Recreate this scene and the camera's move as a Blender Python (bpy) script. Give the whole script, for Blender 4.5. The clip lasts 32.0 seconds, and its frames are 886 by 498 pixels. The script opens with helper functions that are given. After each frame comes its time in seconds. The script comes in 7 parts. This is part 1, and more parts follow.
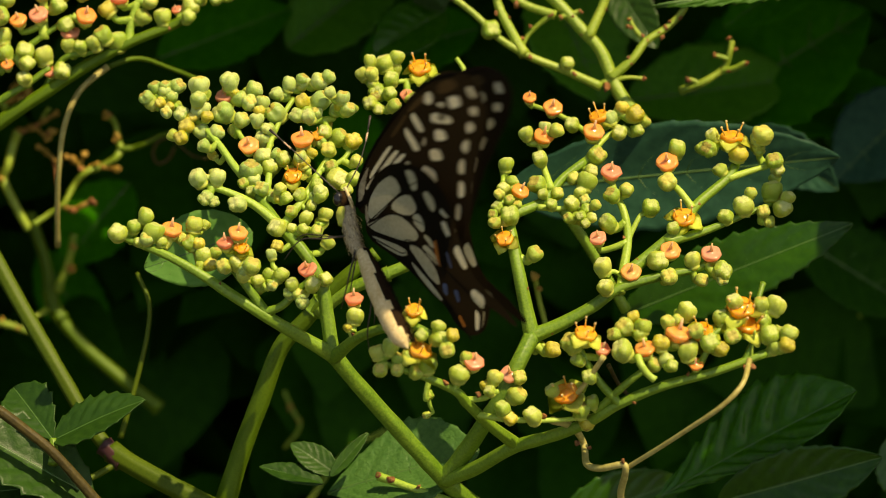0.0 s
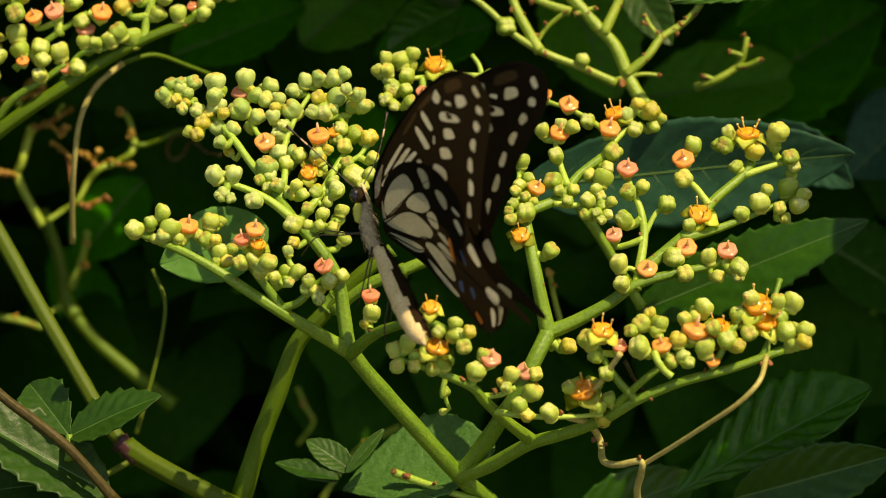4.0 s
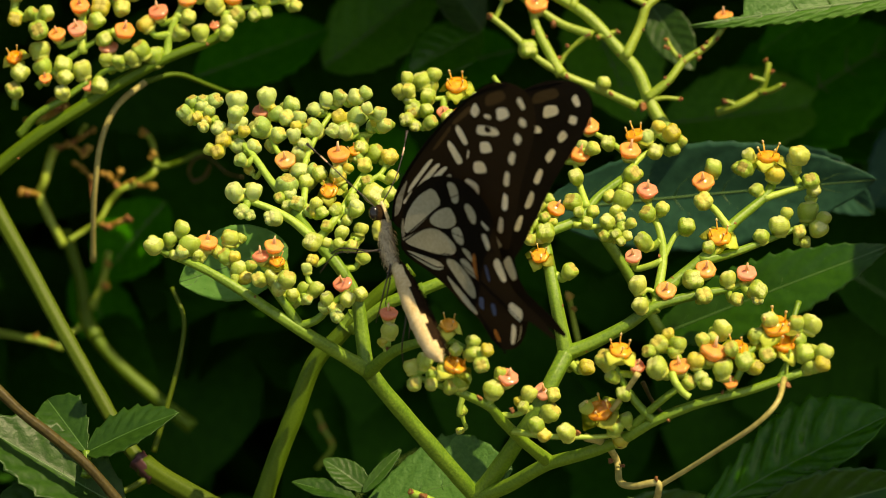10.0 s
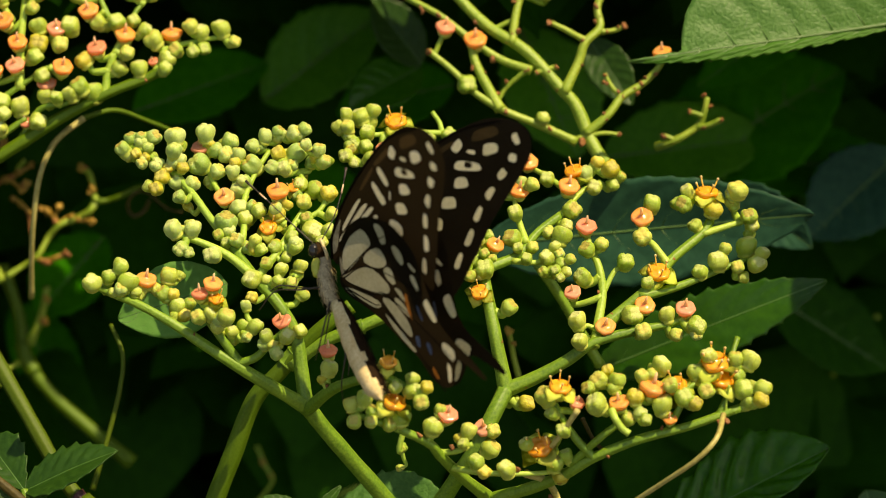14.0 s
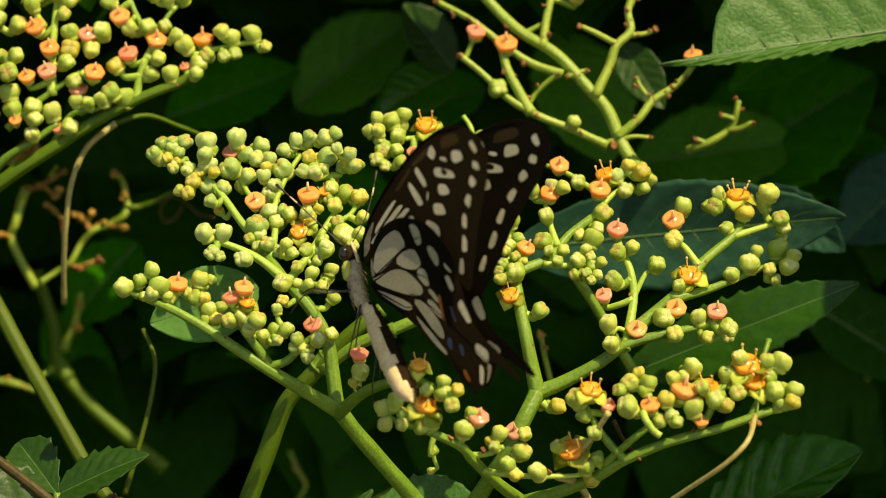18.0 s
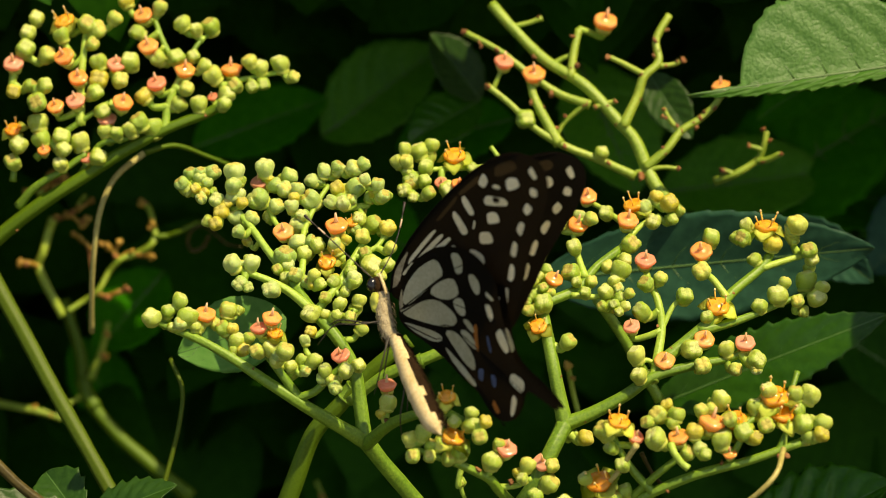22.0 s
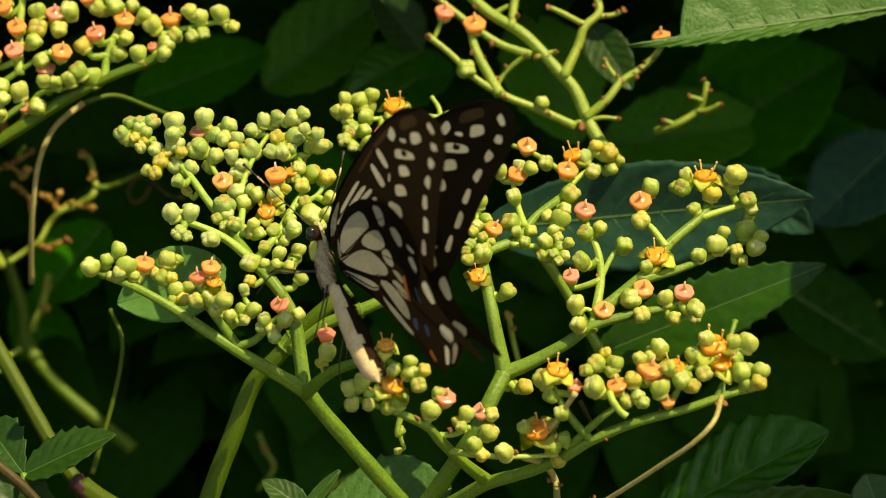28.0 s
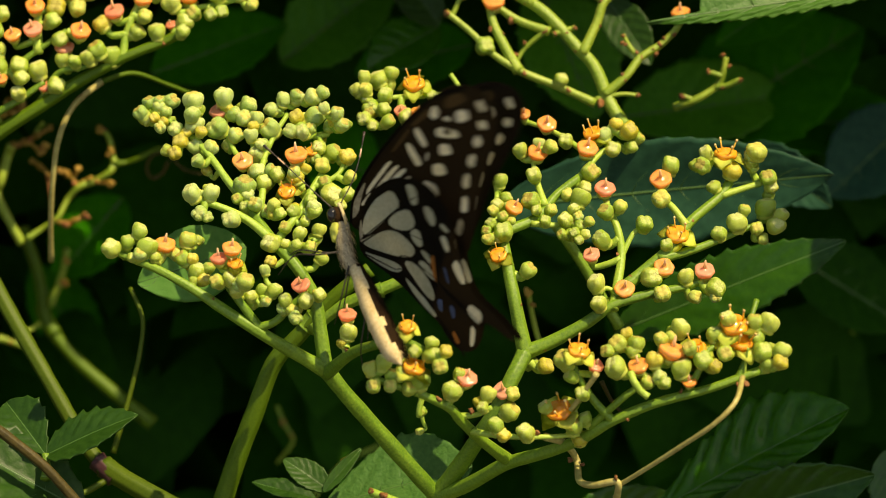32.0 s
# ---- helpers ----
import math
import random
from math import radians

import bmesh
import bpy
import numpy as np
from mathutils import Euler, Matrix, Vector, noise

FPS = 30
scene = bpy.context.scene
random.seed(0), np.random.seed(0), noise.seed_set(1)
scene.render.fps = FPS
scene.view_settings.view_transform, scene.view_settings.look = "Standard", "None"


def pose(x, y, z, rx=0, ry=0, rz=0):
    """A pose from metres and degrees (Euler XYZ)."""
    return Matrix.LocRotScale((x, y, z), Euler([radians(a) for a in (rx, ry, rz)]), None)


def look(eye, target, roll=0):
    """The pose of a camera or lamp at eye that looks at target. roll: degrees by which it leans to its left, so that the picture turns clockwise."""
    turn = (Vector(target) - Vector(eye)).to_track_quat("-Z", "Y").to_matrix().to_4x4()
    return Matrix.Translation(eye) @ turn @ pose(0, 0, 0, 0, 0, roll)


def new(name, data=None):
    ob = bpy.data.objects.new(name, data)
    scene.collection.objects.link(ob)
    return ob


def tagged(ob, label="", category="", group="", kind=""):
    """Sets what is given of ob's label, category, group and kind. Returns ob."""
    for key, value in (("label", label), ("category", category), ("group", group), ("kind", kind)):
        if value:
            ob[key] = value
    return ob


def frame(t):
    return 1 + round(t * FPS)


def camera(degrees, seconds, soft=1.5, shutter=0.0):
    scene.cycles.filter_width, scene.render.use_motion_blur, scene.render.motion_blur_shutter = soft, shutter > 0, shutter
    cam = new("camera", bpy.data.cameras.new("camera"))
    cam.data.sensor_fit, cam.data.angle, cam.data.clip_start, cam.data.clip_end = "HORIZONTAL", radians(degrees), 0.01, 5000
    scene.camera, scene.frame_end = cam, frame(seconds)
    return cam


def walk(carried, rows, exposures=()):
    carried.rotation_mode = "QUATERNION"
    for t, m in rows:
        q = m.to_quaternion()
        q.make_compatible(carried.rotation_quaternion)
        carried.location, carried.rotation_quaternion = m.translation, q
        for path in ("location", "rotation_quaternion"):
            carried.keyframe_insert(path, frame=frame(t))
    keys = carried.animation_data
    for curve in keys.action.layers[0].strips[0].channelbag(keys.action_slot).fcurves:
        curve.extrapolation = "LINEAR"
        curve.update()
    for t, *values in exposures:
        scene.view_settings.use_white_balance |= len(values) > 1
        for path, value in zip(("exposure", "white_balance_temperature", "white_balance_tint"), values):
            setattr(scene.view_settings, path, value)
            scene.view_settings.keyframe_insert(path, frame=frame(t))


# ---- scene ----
# ---- lens, path ----
DOWN = 25.0                       # the view looks down by this much
UPRIGHT = Vector((0, -math.sin(radians(DOWN)), math.cos(radians(DOWN))))   # straight up, in the slanted frame
HEIGHT = 1.0


def slanted(a=0.0, c=0.0, b=0.0):
    """A frame in the slanted plane of the flower heads: a to the right, c away, b up the plane, in millimetres."""
    return Matrix.Translation((0, 0, HEIGHT)) @ pose(0, 0, 0, -DOWN) @ Matrix.Translation((a / 1000, c / 1000, b / 1000))


cam = camera(20.0, 32.0, soft=0.8, shutter=0.4)
cam.data.dof.use_dof = True
cam.data.dof.focus_distance = 0.427
cam.data.dof.aperture_fstop = 20.0
walk(cam, [
    (0, pose(0.00197, -0.38485, 1.18031, 64.804, 0.343, -0.208)),
    (0.5, pose(0.00150, -0.38464, 1.18078, 64.775, 0.265, -0.467)),
    (1, pose(0.00141, -0.38503, 1.17995, 64.932, 0.278, -0.579)),
    (1.5, pose(0.00267, -0.38451, 1.18105, 64.781, 0.357, -0.447)),
    (2, pose(0.00143, -0.38444, 1.18121, 64.746, 0.270, -0.552)),
    (2.5, pose(0.00063, -0.38454, 1.18098, 64.775, 0.259, -0.566)),
    (3, pose(0.00058, -0.38466, 1.18073, 64.800, 0.433, -0.402)),
    (3.5, pose(0.00021, -0.38486, 1.18030, 64.731, 0.451, -0.229)),
    (5.5, pose(-0.00040, -0.38485, 1.18033, 64.726, 0.056, 0.012)),
    (6, pose(0.00000, -0.38518, 1.17961, 65.000, -0.000, 0.000)),
    (6.5, pose(0.00045, -0.38524, 1.17948, 65.154, 0.039, -0.037)),
    (7, pose(0.00096, -0.38548, 1.17898, 65.229, -0.053, 0.033)),
    (7.5, pose(0.00107, -0.38623, 1.17736, 65.579, -0.029, 0.026)),
    (8, pose(0.00179, -0.38597, 1.17792, 65.517, -0.039, 0.225)),
    (8.5, pose(0.00172, -0.38586, 1.17816, 65.492, -0.020, 0.294)),
    (9, pose(0.00153, -0.38607, 1.17770, 65.658, -0.079, 0.519)),
    (9.5, pose(0.00015, -0.38636, 1.17708, 65.694, -0.027, 0.425)),
    (10, pose(0.00127, -0.38650, 1.17678, 65.698, 0.078, 0.696)),
    (10.5, pose(0.00183, -0.38595, 1.17796, 65.323, 0.098, 0.782)),
    (11, pose(0.00063, -0.38635, 1.17711, 65.164, 0.118, 0.537)),
    (11.5, pose(0.00187, -0.38598, 1.17791, 64.955, 0.022, 0.525)),
    (12, pose(0.00234, -0.38618, 1.17746, 65.321, 0.043, 0.424)),
    (12.5, pose(0.00051, -0.38612, 1.17760, 65.704, -0.141, 0.075)),
    (13, pose(0.00108, -0.38577, 1.17834, 65.813, -0.244, -0.359)),
    (13.5, pose(0.00130, -0.38566, 1.17860, 66.146, -0.324, -0.621)),
    (15.5, pose(0.00250, -0.38574, 1.17841, 66.358, -0.315, -0.413)),
    (16, pose(0.00198, -0.38540, 1.17915, 66.431, -0.401, -0.440)),
    (16.5, pose(-0.00095, -0.38608, 1.17768, 66.722, -0.264, -0.549)),
    (17, pose(0.00169, -0.38596, 1.17794, 66.586, -0.031, 0.038)),
    (17.5, pose(0.00254, -0.38586, 1.17817, 66.535, -0.012, 0.149)),
    (18, pose(0.00268, -0.38635, 1.17711, 66.555, 0.193, 0.112)),
    (18.5, pose(0.00215, -0.38591, 1.17805, 66.281, 0.087, 0.126)),
    (19, pose(0.00184, -0.38583, 1.17822, 66.104, 0.071, 0.081)),
    (19.5, pose(0.00136, -0.38628, 1.17726, 66.036, 0.070, 0.079)),
    (20, pose(0.00148, -0.38571, 1.17848, 65.796, 0.137, 0.150)),
    (20.5, pose(0.00216, -0.38606, 1.17772, 66.300, 0.306, 0.332)),
    (21, pose(0.00232, -0.38624, 1.17733, 66.746, 0.262, 0.497)),
    (21.5, pose(0.00211, -0.38613, 1.17757, 67.006, 0.266, 0.601)),
    (22, pose(0.00193, -0.38581, 1.17826, 67.098, 0.296, 0.650)),
    (22.5, pose(0.00197, -0.38579, 1.17830, 67.151, 0.316, 0.782)),
    (23, pose(0.00262, -0.38584, 1.17820, 66.858, 0.388, 0.720)),
    (23.5, pose(0.00154, -0.38621, 1.17740, 66.713, 0.243, 0.496)),
    (24, pose(0.00213, -0.38578, 1.17833, 66.368, 0.335, 0.459)),
    (24.5, pose(0.00161, -0.38574, 1.17842, 66.272, 0.244, 0.429)),
    (25, pose(0.00218, -0.38611, 1.17761, 66.280, 0.067, 0.285)),
    (25.5, pose(0.00274, -0.38565, 1.17860, 66.003, -0.087, -0.079)),
    (27.5, pose(0.00285, -0.38632, 1.17716, 66.238, -0.165, -0.543)),
    (28, pose(0.00365, -0.38654, 1.17670, 66.169, -0.157, -0.404)),
    (28.5, pose(0.00221, -0.38635, 1.17711, 66.004, -0.243, -0.598)),
    (29, pose(0.00226, -0.38536, 1.17923, 65.522, -0.246, -0.742)),
    (29.5, pose(0.00260, -0.38612, 1.17759, 65.738, -0.200, -0.645)),
    (30, pose(0.00170, -0.38526, 1.17945, 65.532, -0.203, -0.614)),
    (30.5, pose(0.00092, -0.38495, 1.18011, 65.374, -0.212, -0.611)),
    (31, pose(0.00071, -0.38561, 1.17869, 65.344, -0.118, -0.628)),
    (31.5, pose(0.00162, -0.38507, 1.17985, 65.163, 0.039, -0.402)),
    (32, pose(0.00186, -0.38463, 1.18080, 65.100, 0.102, -0.274)),
], exposures=((0.0, 0.42, 9700, 11), (3.0, 0.43, 9600, 11), (8.0, 0.51, 9600, 11), (12.0, 0.53, 9500, 11), (20.0, 0.51, 8900, 11), (24.0, 0.54, 8900, 11), (29.0, 0.49, 9200, 11), (32.0, 0.49, 9200, 11)))

# ---- sky, sun ----
world = bpy.data.worlds.new("world")
scene.world = world
world.use_nodes = True
wn = world.node_tree.nodes
sky = wn.new("ShaderNodeTexSky")
sky.sky_type = "NISHITA"
sky.sun_disc = False
SUN_WAY = (slanted().to_3x3() @ Vector((0.40, -0.52, 0.76))).normalized()
sky.sun_elevation = math.asin(SUN_WAY.z)
sky.sun_rotation = math.atan2(SUN_WAY.x, SUN_WAY.y)
world.node_tree.links.new(sky.outputs[0], wn["Background"].inputs[0])
wn["Background"].inputs[1].default_value = 0.124
sun = new("sun", bpy.data.lights.new("sun", "SUN"))
sun.data.energy = 4.25
sun.data.angle = radians(0.53)
sun.data.color = (1.0, 0.91, 0.72)
sun.matrix_world = look(SUN_WAY * 3, (0, 0, 0))


# ---- materials ----
def material(name, dark, light, rough=0.5, fine=900.0, coarse=120.0, bump=0.15, through_light=0.0, spread=0.25, gloss=0.5, specks=0.0, step=0.0002, glow=None, flesh=0.0, net=0.0):
    """A surface that wavers between two colours at two scales and from piece to piece, with fine relief."""
    m = bpy.data.materials.new(name)
    m.use_nodes = True
    n, ln = m.node_tree.nodes, m.node_tree.links
    shade = n["Principled BSDF"]
    where = n.new("ShaderNodeTexCoord")
    who = n.new("ShaderNodeObjectInfo")
    shift = n.new("ShaderNodeVectorMath")
    shift.operation = "ADD"
    spreadv = n.new("ShaderNodeCombineXYZ")
    for i in range(3):
        ln.new(who.outputs["Random"], spreadv.inputs[i])
    ln.new(where.outputs["Object"], shift.inputs[0])
    ln.new(spreadv.outputs[0], shift.inputs[1])
    a, b = n.new("ShaderNodeTexNoise"), n.new("ShaderNodeTexNoise")
    for tex, scale in ((a, coarse), (b, fine)):
        tex.inputs["Scale"].default_value = scale
        tex.inputs["Detail"].default_value = 3
        ln.new(shift.outputs[0], tex.inputs["Vector"])
    mix1 = n.new("ShaderNodeMath")
    mix1.operation = "MULTIPLY_ADD"
    mix1.inputs[1].default_value = 0.6
    ln.new(a.outputs["Fac"], mix1.inputs[0])
    ln.new(b.outputs["Fac"], mix1.inputs[2])
    piece = n.new("ShaderNodeMath")
    piece.operation = "MULTIPLY_ADD"
    piece.inputs[1].default_value = spread * 2
    ln.new(who.outputs["Random"], piece.inputs[0])
    ln.new(mix1.outputs[0], piece.inputs[2])
    rng = n.new("ShaderNodeMapRange")
    rng.inputs["From Min"].default_value = 0.55
    rng.inputs["From Max"].default_value = 1.05 + spread * 2
    ln.new(piece.outputs[0], rng.inputs["Value"])
    col = n.new("ShaderNodeMix")
    col.data_type = "RGBA"
    col.inputs["A"].default_value = (*dark, 1)
    col.inputs["B"].default_value = (*light, 1)
    ln.new(rng.outputs["Result"], col.inputs["Factor"])
    if specks:
        c = n.new("ShaderNodeTexNoise")
        c.inputs["Scale"].default_value = fine * 0.55
        ln.new(shift.outputs[0], c.inputs["Vector"])
        cut = n.new("ShaderNodeMapRange")
        cut.inputs["From Min"].default_value, cut.inputs["From Max"].default_value = 0.62, 0.72
        cut.inputs["To Max"].default_value = specks
        ln.new(c.outputs["Fac"], cut.inputs["Value"])
        plain, col = col, n.new("ShaderNodeMix")
        col.data_type = "RGBA"
        ln.new(cut.outputs["Result"], col.inputs["Factor"])
        ln.new(plain.outputs["Result"], col.inputs["A"])
        col.inputs["B"].default_value = (0.22, 0.13, 0.03, 1)
    ln.new(col.outputs["Result"], shade.inputs["Base Color"])
    shade.inputs["Roughness"].default_value = rough
    shade.inputs["Specular IOR Level"].default_value = gloss
    if flesh:
        shade.inputs["Subsurface Weight"].default_value = flesh
        shade.inputs["Subsurface Radius"].default_value = (1.0, 0.9, 0.25)
        shade.inputs["Subsurface Scale"].default_value = 0.0007
    if bump:
        bp = n.new("ShaderNodeBump")
        bp.inputs["Strength"].default_value = bump
        bp.inputs["Distance"].default_value = step
        ln.new(b.outputs["Fac"], bp.inputs["Height"])
        if net:
            cells = n.new("ShaderNodeTexVoronoi")
            cells.feature = "DISTANCE_TO_EDGE"
            cells.inputs["Scale"].default_value = net
            ln.new(shift.outputs[0], cells.inputs["Vector"])
            dip = n.new("ShaderNodeMapRange")
            dip.inputs["From Max"].default_value = 0.2
            dip.inputs["To Max"].default_value = 0.25
            ln.new(cells.outputs["Distance"], dip.inputs["Value"])
            both = n.new("ShaderNodeMath")
            both.operation = "MULTIPLY_ADD"
            both.inputs[1].default_value = 1.0
            ln.new(b.outputs["Fac"], both.inputs[0])
            ln.new(dip.outputs["Result"], both.inputs[2])
            ln.new(both.outputs[0], bp.inputs["Height"])
        ln.new(bp.outputs["Normal"], shade.inputs["Normal"])
    if through_light:
        tl = n.new("ShaderNodeBsdfTranslucent")
        if glow:
            tl.inputs["Color"].default_value = (*glow, 1)
        else:
            ln.new(col.outputs["Result"], tl.inputs["Color"])
        ms = n.new("ShaderNodeMixShader")
        ms.inputs[0].default_value = through_light
        ln.new(shade.outputs[0], ms.inputs[1])
        ln.new(tl.outputs[0], ms.inputs[2])
        ln.new(ms.outputs[0], n["Material Output"].inputs["Surface"])
    return m


M_BUD = material("bud_green", (0.235, 0.40, 0.040), (0.54, 0.60, 0.13), 0.36, 14, 1.6, 0.45, 0.1, 0.5, 0.45, 0.28, 0.0005, flesh=0.45)
M_BUD_PALE = material("bud_pale_green", (0.25, 0.42, 0.08), (0.53, 0.64, 0.22), 0.36, 14, 1.6, 0.45, 0.1, 0.5, 0.45, 0.25, 0.0005, flesh=0.45)
M_BUD_YELLOW = material("bud_yellow", (0.40, 0.40, 0.03), (0.66, 0.57, 0.09), 0.36, 14, 1.6, 0.45, 0.1, 0.4, 0.5, 0.45, 0.0005, flesh=0.45)
# for the stalk at the left: its shade is partly put into this darker olive
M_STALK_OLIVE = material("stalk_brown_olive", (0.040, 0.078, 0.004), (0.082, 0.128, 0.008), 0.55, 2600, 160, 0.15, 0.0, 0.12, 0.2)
M_TIP = material("bud_tip_pale", (0.33, 0.44, 0.09), (0.64, 0.67, 0.28), 0.42, 14, 1.6, 0.6, 0.0, 0.35, 0.4, 0.5, 0.0005, flesh=0.2)
M_TIP_BROWN = material("bud_tip_brown", (0.20, 0.16, 0.03), (0.66, 0.62, 0.14), 0.55, 7, 1.6, 0.6, 0.0, 0.3, 0.3)
M_CALYX = material("calyx_green", (0.34, 0.44, 0.06), (0.58, 0.60, 0.12), 0.5, 9, 1.6, 0.4, 0.1, 0.2)
M_PETAL = material("petal_yellow_green", (0.46, 0.58, 0.07), (0.74, 0.74, 0.17), 0.4, 6, 1.6, 0.3, 0.3, 0.3, 0.4)
M_ORANGE = material("disc_orange", (1.0, 0.33, 0.06), (1.0, 0.52, 0.17), 0.10, 6, 1.6, 0.3, 0.3, 0.4, 0.9, flesh=0.4)
M_AMBER = material("disc_amber", (1.0, 0.36, 0.03), (1.0, 0.58, 0.09), 0.12, 6, 1.6, 0.3, 0.3, 0.4, 0.8, flesh=0.4)
M_PINK = material("disc_pink", (0.98, 0.34, 0.17), (1.0, 0.56, 0.37), 0.12, 6, 1.6, 0.3, 0.45, 0.4, 0.9)
M_STAMEN = material("stamen_yellow", (0.95, 0.52, 0.05), (1.0, 0.74, 0.18), 0.4, 7, 1.6, 0.0, 0.35, 0.2)
M_STYLE = material("style_cream", (0.95, 0.56, 0.26), (0.98, 0.82, 0.58), 0.35, 7, 1.6, 0.0, 0.45, 0.1)
M_ANTHER = material("anther_brown", (0.55, 0.30, 0.07), (0.90, 0.74, 0.36), 0.6, 7, 1.6, 0.0, 0.0, 0.2)
M_STALK = material("stalk_green", (0.060, 0.15, 0.007), (0.19, 0.33, 0.028), 0.5, 2200, 220, 0.4, 0.0, 0.12)
M_STALK_PALE = material("stalk_pale_green", (0.18, 0.34, 0.03), (0.40, 0.54, 0.08), 0.5, 2200, 220, 0.4, 0.0, 0.12)
# darker copy of the stalk green; the dimmer stalks' shade is in the colour
M_STALK_DIM = material("stalk_dim_olive", (0.050, 0.112, 0.004), (0.092, 0.168, 0.008), 0.55, 2600, 160, 0.12, 0.0, 0.12, 0.25)
M_SCAR = material("scar_brown", (0.09, 0.028, 0.008), (0.34, 0.14, 0.035), 0.7, 7, 1.6, 0.5, 0.0, 0.2)
M_TENDRIL = material("tendril_straw", (0.30, 0.26, 0.07), (0.52, 0.48, 0.17), 0.5, 1400, 160, 0.4, 0.0, 0.1)
M_CANE = material("cane_brown", (0.030, 0.024, 0.004), (0.088, 0.066, 0.012), 0.55, 1200, 120, 0.5, 0.0, 0.1, 0.3)
M_NODE = material("node_purple", (0.030, 0.008, 0.010), (0.080, 0.024, 0.022), 0.55, 1200, 200, 0.4)
M_LEAF = material("leaf_green", (0.010, 0.066, 0.003), (0.028, 0.116, 0.007), 0.30, 700, 60, 0.12, 0.3, 0.15, 0.35)
M_LEAF_GLOSSY = material("leaf_glossy_green", (0.014, 0.110, 0.003), (0.042, 0.185, 0.008), 0.2, 700, 60, 0.10, 0.3, 0.15, 0.32)
M_LEAF_MID = material("leaf_mid_green", (0.011, 0.050, 0.006), (0.036, 0.106, 0.014), 0.42, 900, 45, 0.6, 0.3, 0.15, 0.26)
M_LEAF_BLUE = material("leaf_blue_green", (0.010, 0.048, 0.030), (0.024, 0.098, 0.052), 0.5, 700, 60, 0.15, 0.12, 0.1, 0.13)
M_LEAF_GREY = material("leaf_grey_green", (0.036, 0.125, 0.022), (0.085, 0.205, 0.048), 0.45, 1500, 80, 0.8, 0.2, 0.1, 0.22, net=700)
M_LEAF_PALE = material("leaf_pale_green", (0.07, 0.235, 0.034), (0.135, 0.33, 0.07), 0.5, 700, 60, 0.5, 0.35, 0.1, 0.25)
M_LEAF_SIDE = material("leaf_underside_green", (0.028, 0.118, 0.009), (0.064, 0.190, 0.024), 0.5, 900, 60, 0.4, 0.3, 0.1, 0.2)
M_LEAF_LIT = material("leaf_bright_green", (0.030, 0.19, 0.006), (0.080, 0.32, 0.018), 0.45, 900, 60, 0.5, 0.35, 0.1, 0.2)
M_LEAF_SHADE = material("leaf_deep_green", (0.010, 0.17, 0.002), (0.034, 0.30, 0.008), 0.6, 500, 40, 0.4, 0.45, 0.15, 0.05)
M_TWIG = material("twig_yellow_green", (0.13, 0.25, 0.014), (0.32, 0.42, 0.05), 0.5, 1800, 240, 0.6, 0.0, 0.12)
M_STUB = material("stub_ochre", (0.20, 0.105, 0.014), (0.46, 0.30, 0.045), 0.6, 7, 1.6, 0.4, 0.1, 0.3)
M_VEIN = material("vein_green", (0.030, 0.10, 0.015), (0.065, 0.15, 0.03), 0.45, 900, 80, 0.2)
# darker than leaf green: the hedge's deep inner shade is put into the colour
M_HEDGE_SHADED = material("hedge_shaded_green", (0.003, 0.034, 0.001), (0.014, 0.085, 0.003), 0.6, 400, 30, 0.2, 0.15, 0.25, 0.06)
M_SOIL = material("soil_brown", (0.03, 0.02, 0.012), (0.09, 0.065, 0.04), 0.9, 60, 6, 0.6)
M_WING = material("wing_black", (0.003, 0.0023, 0.0015), (0.010, 0.0078, 0.005), 0.75, 2500, 200, 0.4, 0.4, 0.05, 0.07, glow=(0.030, 0.020, 0.009))
M_WING_BROWN = material("wing_brown", (0.030, 0.020, 0.008), (0.075, 0.052, 0.024), 0.75, 2500, 200, 0.4, 0.4, 0.05, 0.06, glow=(0.08, 0.05, 0.02))
M_SPOT = material("wing_cream", (0.56, 0.52, 0.32), (0.92, 0.89, 0.68), 0.6, 2600, 330, 0.3, 0.4, 0.1, 0.2, glow=(0.62, 0.58, 0.42))
M_CELL = material("wing_grey_cream", (0.35, 0.335, 0.21), (0.62, 0.60, 0.42), 0.65, 1800, 260, 0.3, 0.3, 0.1, 0.15, glow=(0.40, 0.38, 0.27))
M_RUST = material("wing_rust", (0.30, 0.08, 0.012), (0.48, 0.18, 0.03), 0.6, 2500, 250, 0.2, 0.3, 0.1, 0.25)
M_BLUE = material("wing_blue", (0.03, 0.05, 0.11), (0.07, 0.10, 0.18), 0.6, 2500, 250, 0.2, 0.1, 0.1, 0.25)
M_FUR_GREY = material("fur_grey", (0.15, 0.115, 0.06), (0.55, 0.47, 0.30), 0.85, 3500, 500, 0.6, 0.0, 0.1, 0.2)
M_FUR = material("fur_cream", (0.56, 0.40, 0.17), (0.88, 0.75, 0.45), 0.8, 2500, 350, 0.25, 0.1, 0.1, 0.2)
M_FUR_DARK = material("fur_dark", (0.009, 0.005, 0.0025), (0.038, 0.021, 0.009), 0.85, 3500, 350, 0.9, 0.0, 0.1, 0.05)
M_EYE = material("eye_black", (0.006, 0.006, 0.006), (0.02, 0.02, 0.02), 0.15, 2000, 300, 0.0, 0.0, 0.0)
M_HORN = material("antenna_black", (0.010, 0.008, 0.006), (0.035, 0.026, 0.018), 0.5, 2000, 300, 0.0)


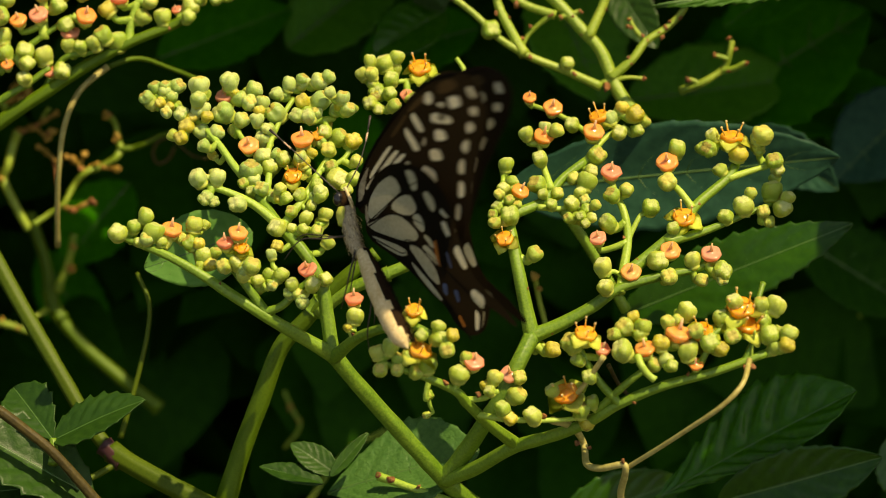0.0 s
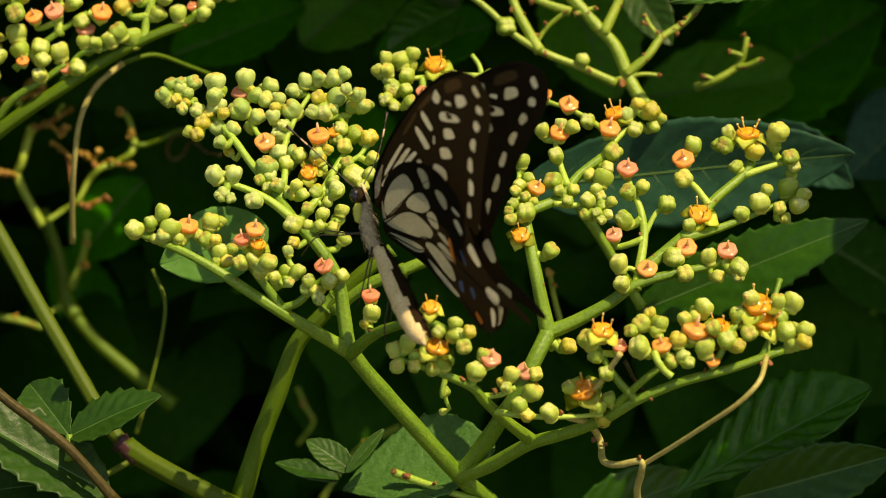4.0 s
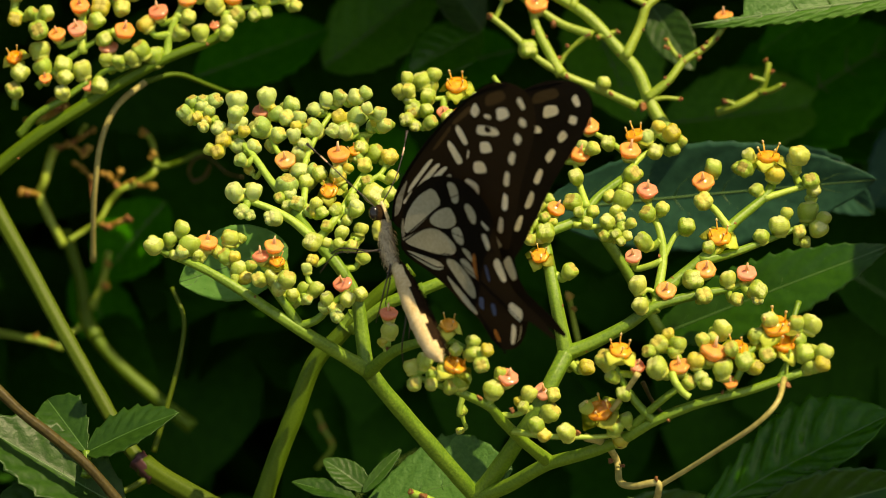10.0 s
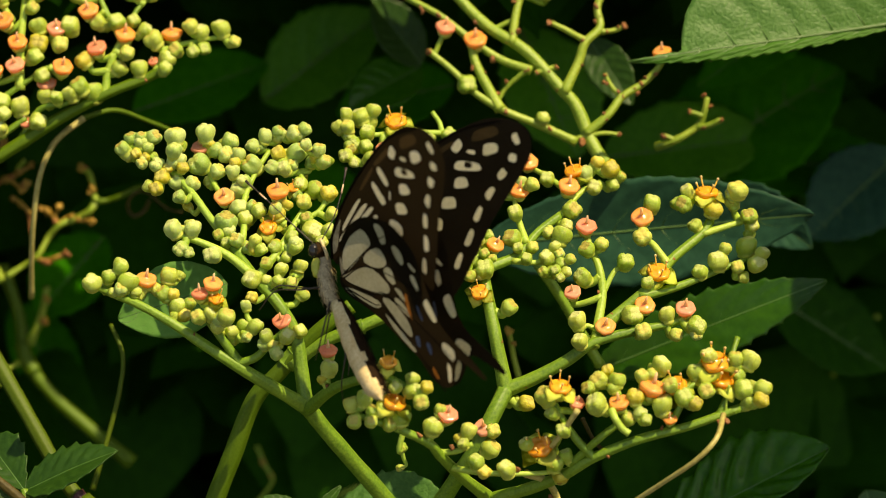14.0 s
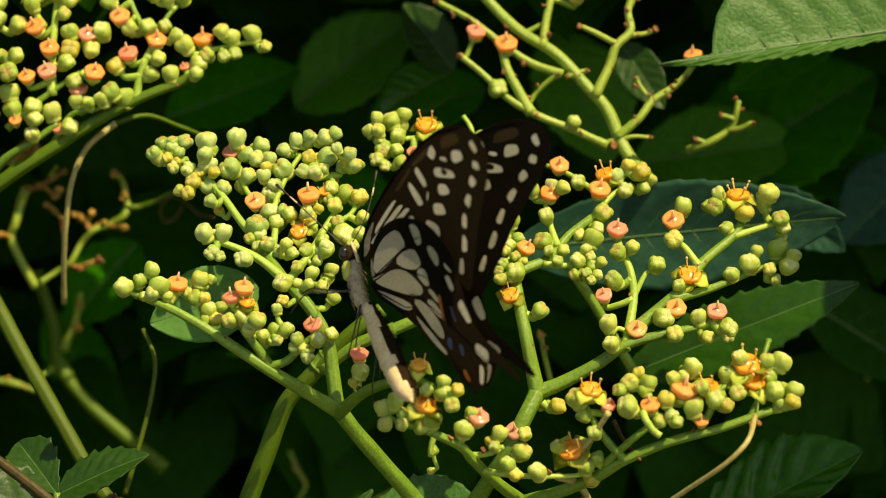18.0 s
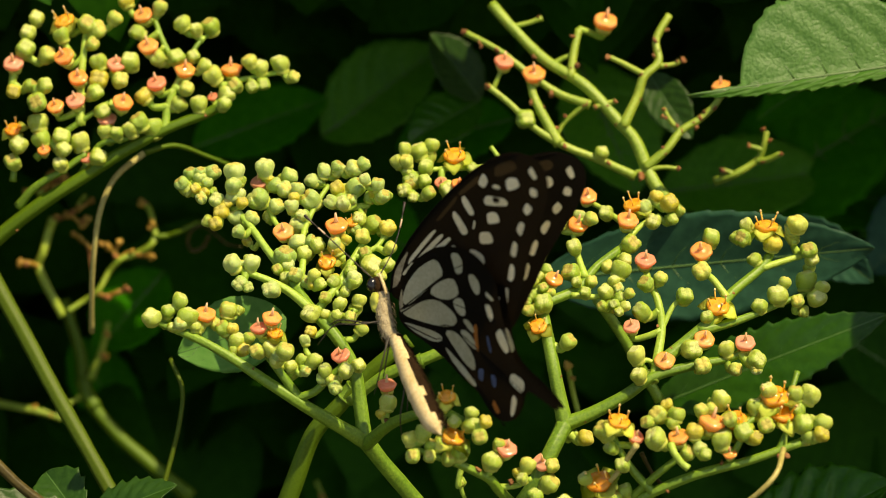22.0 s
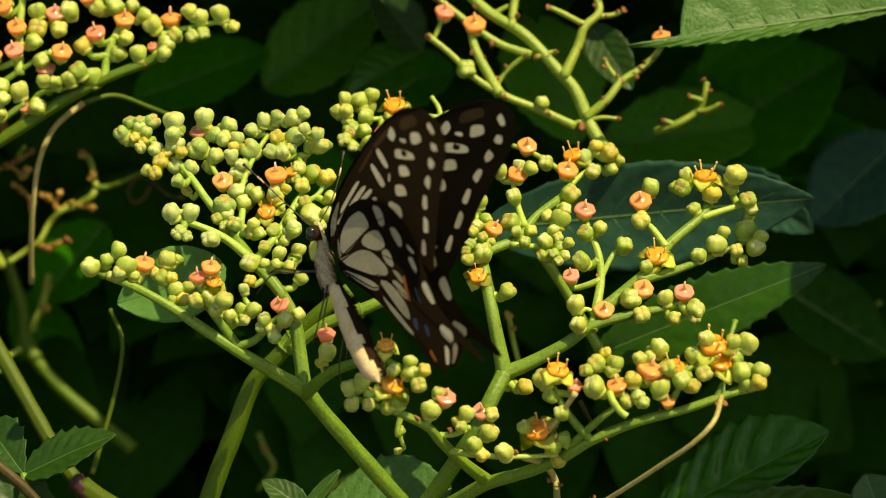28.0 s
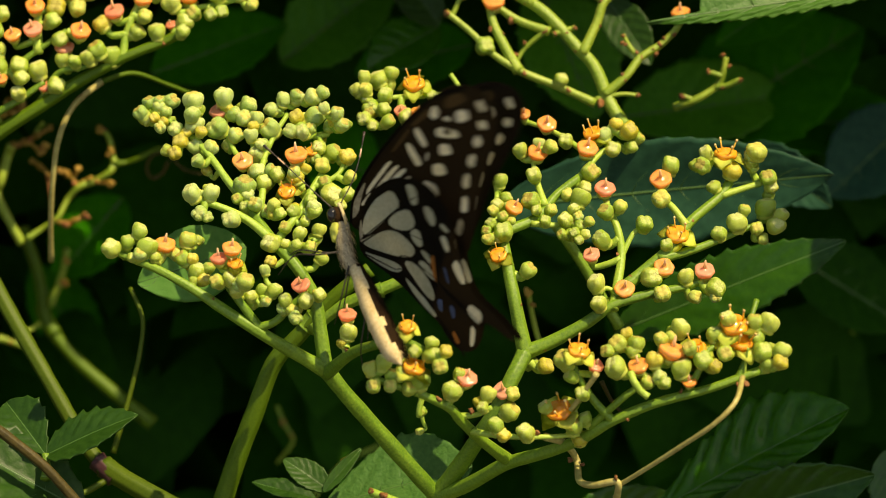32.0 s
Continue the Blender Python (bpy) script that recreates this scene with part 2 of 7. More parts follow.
# ---- building blocks ----
def mesh_of(name, bm, mats, smooth=True):
    me = bpy.data.meshes.new(name)
    bm.to_mesh(me)
    bm.free()
    for m in mats if isinstance(mats, (tuple, list)) else (mats,):
        me.materials.append(m)
    if smooth:
        me.polygons.foreach_set("use_smooth", [True] * len(me.polygons))
    return me


def part(name, bm, mats, parent, label="", smooth=True):
    """Links a bmesh, or a shared mesh, as one object under a thing or a part."""
    me = bm if isinstance(bm, bpy.types.Mesh) else mesh_of(name, bm, mats, smooth)
    ob = new(name, me)
    ob.parent = parent
    if label:
        ob["label"] = label
    return ob


def thing(name, base, label, category, group="", kind=""):
    """An Empty at a thing's base, in the slanted frame; its parts are given in metres in that frame."""
    ob = new(name)
    ob.empty_display_size = 0.005
    ob.matrix_world = slanted(*base)
    ob["base"] = base
    return tagged(ob, label, category, group, kind)


def local(ob, p):
    b = ob["base"]
    return Vector(((p[0] - b[0]) / 1000, (p[1] - b[1]) / 1000, (p[2] - b[2]) / 1000))


def glide(points, steps):
    """Points along a smooth line through the given ones."""
    pts = [Vector(p) for p in points]
    pts = [2 * pts[0] - pts[1]] + pts + [2 * pts[-1] - pts[-2]]
    out = []
    for i in range(1, len(pts) - 2):
        p0, p1, p2, p3 = pts[i - 1:i + 3]
        for k in range(steps):
            t = k / steps
            out.append(0.5 * (2 * p1 + (p2 - p0) * t + (2 * p0 - 5 * p1 + 4 * p2 - p3) * t * t + (3 * p1 - p0 - 3 * p2 + p3) * t ** 3))
    out.append(pts[-2])
    return out


def tube(bm, points, r0, r1, sides=10, wobble=0.06, swell=0.0, mat=0, ridges=0.0):
    """A closed tapering tube along points (metres)."""
    n = len(points)
    rings = []
    side = None
    for i, p in enumerate(points):
        d = (points[min(i + 1, n - 1)] - points[max(i - 1, 0)]).normalized()
        if side is None:
            side = d.orthogonal().normalized()
        side = (side - d * side.dot(d)).normalized()
        up = d.cross(side)
        s = i / (n - 1)
        r = (r0 + (r1 - r0) * s) * (1 + swell * (abs(2 * s - 1) ** 6)) * (1 + wobble * noise.noise(p * 260))
        ring = []
        for k in range(sides):
            g = 2 * math.pi * k / sides
            rr = r * (1 + ridges * math.cos(7 * g + 2 * noise.noise(p * 90)))
            ring.append(bm.verts.new(p + side * (rr * math.cos(g)) + up * (rr * math.sin(g))))
        rings.append(ring)
    for i in range(n - 1):
        for k in range(sides):
            f = bm.faces.new((rings[i][k], rings[i][(k + 1) % sides], rings[i + 1][(k + 1) % sides], rings[i + 1][k]))
            f.material_index = mat
    for ring, flip in ((rings[0], True), (rings[-1], False)):
        f = bm.faces.new(ring[::-1] if flip else ring)
        f.material_index = mat


def stem(owner, points, r0, r1, mat=None, name="branch", label="", sides=12, steps=6):
    """One branch of a plant through points of the slanted frame (a, c, b), radii in millimetres."""
    bm = bmesh.new()
    ribbed = max(r0, r1) > 0.75
    tube(bm, glide([local(owner, p) for p in points], steps), r0 / 1000, r1 / 1000, 28 if ribbed else sides, 0.07, 0.14, 0, 0.035 if ribbed else 0.0)
    return part(name, bm, mat or M_STALK, owner, label)


def lathe(bm, rows, sides=16, lobes=0, depth=0.0, mat=0, mats=None):
    """A body of revolution about z from (radius, height) rows, with lobes round it."""
    rings = []
    for r, z in rows:
        rings.append([bm.verts.new((r * (1 + depth * math.cos(lobes * 2 * math.pi * k / sides)) * math.cos(2 * math.pi * k / sides),
                                    r * (1 + depth * math.cos(lobes * 2 * math.pi * k / sides)) * math.sin(2 * math.pi * k / sides), z)) for k in range(sides)])
    for i in range(len(rings) - 1):
        for k in range(sides):
            f = bm.faces.new((rings[i][k], rings[i][(k + 1) % sides], rings[i + 1][(k + 1) % sides], rings[i + 1][k]))
            f.material_index = mats[i] if mats else mat
    for ring, flip, i in ((rings[0], True, 0), (rings[-1], False, -1)):
        f = bm.faces.new(ring[::-1] if flip else ring)
        f.material_index = mats[i] if mats else mat


# ---- buds and flowers: shared meshes of unit size ----
def bud_mesh(seed, mat, shallow=0.06, deep=0.16):
    """A bud of four fleshy lobes that meet in a cross-shaped groove, on a small calyx cup."""
    rnd = random.Random(seed)
    bm = bmesh.new()
    tall, top, groove = rnd.uniform(0.88, 1.12), rnd.uniform(0.88, 1.0), rnd.uniform(shallow, deep)
    rows = [(0.14, -0.58), (0.30, -0.53), (0.40, -0.44), (0.42, -0.36), (0.38, -0.32), (0.47, -0.20), (0.52, -0.04), (0.535, 0.10), (0.515, 0.24), (0.45, 0.35), (0.34, 0.42), (0.20, 0.445), (0.07, 0.40)]
    lathe(bm, [(r, z * tall) for r, z in rows], 24, mats=[1, 1, 1, 1, 0, 0, 0, 0, 0, 0, 2, 2])
    spin = rnd.uniform(-0.12, 0.12)
    for v in bm.verts:
        g = math.atan2(v.co.y, v.co.x)
        crease = (1 - abs(math.cos(2 * g))) ** 3
        square = 1 + 0.07 * math.cos(4 * g) * max(0, min(1, v.co.z / tall * 2 + 0.5))
        high = max(0, v.co.z / tall + 0.12)
        r = math.hypot(v.co.x, v.co.y)
        k = (1 - groove * crease * min(1, high * 2.4)) * square
        v.co.x, v.co.y = v.co.x * k * (top if v.co.z > 0.1 else 1), v.co.y * k
        v.co.z -= groove * 0.9 * crease * max(0, high - 0.2) * (1 if r > 0.15 else 0.4)
        v.co *= 1 + 0.09 * noise.noise(v.co * 1.6 + Vector((seed * 3.1, 0, 0))) + 0.035 * noise.noise(v.co * 5 + Vector((0, seed * 1.7, 0)))
        v.co.x += spin * v.co.z
    return mesh_of("bud", bm, (mat, M_CALYX, M_TIP_BROWN if seed % 5 in (1, 3) else M_TIP))


BUDS = [bud_mesh(i, M_BUD) for i in range(7)]
BUDS_YELLOW = [bud_mesh(i, M_BUD_YELLOW) for i in (31, 36, 38)]
BUDS_PALE = [bud_mesh(20 + i, M_BUD_PALE, 0.12, 0.24) for i in range(7)]


def ellipsoid(bm, centre, radii, segs=8, rings=6):
    bmesh.ops.create_uvsphere(bm, u_segments=segs, v_segments=rings, radius=1, matrix=Matrix.Translation(centre) @ Matrix.Diagonal((*radii, 1)))


def calyx_mesh():
    bm = bmesh.new()
    lathe(bm, [(0.12, -0.66), (0.30, -0.58), (0.38, -0.44), (0.40, -0.34), (0.34, -0.29), (0.22, -0.30)], 16, 4, 0.06)
    return mesh_of("calyx", bm, M_CALYX)


def disc_mesh(mat):
    bm = bmesh.new()
    lathe(bm, [(0.22, -0.30), (0.38, -0.24), (0.49, -0.10), (0.545, 0.02), (0.53, 0.11), (0.45, 0.16), (0.35, 0.14), (0.24, 0.15), (0.14, 0.20), (0.06, 0.23)], 24, 4, 0.03)
    for v in bm.verts:
        v.co *= 1 + 0.10 * noise.noise(v.co * 3.5)
    return mesh_of("disc", bm, mat)


def petal_mesh():
    bm = bmesh.new()
    rows = []
    for i in range(6):
        s = i / 5
        w = 0.30 * math.sin(math.pi * (0.18 + 0.74 * s)) ** 0.8
        x = 0.36 + 0.36 * s
        z = -0.16 + 0.16 * s - 0.42 * s * s
        rows.append([(x - 0.10 * (j / 2) ** 2, w * j / 2, z + 0.10 * (j / 2) ** 2) for j in range(-2, 3)])
    vs = [[bm.verts.new(p) for p in r] for r in rows]
    for i in range(5):
        for j in range(4):
            bm.faces.new((vs[i][j], vs[i + 1][j], vs[i + 1][j + 1], vs[i][j + 1]))
    bmesh.ops.solidify(bm, geom=bm.faces[:], thickness=0.05)
    return mesh_of("petal", bm, M_PETAL)


def stamen_mesh():
    bm = bmesh.new()
    tube(bm, [Vector((0, 0, 0)), Vector((0.015, 0, 0.2)), Vector((0.04, 0, 0.46))], 0.042, 0.03, 6, 0)
    ellipsoid(bm, (0.045, 0, 0.49), (0.06, 0.055, 0.07), 8, 5)
    for f in bm.faces:
        f.material_index = int(f.calc_center_median().z > 0.40)
    return mesh_of("stamen", bm, (M_STAMEN, M_ANTHER))


def style_mesh():
    bm = bmesh.new()
    tube(bm, [Vector((0, 0, 0.18)), Vector((0, 0, 0.42)), Vector((0.03, 0, 0.70))], 0.11, 0.045, 8, 0)
    return mesh_of("style", bm, M_STYLE)


CALYX, PETAL, STAMEN, STYLE = calyx_mesh(), petal_mesh(), stamen_mesh(), style_mesh()
DISC = {"o": disc_mesh(M_ORANGE), "p": disc_mesh(M_PINK), "y": disc_mesh(M_AMBER)}
PICK = random.Random(5)


def stand(ob, at, up, size, spin):
    q = up.to_track_quat("Z", "Y")
    ob.matrix_basis = Matrix.LocRotScale(at, q, (size, size, size)) @ Matrix.Rotation(spin, 4, "Z")


def pedicel(owner, foot, at, up, r):
    f, p = local(owner, foot), at
    bend = p - up * ((p - f).length * 0.35)
    bm = bmesh.new()
    tube(bm, glide([f, (f + bend) / 2 + (bend - f).orthogonal() * 0.04, bend, p], 3), r * 1.15, r * 0.85, 7, 0.08, 0.1)
    part("pedicel", bm, M_STALK_PALE, owner)


def bud(owner, a, c, b, fa, fc, fb, size, pale=0):
    """A flower bud at (a, c, b) whose pedicel springs from (fa, fc, fb); size across, in millimetres."""
    p, f = local(owner, (a, c, b)), local(owner, (fa, fc, fb))
    up = ((p - f).normalized() * 0.8 + UPRIGHT * 0.75 + Vector((PICK.uniform(-0.25, 0.25), PICK.uniform(-0.25, 0.1), 0))).normalized()
    ob = part("bud", PICK.choice(BUDS_YELLOW if PICK.random() < 0.10 else BUDS_PALE if pale else BUDS), None, owner)
    stand(ob, p, up, size / 1000 * PICK.uniform(0.92, 1.02), PICK.uniform(0, 6.28))
    pedicel(owner, (fa, fc, fb), p - up * (size * 0.0004), up, min(0.0007, size * 0.00025))


def flower(owner, a, c, b, fa, fc, fb, size, hue="o", petals=4, stamens=4, style=1, lean=0.0):
    """A flower: a calyx with its nectar disc, and the petals, stamens and style that it still has."""
    p, f = local(owner, (a, c, b)), local(owner, (fa, fc, fb))
    up = ((p - f).normalized() * 0.3 + UPRIGHT * 1.0 + Vector((PICK.uniform(-0.15, 0.15) + lean, -0.42 + PICK.uniform(-0.2, 0.2), 0))).normalized()
    ob = part("flower", CALYX, None, owner, "open flower with an orange disc" if hue == "o" else "spent flower with a pink disc")
    stand(ob, p, up, size / 1000, PICK.uniform(0, 1.57))
    disc = part("disc", DISC["y" if petals else hue], None, ob)
    if petals:
        disc.scale = (0.92, 0.92, 0.95)
    for k in range(petals):
        o = part("petal", PETAL, None, ob)
        o.matrix_basis = Matrix.Rotation(math.pi / 2 * k + PICK.uniform(-0.2, 0.2), 4, "Z") @ Matrix.Rotation(PICK.uniform(-0.35, 0.25), 4, "Y") @ Matrix.Diagonal((1.2, 1.6, 1.2, 1))
    for k in range(stamens):
        o = part("stamen", STAMEN, None, ob)
        g = math.pi / 2 * k + 0.78
        o.matrix_basis = Matrix.Translation((0.33 * math.cos(g), 0.33 * math.sin(g), 0.10)) @ Matrix.Rotation(g, 4, "Z") @ Matrix.Rotation(PICK.uniform(-0.1, 0.35), 4, "Y")
    if style:
        part("style", STYLE, None, ob)
    pedicel(owner, (fa, fc, fb), p - up * (size * 0.0005), up, 0.0006)


def scar(owner, a, c, b, size, mat=None):
    """A small brown scar where a flower has dropped from its stalk."""
    bm = bmesh.new()
    lathe(bm, [(0.25, -0.35), (0.45, -0.2), (0.5, 0.0), (0.42, 0.2), (0.2, 0.16)], 10, 3, 0.15)
    for v in bm.verts:
        v.co *= 1 + 0.5 * noise.noise(v.co * 3 + Vector((a, b, c)))
    ob = part("scar", bm, mat or M_SCAR, owner)
    stand(ob, local(owner, (a, c, b)), Vector((PICK.uniform(-1, 1), PICK.uniform(-1, 0.2), PICK.uniform(-0.3, 1))).normalized(), size / 1400, 0)


# ---- leaves ----
def leaf(base, tip, half, facing, mat, label, fold=0.25, droop=0.03, teeth=11, veins=7, belly=0.42, quilt=0.012, name="leaf", stalk=None, sag=0.0, group="leaves of the vine", wave=0.008, below=1.0, below_mat=None, saw=0.10, torn=1.0):
    """A toothed leaf from its base to its tip, half as wide as given (millimetres), turned to the given side."""
    ob = thing(name, base, label, "leaf", group)
    e1 = local(ob, tip)
    length = e1.length
    e1.normalize()
    nrm = Vector(facing)
    nrm = (nrm - e1 * nrm.dot(e1)).normalized()
    e2 = nrm.cross(e1)
    rnd = random.Random(int(abs(base[0] * 7 + tip[2] * 13)))
    ph = rnd.uniform(0, 6)
    n, m = teeth * 6, 9
    half /= 1000

    def width(s, low):
        w = math.sin(math.pi * min(1, s ** (math.log(0.5) / math.log(belly)))) ** 0.8
        notch = (s * teeth) % 1.0
        if s > torn and not low:        # the tip has lost most of its upper half
            w *= max(0.05 * (0.6 + 0.8 * notch), math.sqrt(max(0, 1 - ((s - torn) / 0.2) ** 2)))
        depth = saw * (1 if low or below == 1.0 else 0.3) * (0.7 + 0.6 * abs(math.sin(7.3 * math.floor(s * teeth) + ph)))
        return half * w * (1 + depth * (notch ** 2 - 0.4)) + 0.00012

    def spot(s, v):
        w = width(s, v > 0) * (below if v > 0 else 1)
        x = s * length
        vein = 1.6 * abs(math.sin((s * veins - abs(v) * (0.5 + 0.9 * abs(v)) + 0.2) * math.pi)) ** 0.7 - 0.8 + 0.25 * noise.noise((s * 14, v * 5, ph))
        z = fold * abs(v) * w - droop * length * s * s - sag * half * v * v + quilt * length * vein * min(1, abs(v) * 2.5) * math.sin(math.pi * s) * (1 - 0.4 * abs(v))
        z += wave * length * math.sin(s * 5 + ph + v * 1.5)
        # teeth hook a little towards the tip
        return e1 * (x + abs(v) ** 2 * half * 0.22 * math.sin(math.pi * s)) + e2 * (v * w) + nrm * z

    bm = bmesh.new()
    grid = [[bm.verts.new(spot(i / n, j / m)) for j in range(-m, m + 1)] for i in range(n + 1)]
    for i in range(n):
        for j in range(2 * m):
            f = bm.faces.new((grid[i][j], grid[i + 1][j], grid[i + 1][j + 1], grid[i][j + 1]))
            f.material_index = 1 if below_mat and j >= m else 0
    blade = part("blade", bm, (mat, below_mat or mat), ob)
    sol = blade.modifiers.new("thickness", "SOLIDIFY")
    sol.thickness, sol.offset = 0.00022, -1
    bm = bmesh.new()
    rib = [spot(i / 14, 0) - nrm * 0.0001 for i in range(15)]
    tube(bm, rib, 0.0006 * min(1, half * 60), 0.00015, 6, 0)
    part("midrib", bm, M_VEIN, ob)
    for sgn in (-1, 1):
        for k in range(1, veins):
            s0 = (k - 0.2) / veins
            line = [spot(min(0.98, s0 + t * (0.5 + 0.9 * t) / veins), sgn * t) for t in (0, 0.2, 0.45, 0.7, 0.92)]
            bm = bmesh.new()
            tube(bm, [p - nrm * 0.00008 for p in line], 0.00028 * min(1, half * 60), 0.0001, 5, 0)
            part("vein", bm, M_VEIN, ob)
    if stalk:
        stem(ob, [base, *stalk], 0.6, 0.8, M_STALK, "leaf_stalk")
    return ob


# ---- ground and hedge ----
def ground_sheet():
    bm = bmesh.new()
    rows = [0, 0.3, 0.8, 2, 5, 20, 100, 600, 3000]
    rings = [[bm.verts.new((r * math.cos(k * math.pi / 16), r * math.sin(k * math.pi / 16), 0.02 * noise.noise((r * 3 * math.cos(k), r * 3 * math.sin(k), 1)) if r < 30 else 0)) for k in range(32)] for r in rows[1:]]
    mid = bm.verts.new((0, 0, 0))
    for k in range(32):
        bm.faces.new((mid, rings[0][k], rings[0][(k + 1) % 32]))
        for i in range(len(rings) - 1):
            bm.faces.new((rings[i][k], rings[i + 1][k], rings[i + 1][(k + 1) % 32], rings[i][(k + 1) % 32]))
    ob = new("ground", mesh_of("ground", bm, M_SOIL))
    tagged(ob, "bare dark soil under the hedge", "ground", "", "structure")


ground_sheet()


def hedge():
    """The mass of leaves behind the flower heads, with unseen leaves added above and sunward to cast shade."""
    rnd = random.Random(11)
    verts, faces = [], []
    frame_here = slanted()

    def one(at, size, axis, nrm):
        e1 = axis.normalized()
        e2 = nrm.cross(e1).normalized()
        n3 = e1.cross(e2)
        k = len(verts)
        for s, w, z in ((0, 0.03, 0), (0.12, 0.22, 0.01), (0.3, 0.36, 0.025), (0.5, 0.37, 0.03), (0.72, 0.25, 0.0), (0.88, 0.11, -0.04), (1, 0.0, -0.09)):
            for v in (-1, 0, 1):
                verts.append(at + e1 * (s * size) + e2 * (v * w * size) + n3 * ((z + 0.10 * abs(v) * w) * size))
        for i in range(6):
            for j in range(2):
                a = k + i * 3 + j
                faces.append((a, a + 3, a + 4, a + 1))

    def place(a, c, b, small, large):
        at = frame_here @ Vector((a / 1000, c / 1000, b / 1000))
        axis = Vector((rnd.uniform(-1, 1), rnd.uniform(-0.7, 0.2), rnd.uniform(-1, 0.2)))
        nrm = Vector((rnd.uniform(-0.6, 0.6), rnd.uniform(-1, -0.1), rnd.uniform(0.0, 1.0)))
        if at.z > 0.03:
            one(at, rnd.uniform(small, large), axis, nrm)

    for i in range(4200):              # the face of the hedge behind the flower heads
        b = rnd.uniform(-260, 140)
        place(rnd.uniform(-330, 330), 150 + 0.6 * max(0, -20 - b) + 150 * rnd.random() ** 1.3, b, 0.03, 0.055)
    for i in range(7000):              # an unseen overhang, added to keep the sun off what lies behind
        b = 80 + 34 * rnd.random() if i < 3300 else rnd.uniform(110, 400)
        place(rnd.uniform(-300, 420), rnd.uniform(50, 330), b, 0.020, 0.034)
    for i in range(2600):              # beside and below the flower heads, on the shaded side
        c = rnd.uniform(30, 220)
        if i % 2:
            place(rnd.uniform(-330, -115 - 0.25 * c), c, rnd.uniform(-220, 160), 0.03, 0.05)
        else:
            place(rnd.uniform(-300, 200), c + 20, rnd.uniform(-230, -88 - 0.15 * c), 0.03, 0.05)
    for i in range(120):               # an unseen spray added on the sunward side, which keeps the sun off the leaves low down
        place(rnd.uniform(113, 152), rnd.uniform(-44, -2), rnd.uniform(18, 82), 0.018, 0.028)
    # smaller unseen leaves, added to shade the big low leaf's sunlit margin
    for i in range(45):
        place(rnd.uniform(95, 116), rnd.uniform(-38, -14), rnd.uniform(38, 62), 0.012, 0.018)
    for i in range(6000):              # the rest, down to the soil
        at = Vector((rnd.uniform(-1.6, 1.6), rnd.uniform(0.42, 1.0), rnd.uniform(0.0, 1.9)))
        back = frame_here.inverted() @ at * 1000
        place(back.x, back.y, back.z, 0.06, 0.11)
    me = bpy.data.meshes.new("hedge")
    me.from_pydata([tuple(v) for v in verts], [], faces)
    # this green carries part of the shade between the leaves
    me.materials.append(M_HEDGE_SHADED)
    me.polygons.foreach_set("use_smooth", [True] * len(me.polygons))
    tagged(new("hedge_foliage", me), "mass of hedge leaves, deep shade put into their dark green, unseen ones added to block light", "hedge", "", "stuff")


hedge()


# ---- flower heads, stalks, leaves ----
main_head = thing("flower_head", (2.07, 14, -40.88), "flat-topped head of yellow-green buds with orange flowers", "flower head", "flower heads")
stem(main_head, [(7.64, 22, -46.65), (2.07, 14, -40.88), (-6.22, 7, -30.99), (-12.84, 1, -22.9), (-16.36, -2, -18.17)], 1.51, 1.28)
stem(main_head, [(-16.36, -2, -18.93), (-17.22, -2, -12.27), (-18.27, -2, -6.09), (-21.31, -2, -0.86), (-25.04, 0, 3.15), (-28.11, 3, 7.03), (-30.44, 6, 10.28)], 1.24, 0.78)
stem(main_head, [(-16.36, -2, -18.36), (-21.16, -5, -15.4), (-26.64, -8, -11.91), (-32.19, -9, -8.33), (-37.8, -9, -4.58), (-43.52, -8, -1.41), (-49.07, -7, 0.85), (-51.52, -7, 1.97)], 1.24, 0.47)
stem(main_head, [(-26.64, -8, -11.72), (-28.63, -9, -8.79), (-31.36, -10, -5.04), (-33.04, -10, -2.71)], 0.84, 0.56)
stem(main_head, [(-28.7, -8, -11.16), (-24.7, -9, -10.01), (-21.84, -10, -7.37), (-19.46, -11, -5.49)], 0.75, 0.56)
stem(main_head, [(-25.04, 0, 3.15), (-29.13, 1, 6.61), (-32.96, 1, 8.72), (-36.79, 1, 10.16), (-38.23, 1, 10.63)], 0.86, 0.48, M_STALK_PALE)
stem(main_head, [(-30.44, 6, 10.28), (-33.5, 8, 13.73), (-36.59, 10, 17.9), (-39.71, 12, 21.23), (-43.84, 14, 24.29), (-47.4, 15, 26.32)], 0.78, 0.40, M_STALK_PALE)
stem(main_head, [(-28.11, 3, 7.03), (-27.53, 6, 11.73), (-27.78, 10, 16.73), (-26.07, 14, 21.82), (-23.76, 17, 25.95)], 0.67, 0.40, M_STALK_PALE)
stem(main_head, [(-27.66, 8, 13.73), (-32.83, 12, 19.26), (-35.11, 16, 24.9)], 0.58, 0.40, M_STALK_PALE)
stem(main_head, [(-25.04, 0, 3.15), (-21.51, 2, 7.78), (-18.81, 6, 12.7), (-16.98, 9, 16.69), (-18.13, 13, 21.77)], 0.76, 0.39, M_STALK_PALE)
stem(main_head, [(-18.81, 6, 12.7), (-14.96, 7, 14.67), (-13.54, 8, 16.65)], 0.48, 0.39, M_STALK_PALE)
stem(main_head, [(2.07, 14, -41.17), (6.44, 9, -35.04), (9.28, 5, -30.37), (12.1, 2, -25.83), (14.98, 2, -20.07), (17.37, 4, -15.53)], 1.48, 1.30)
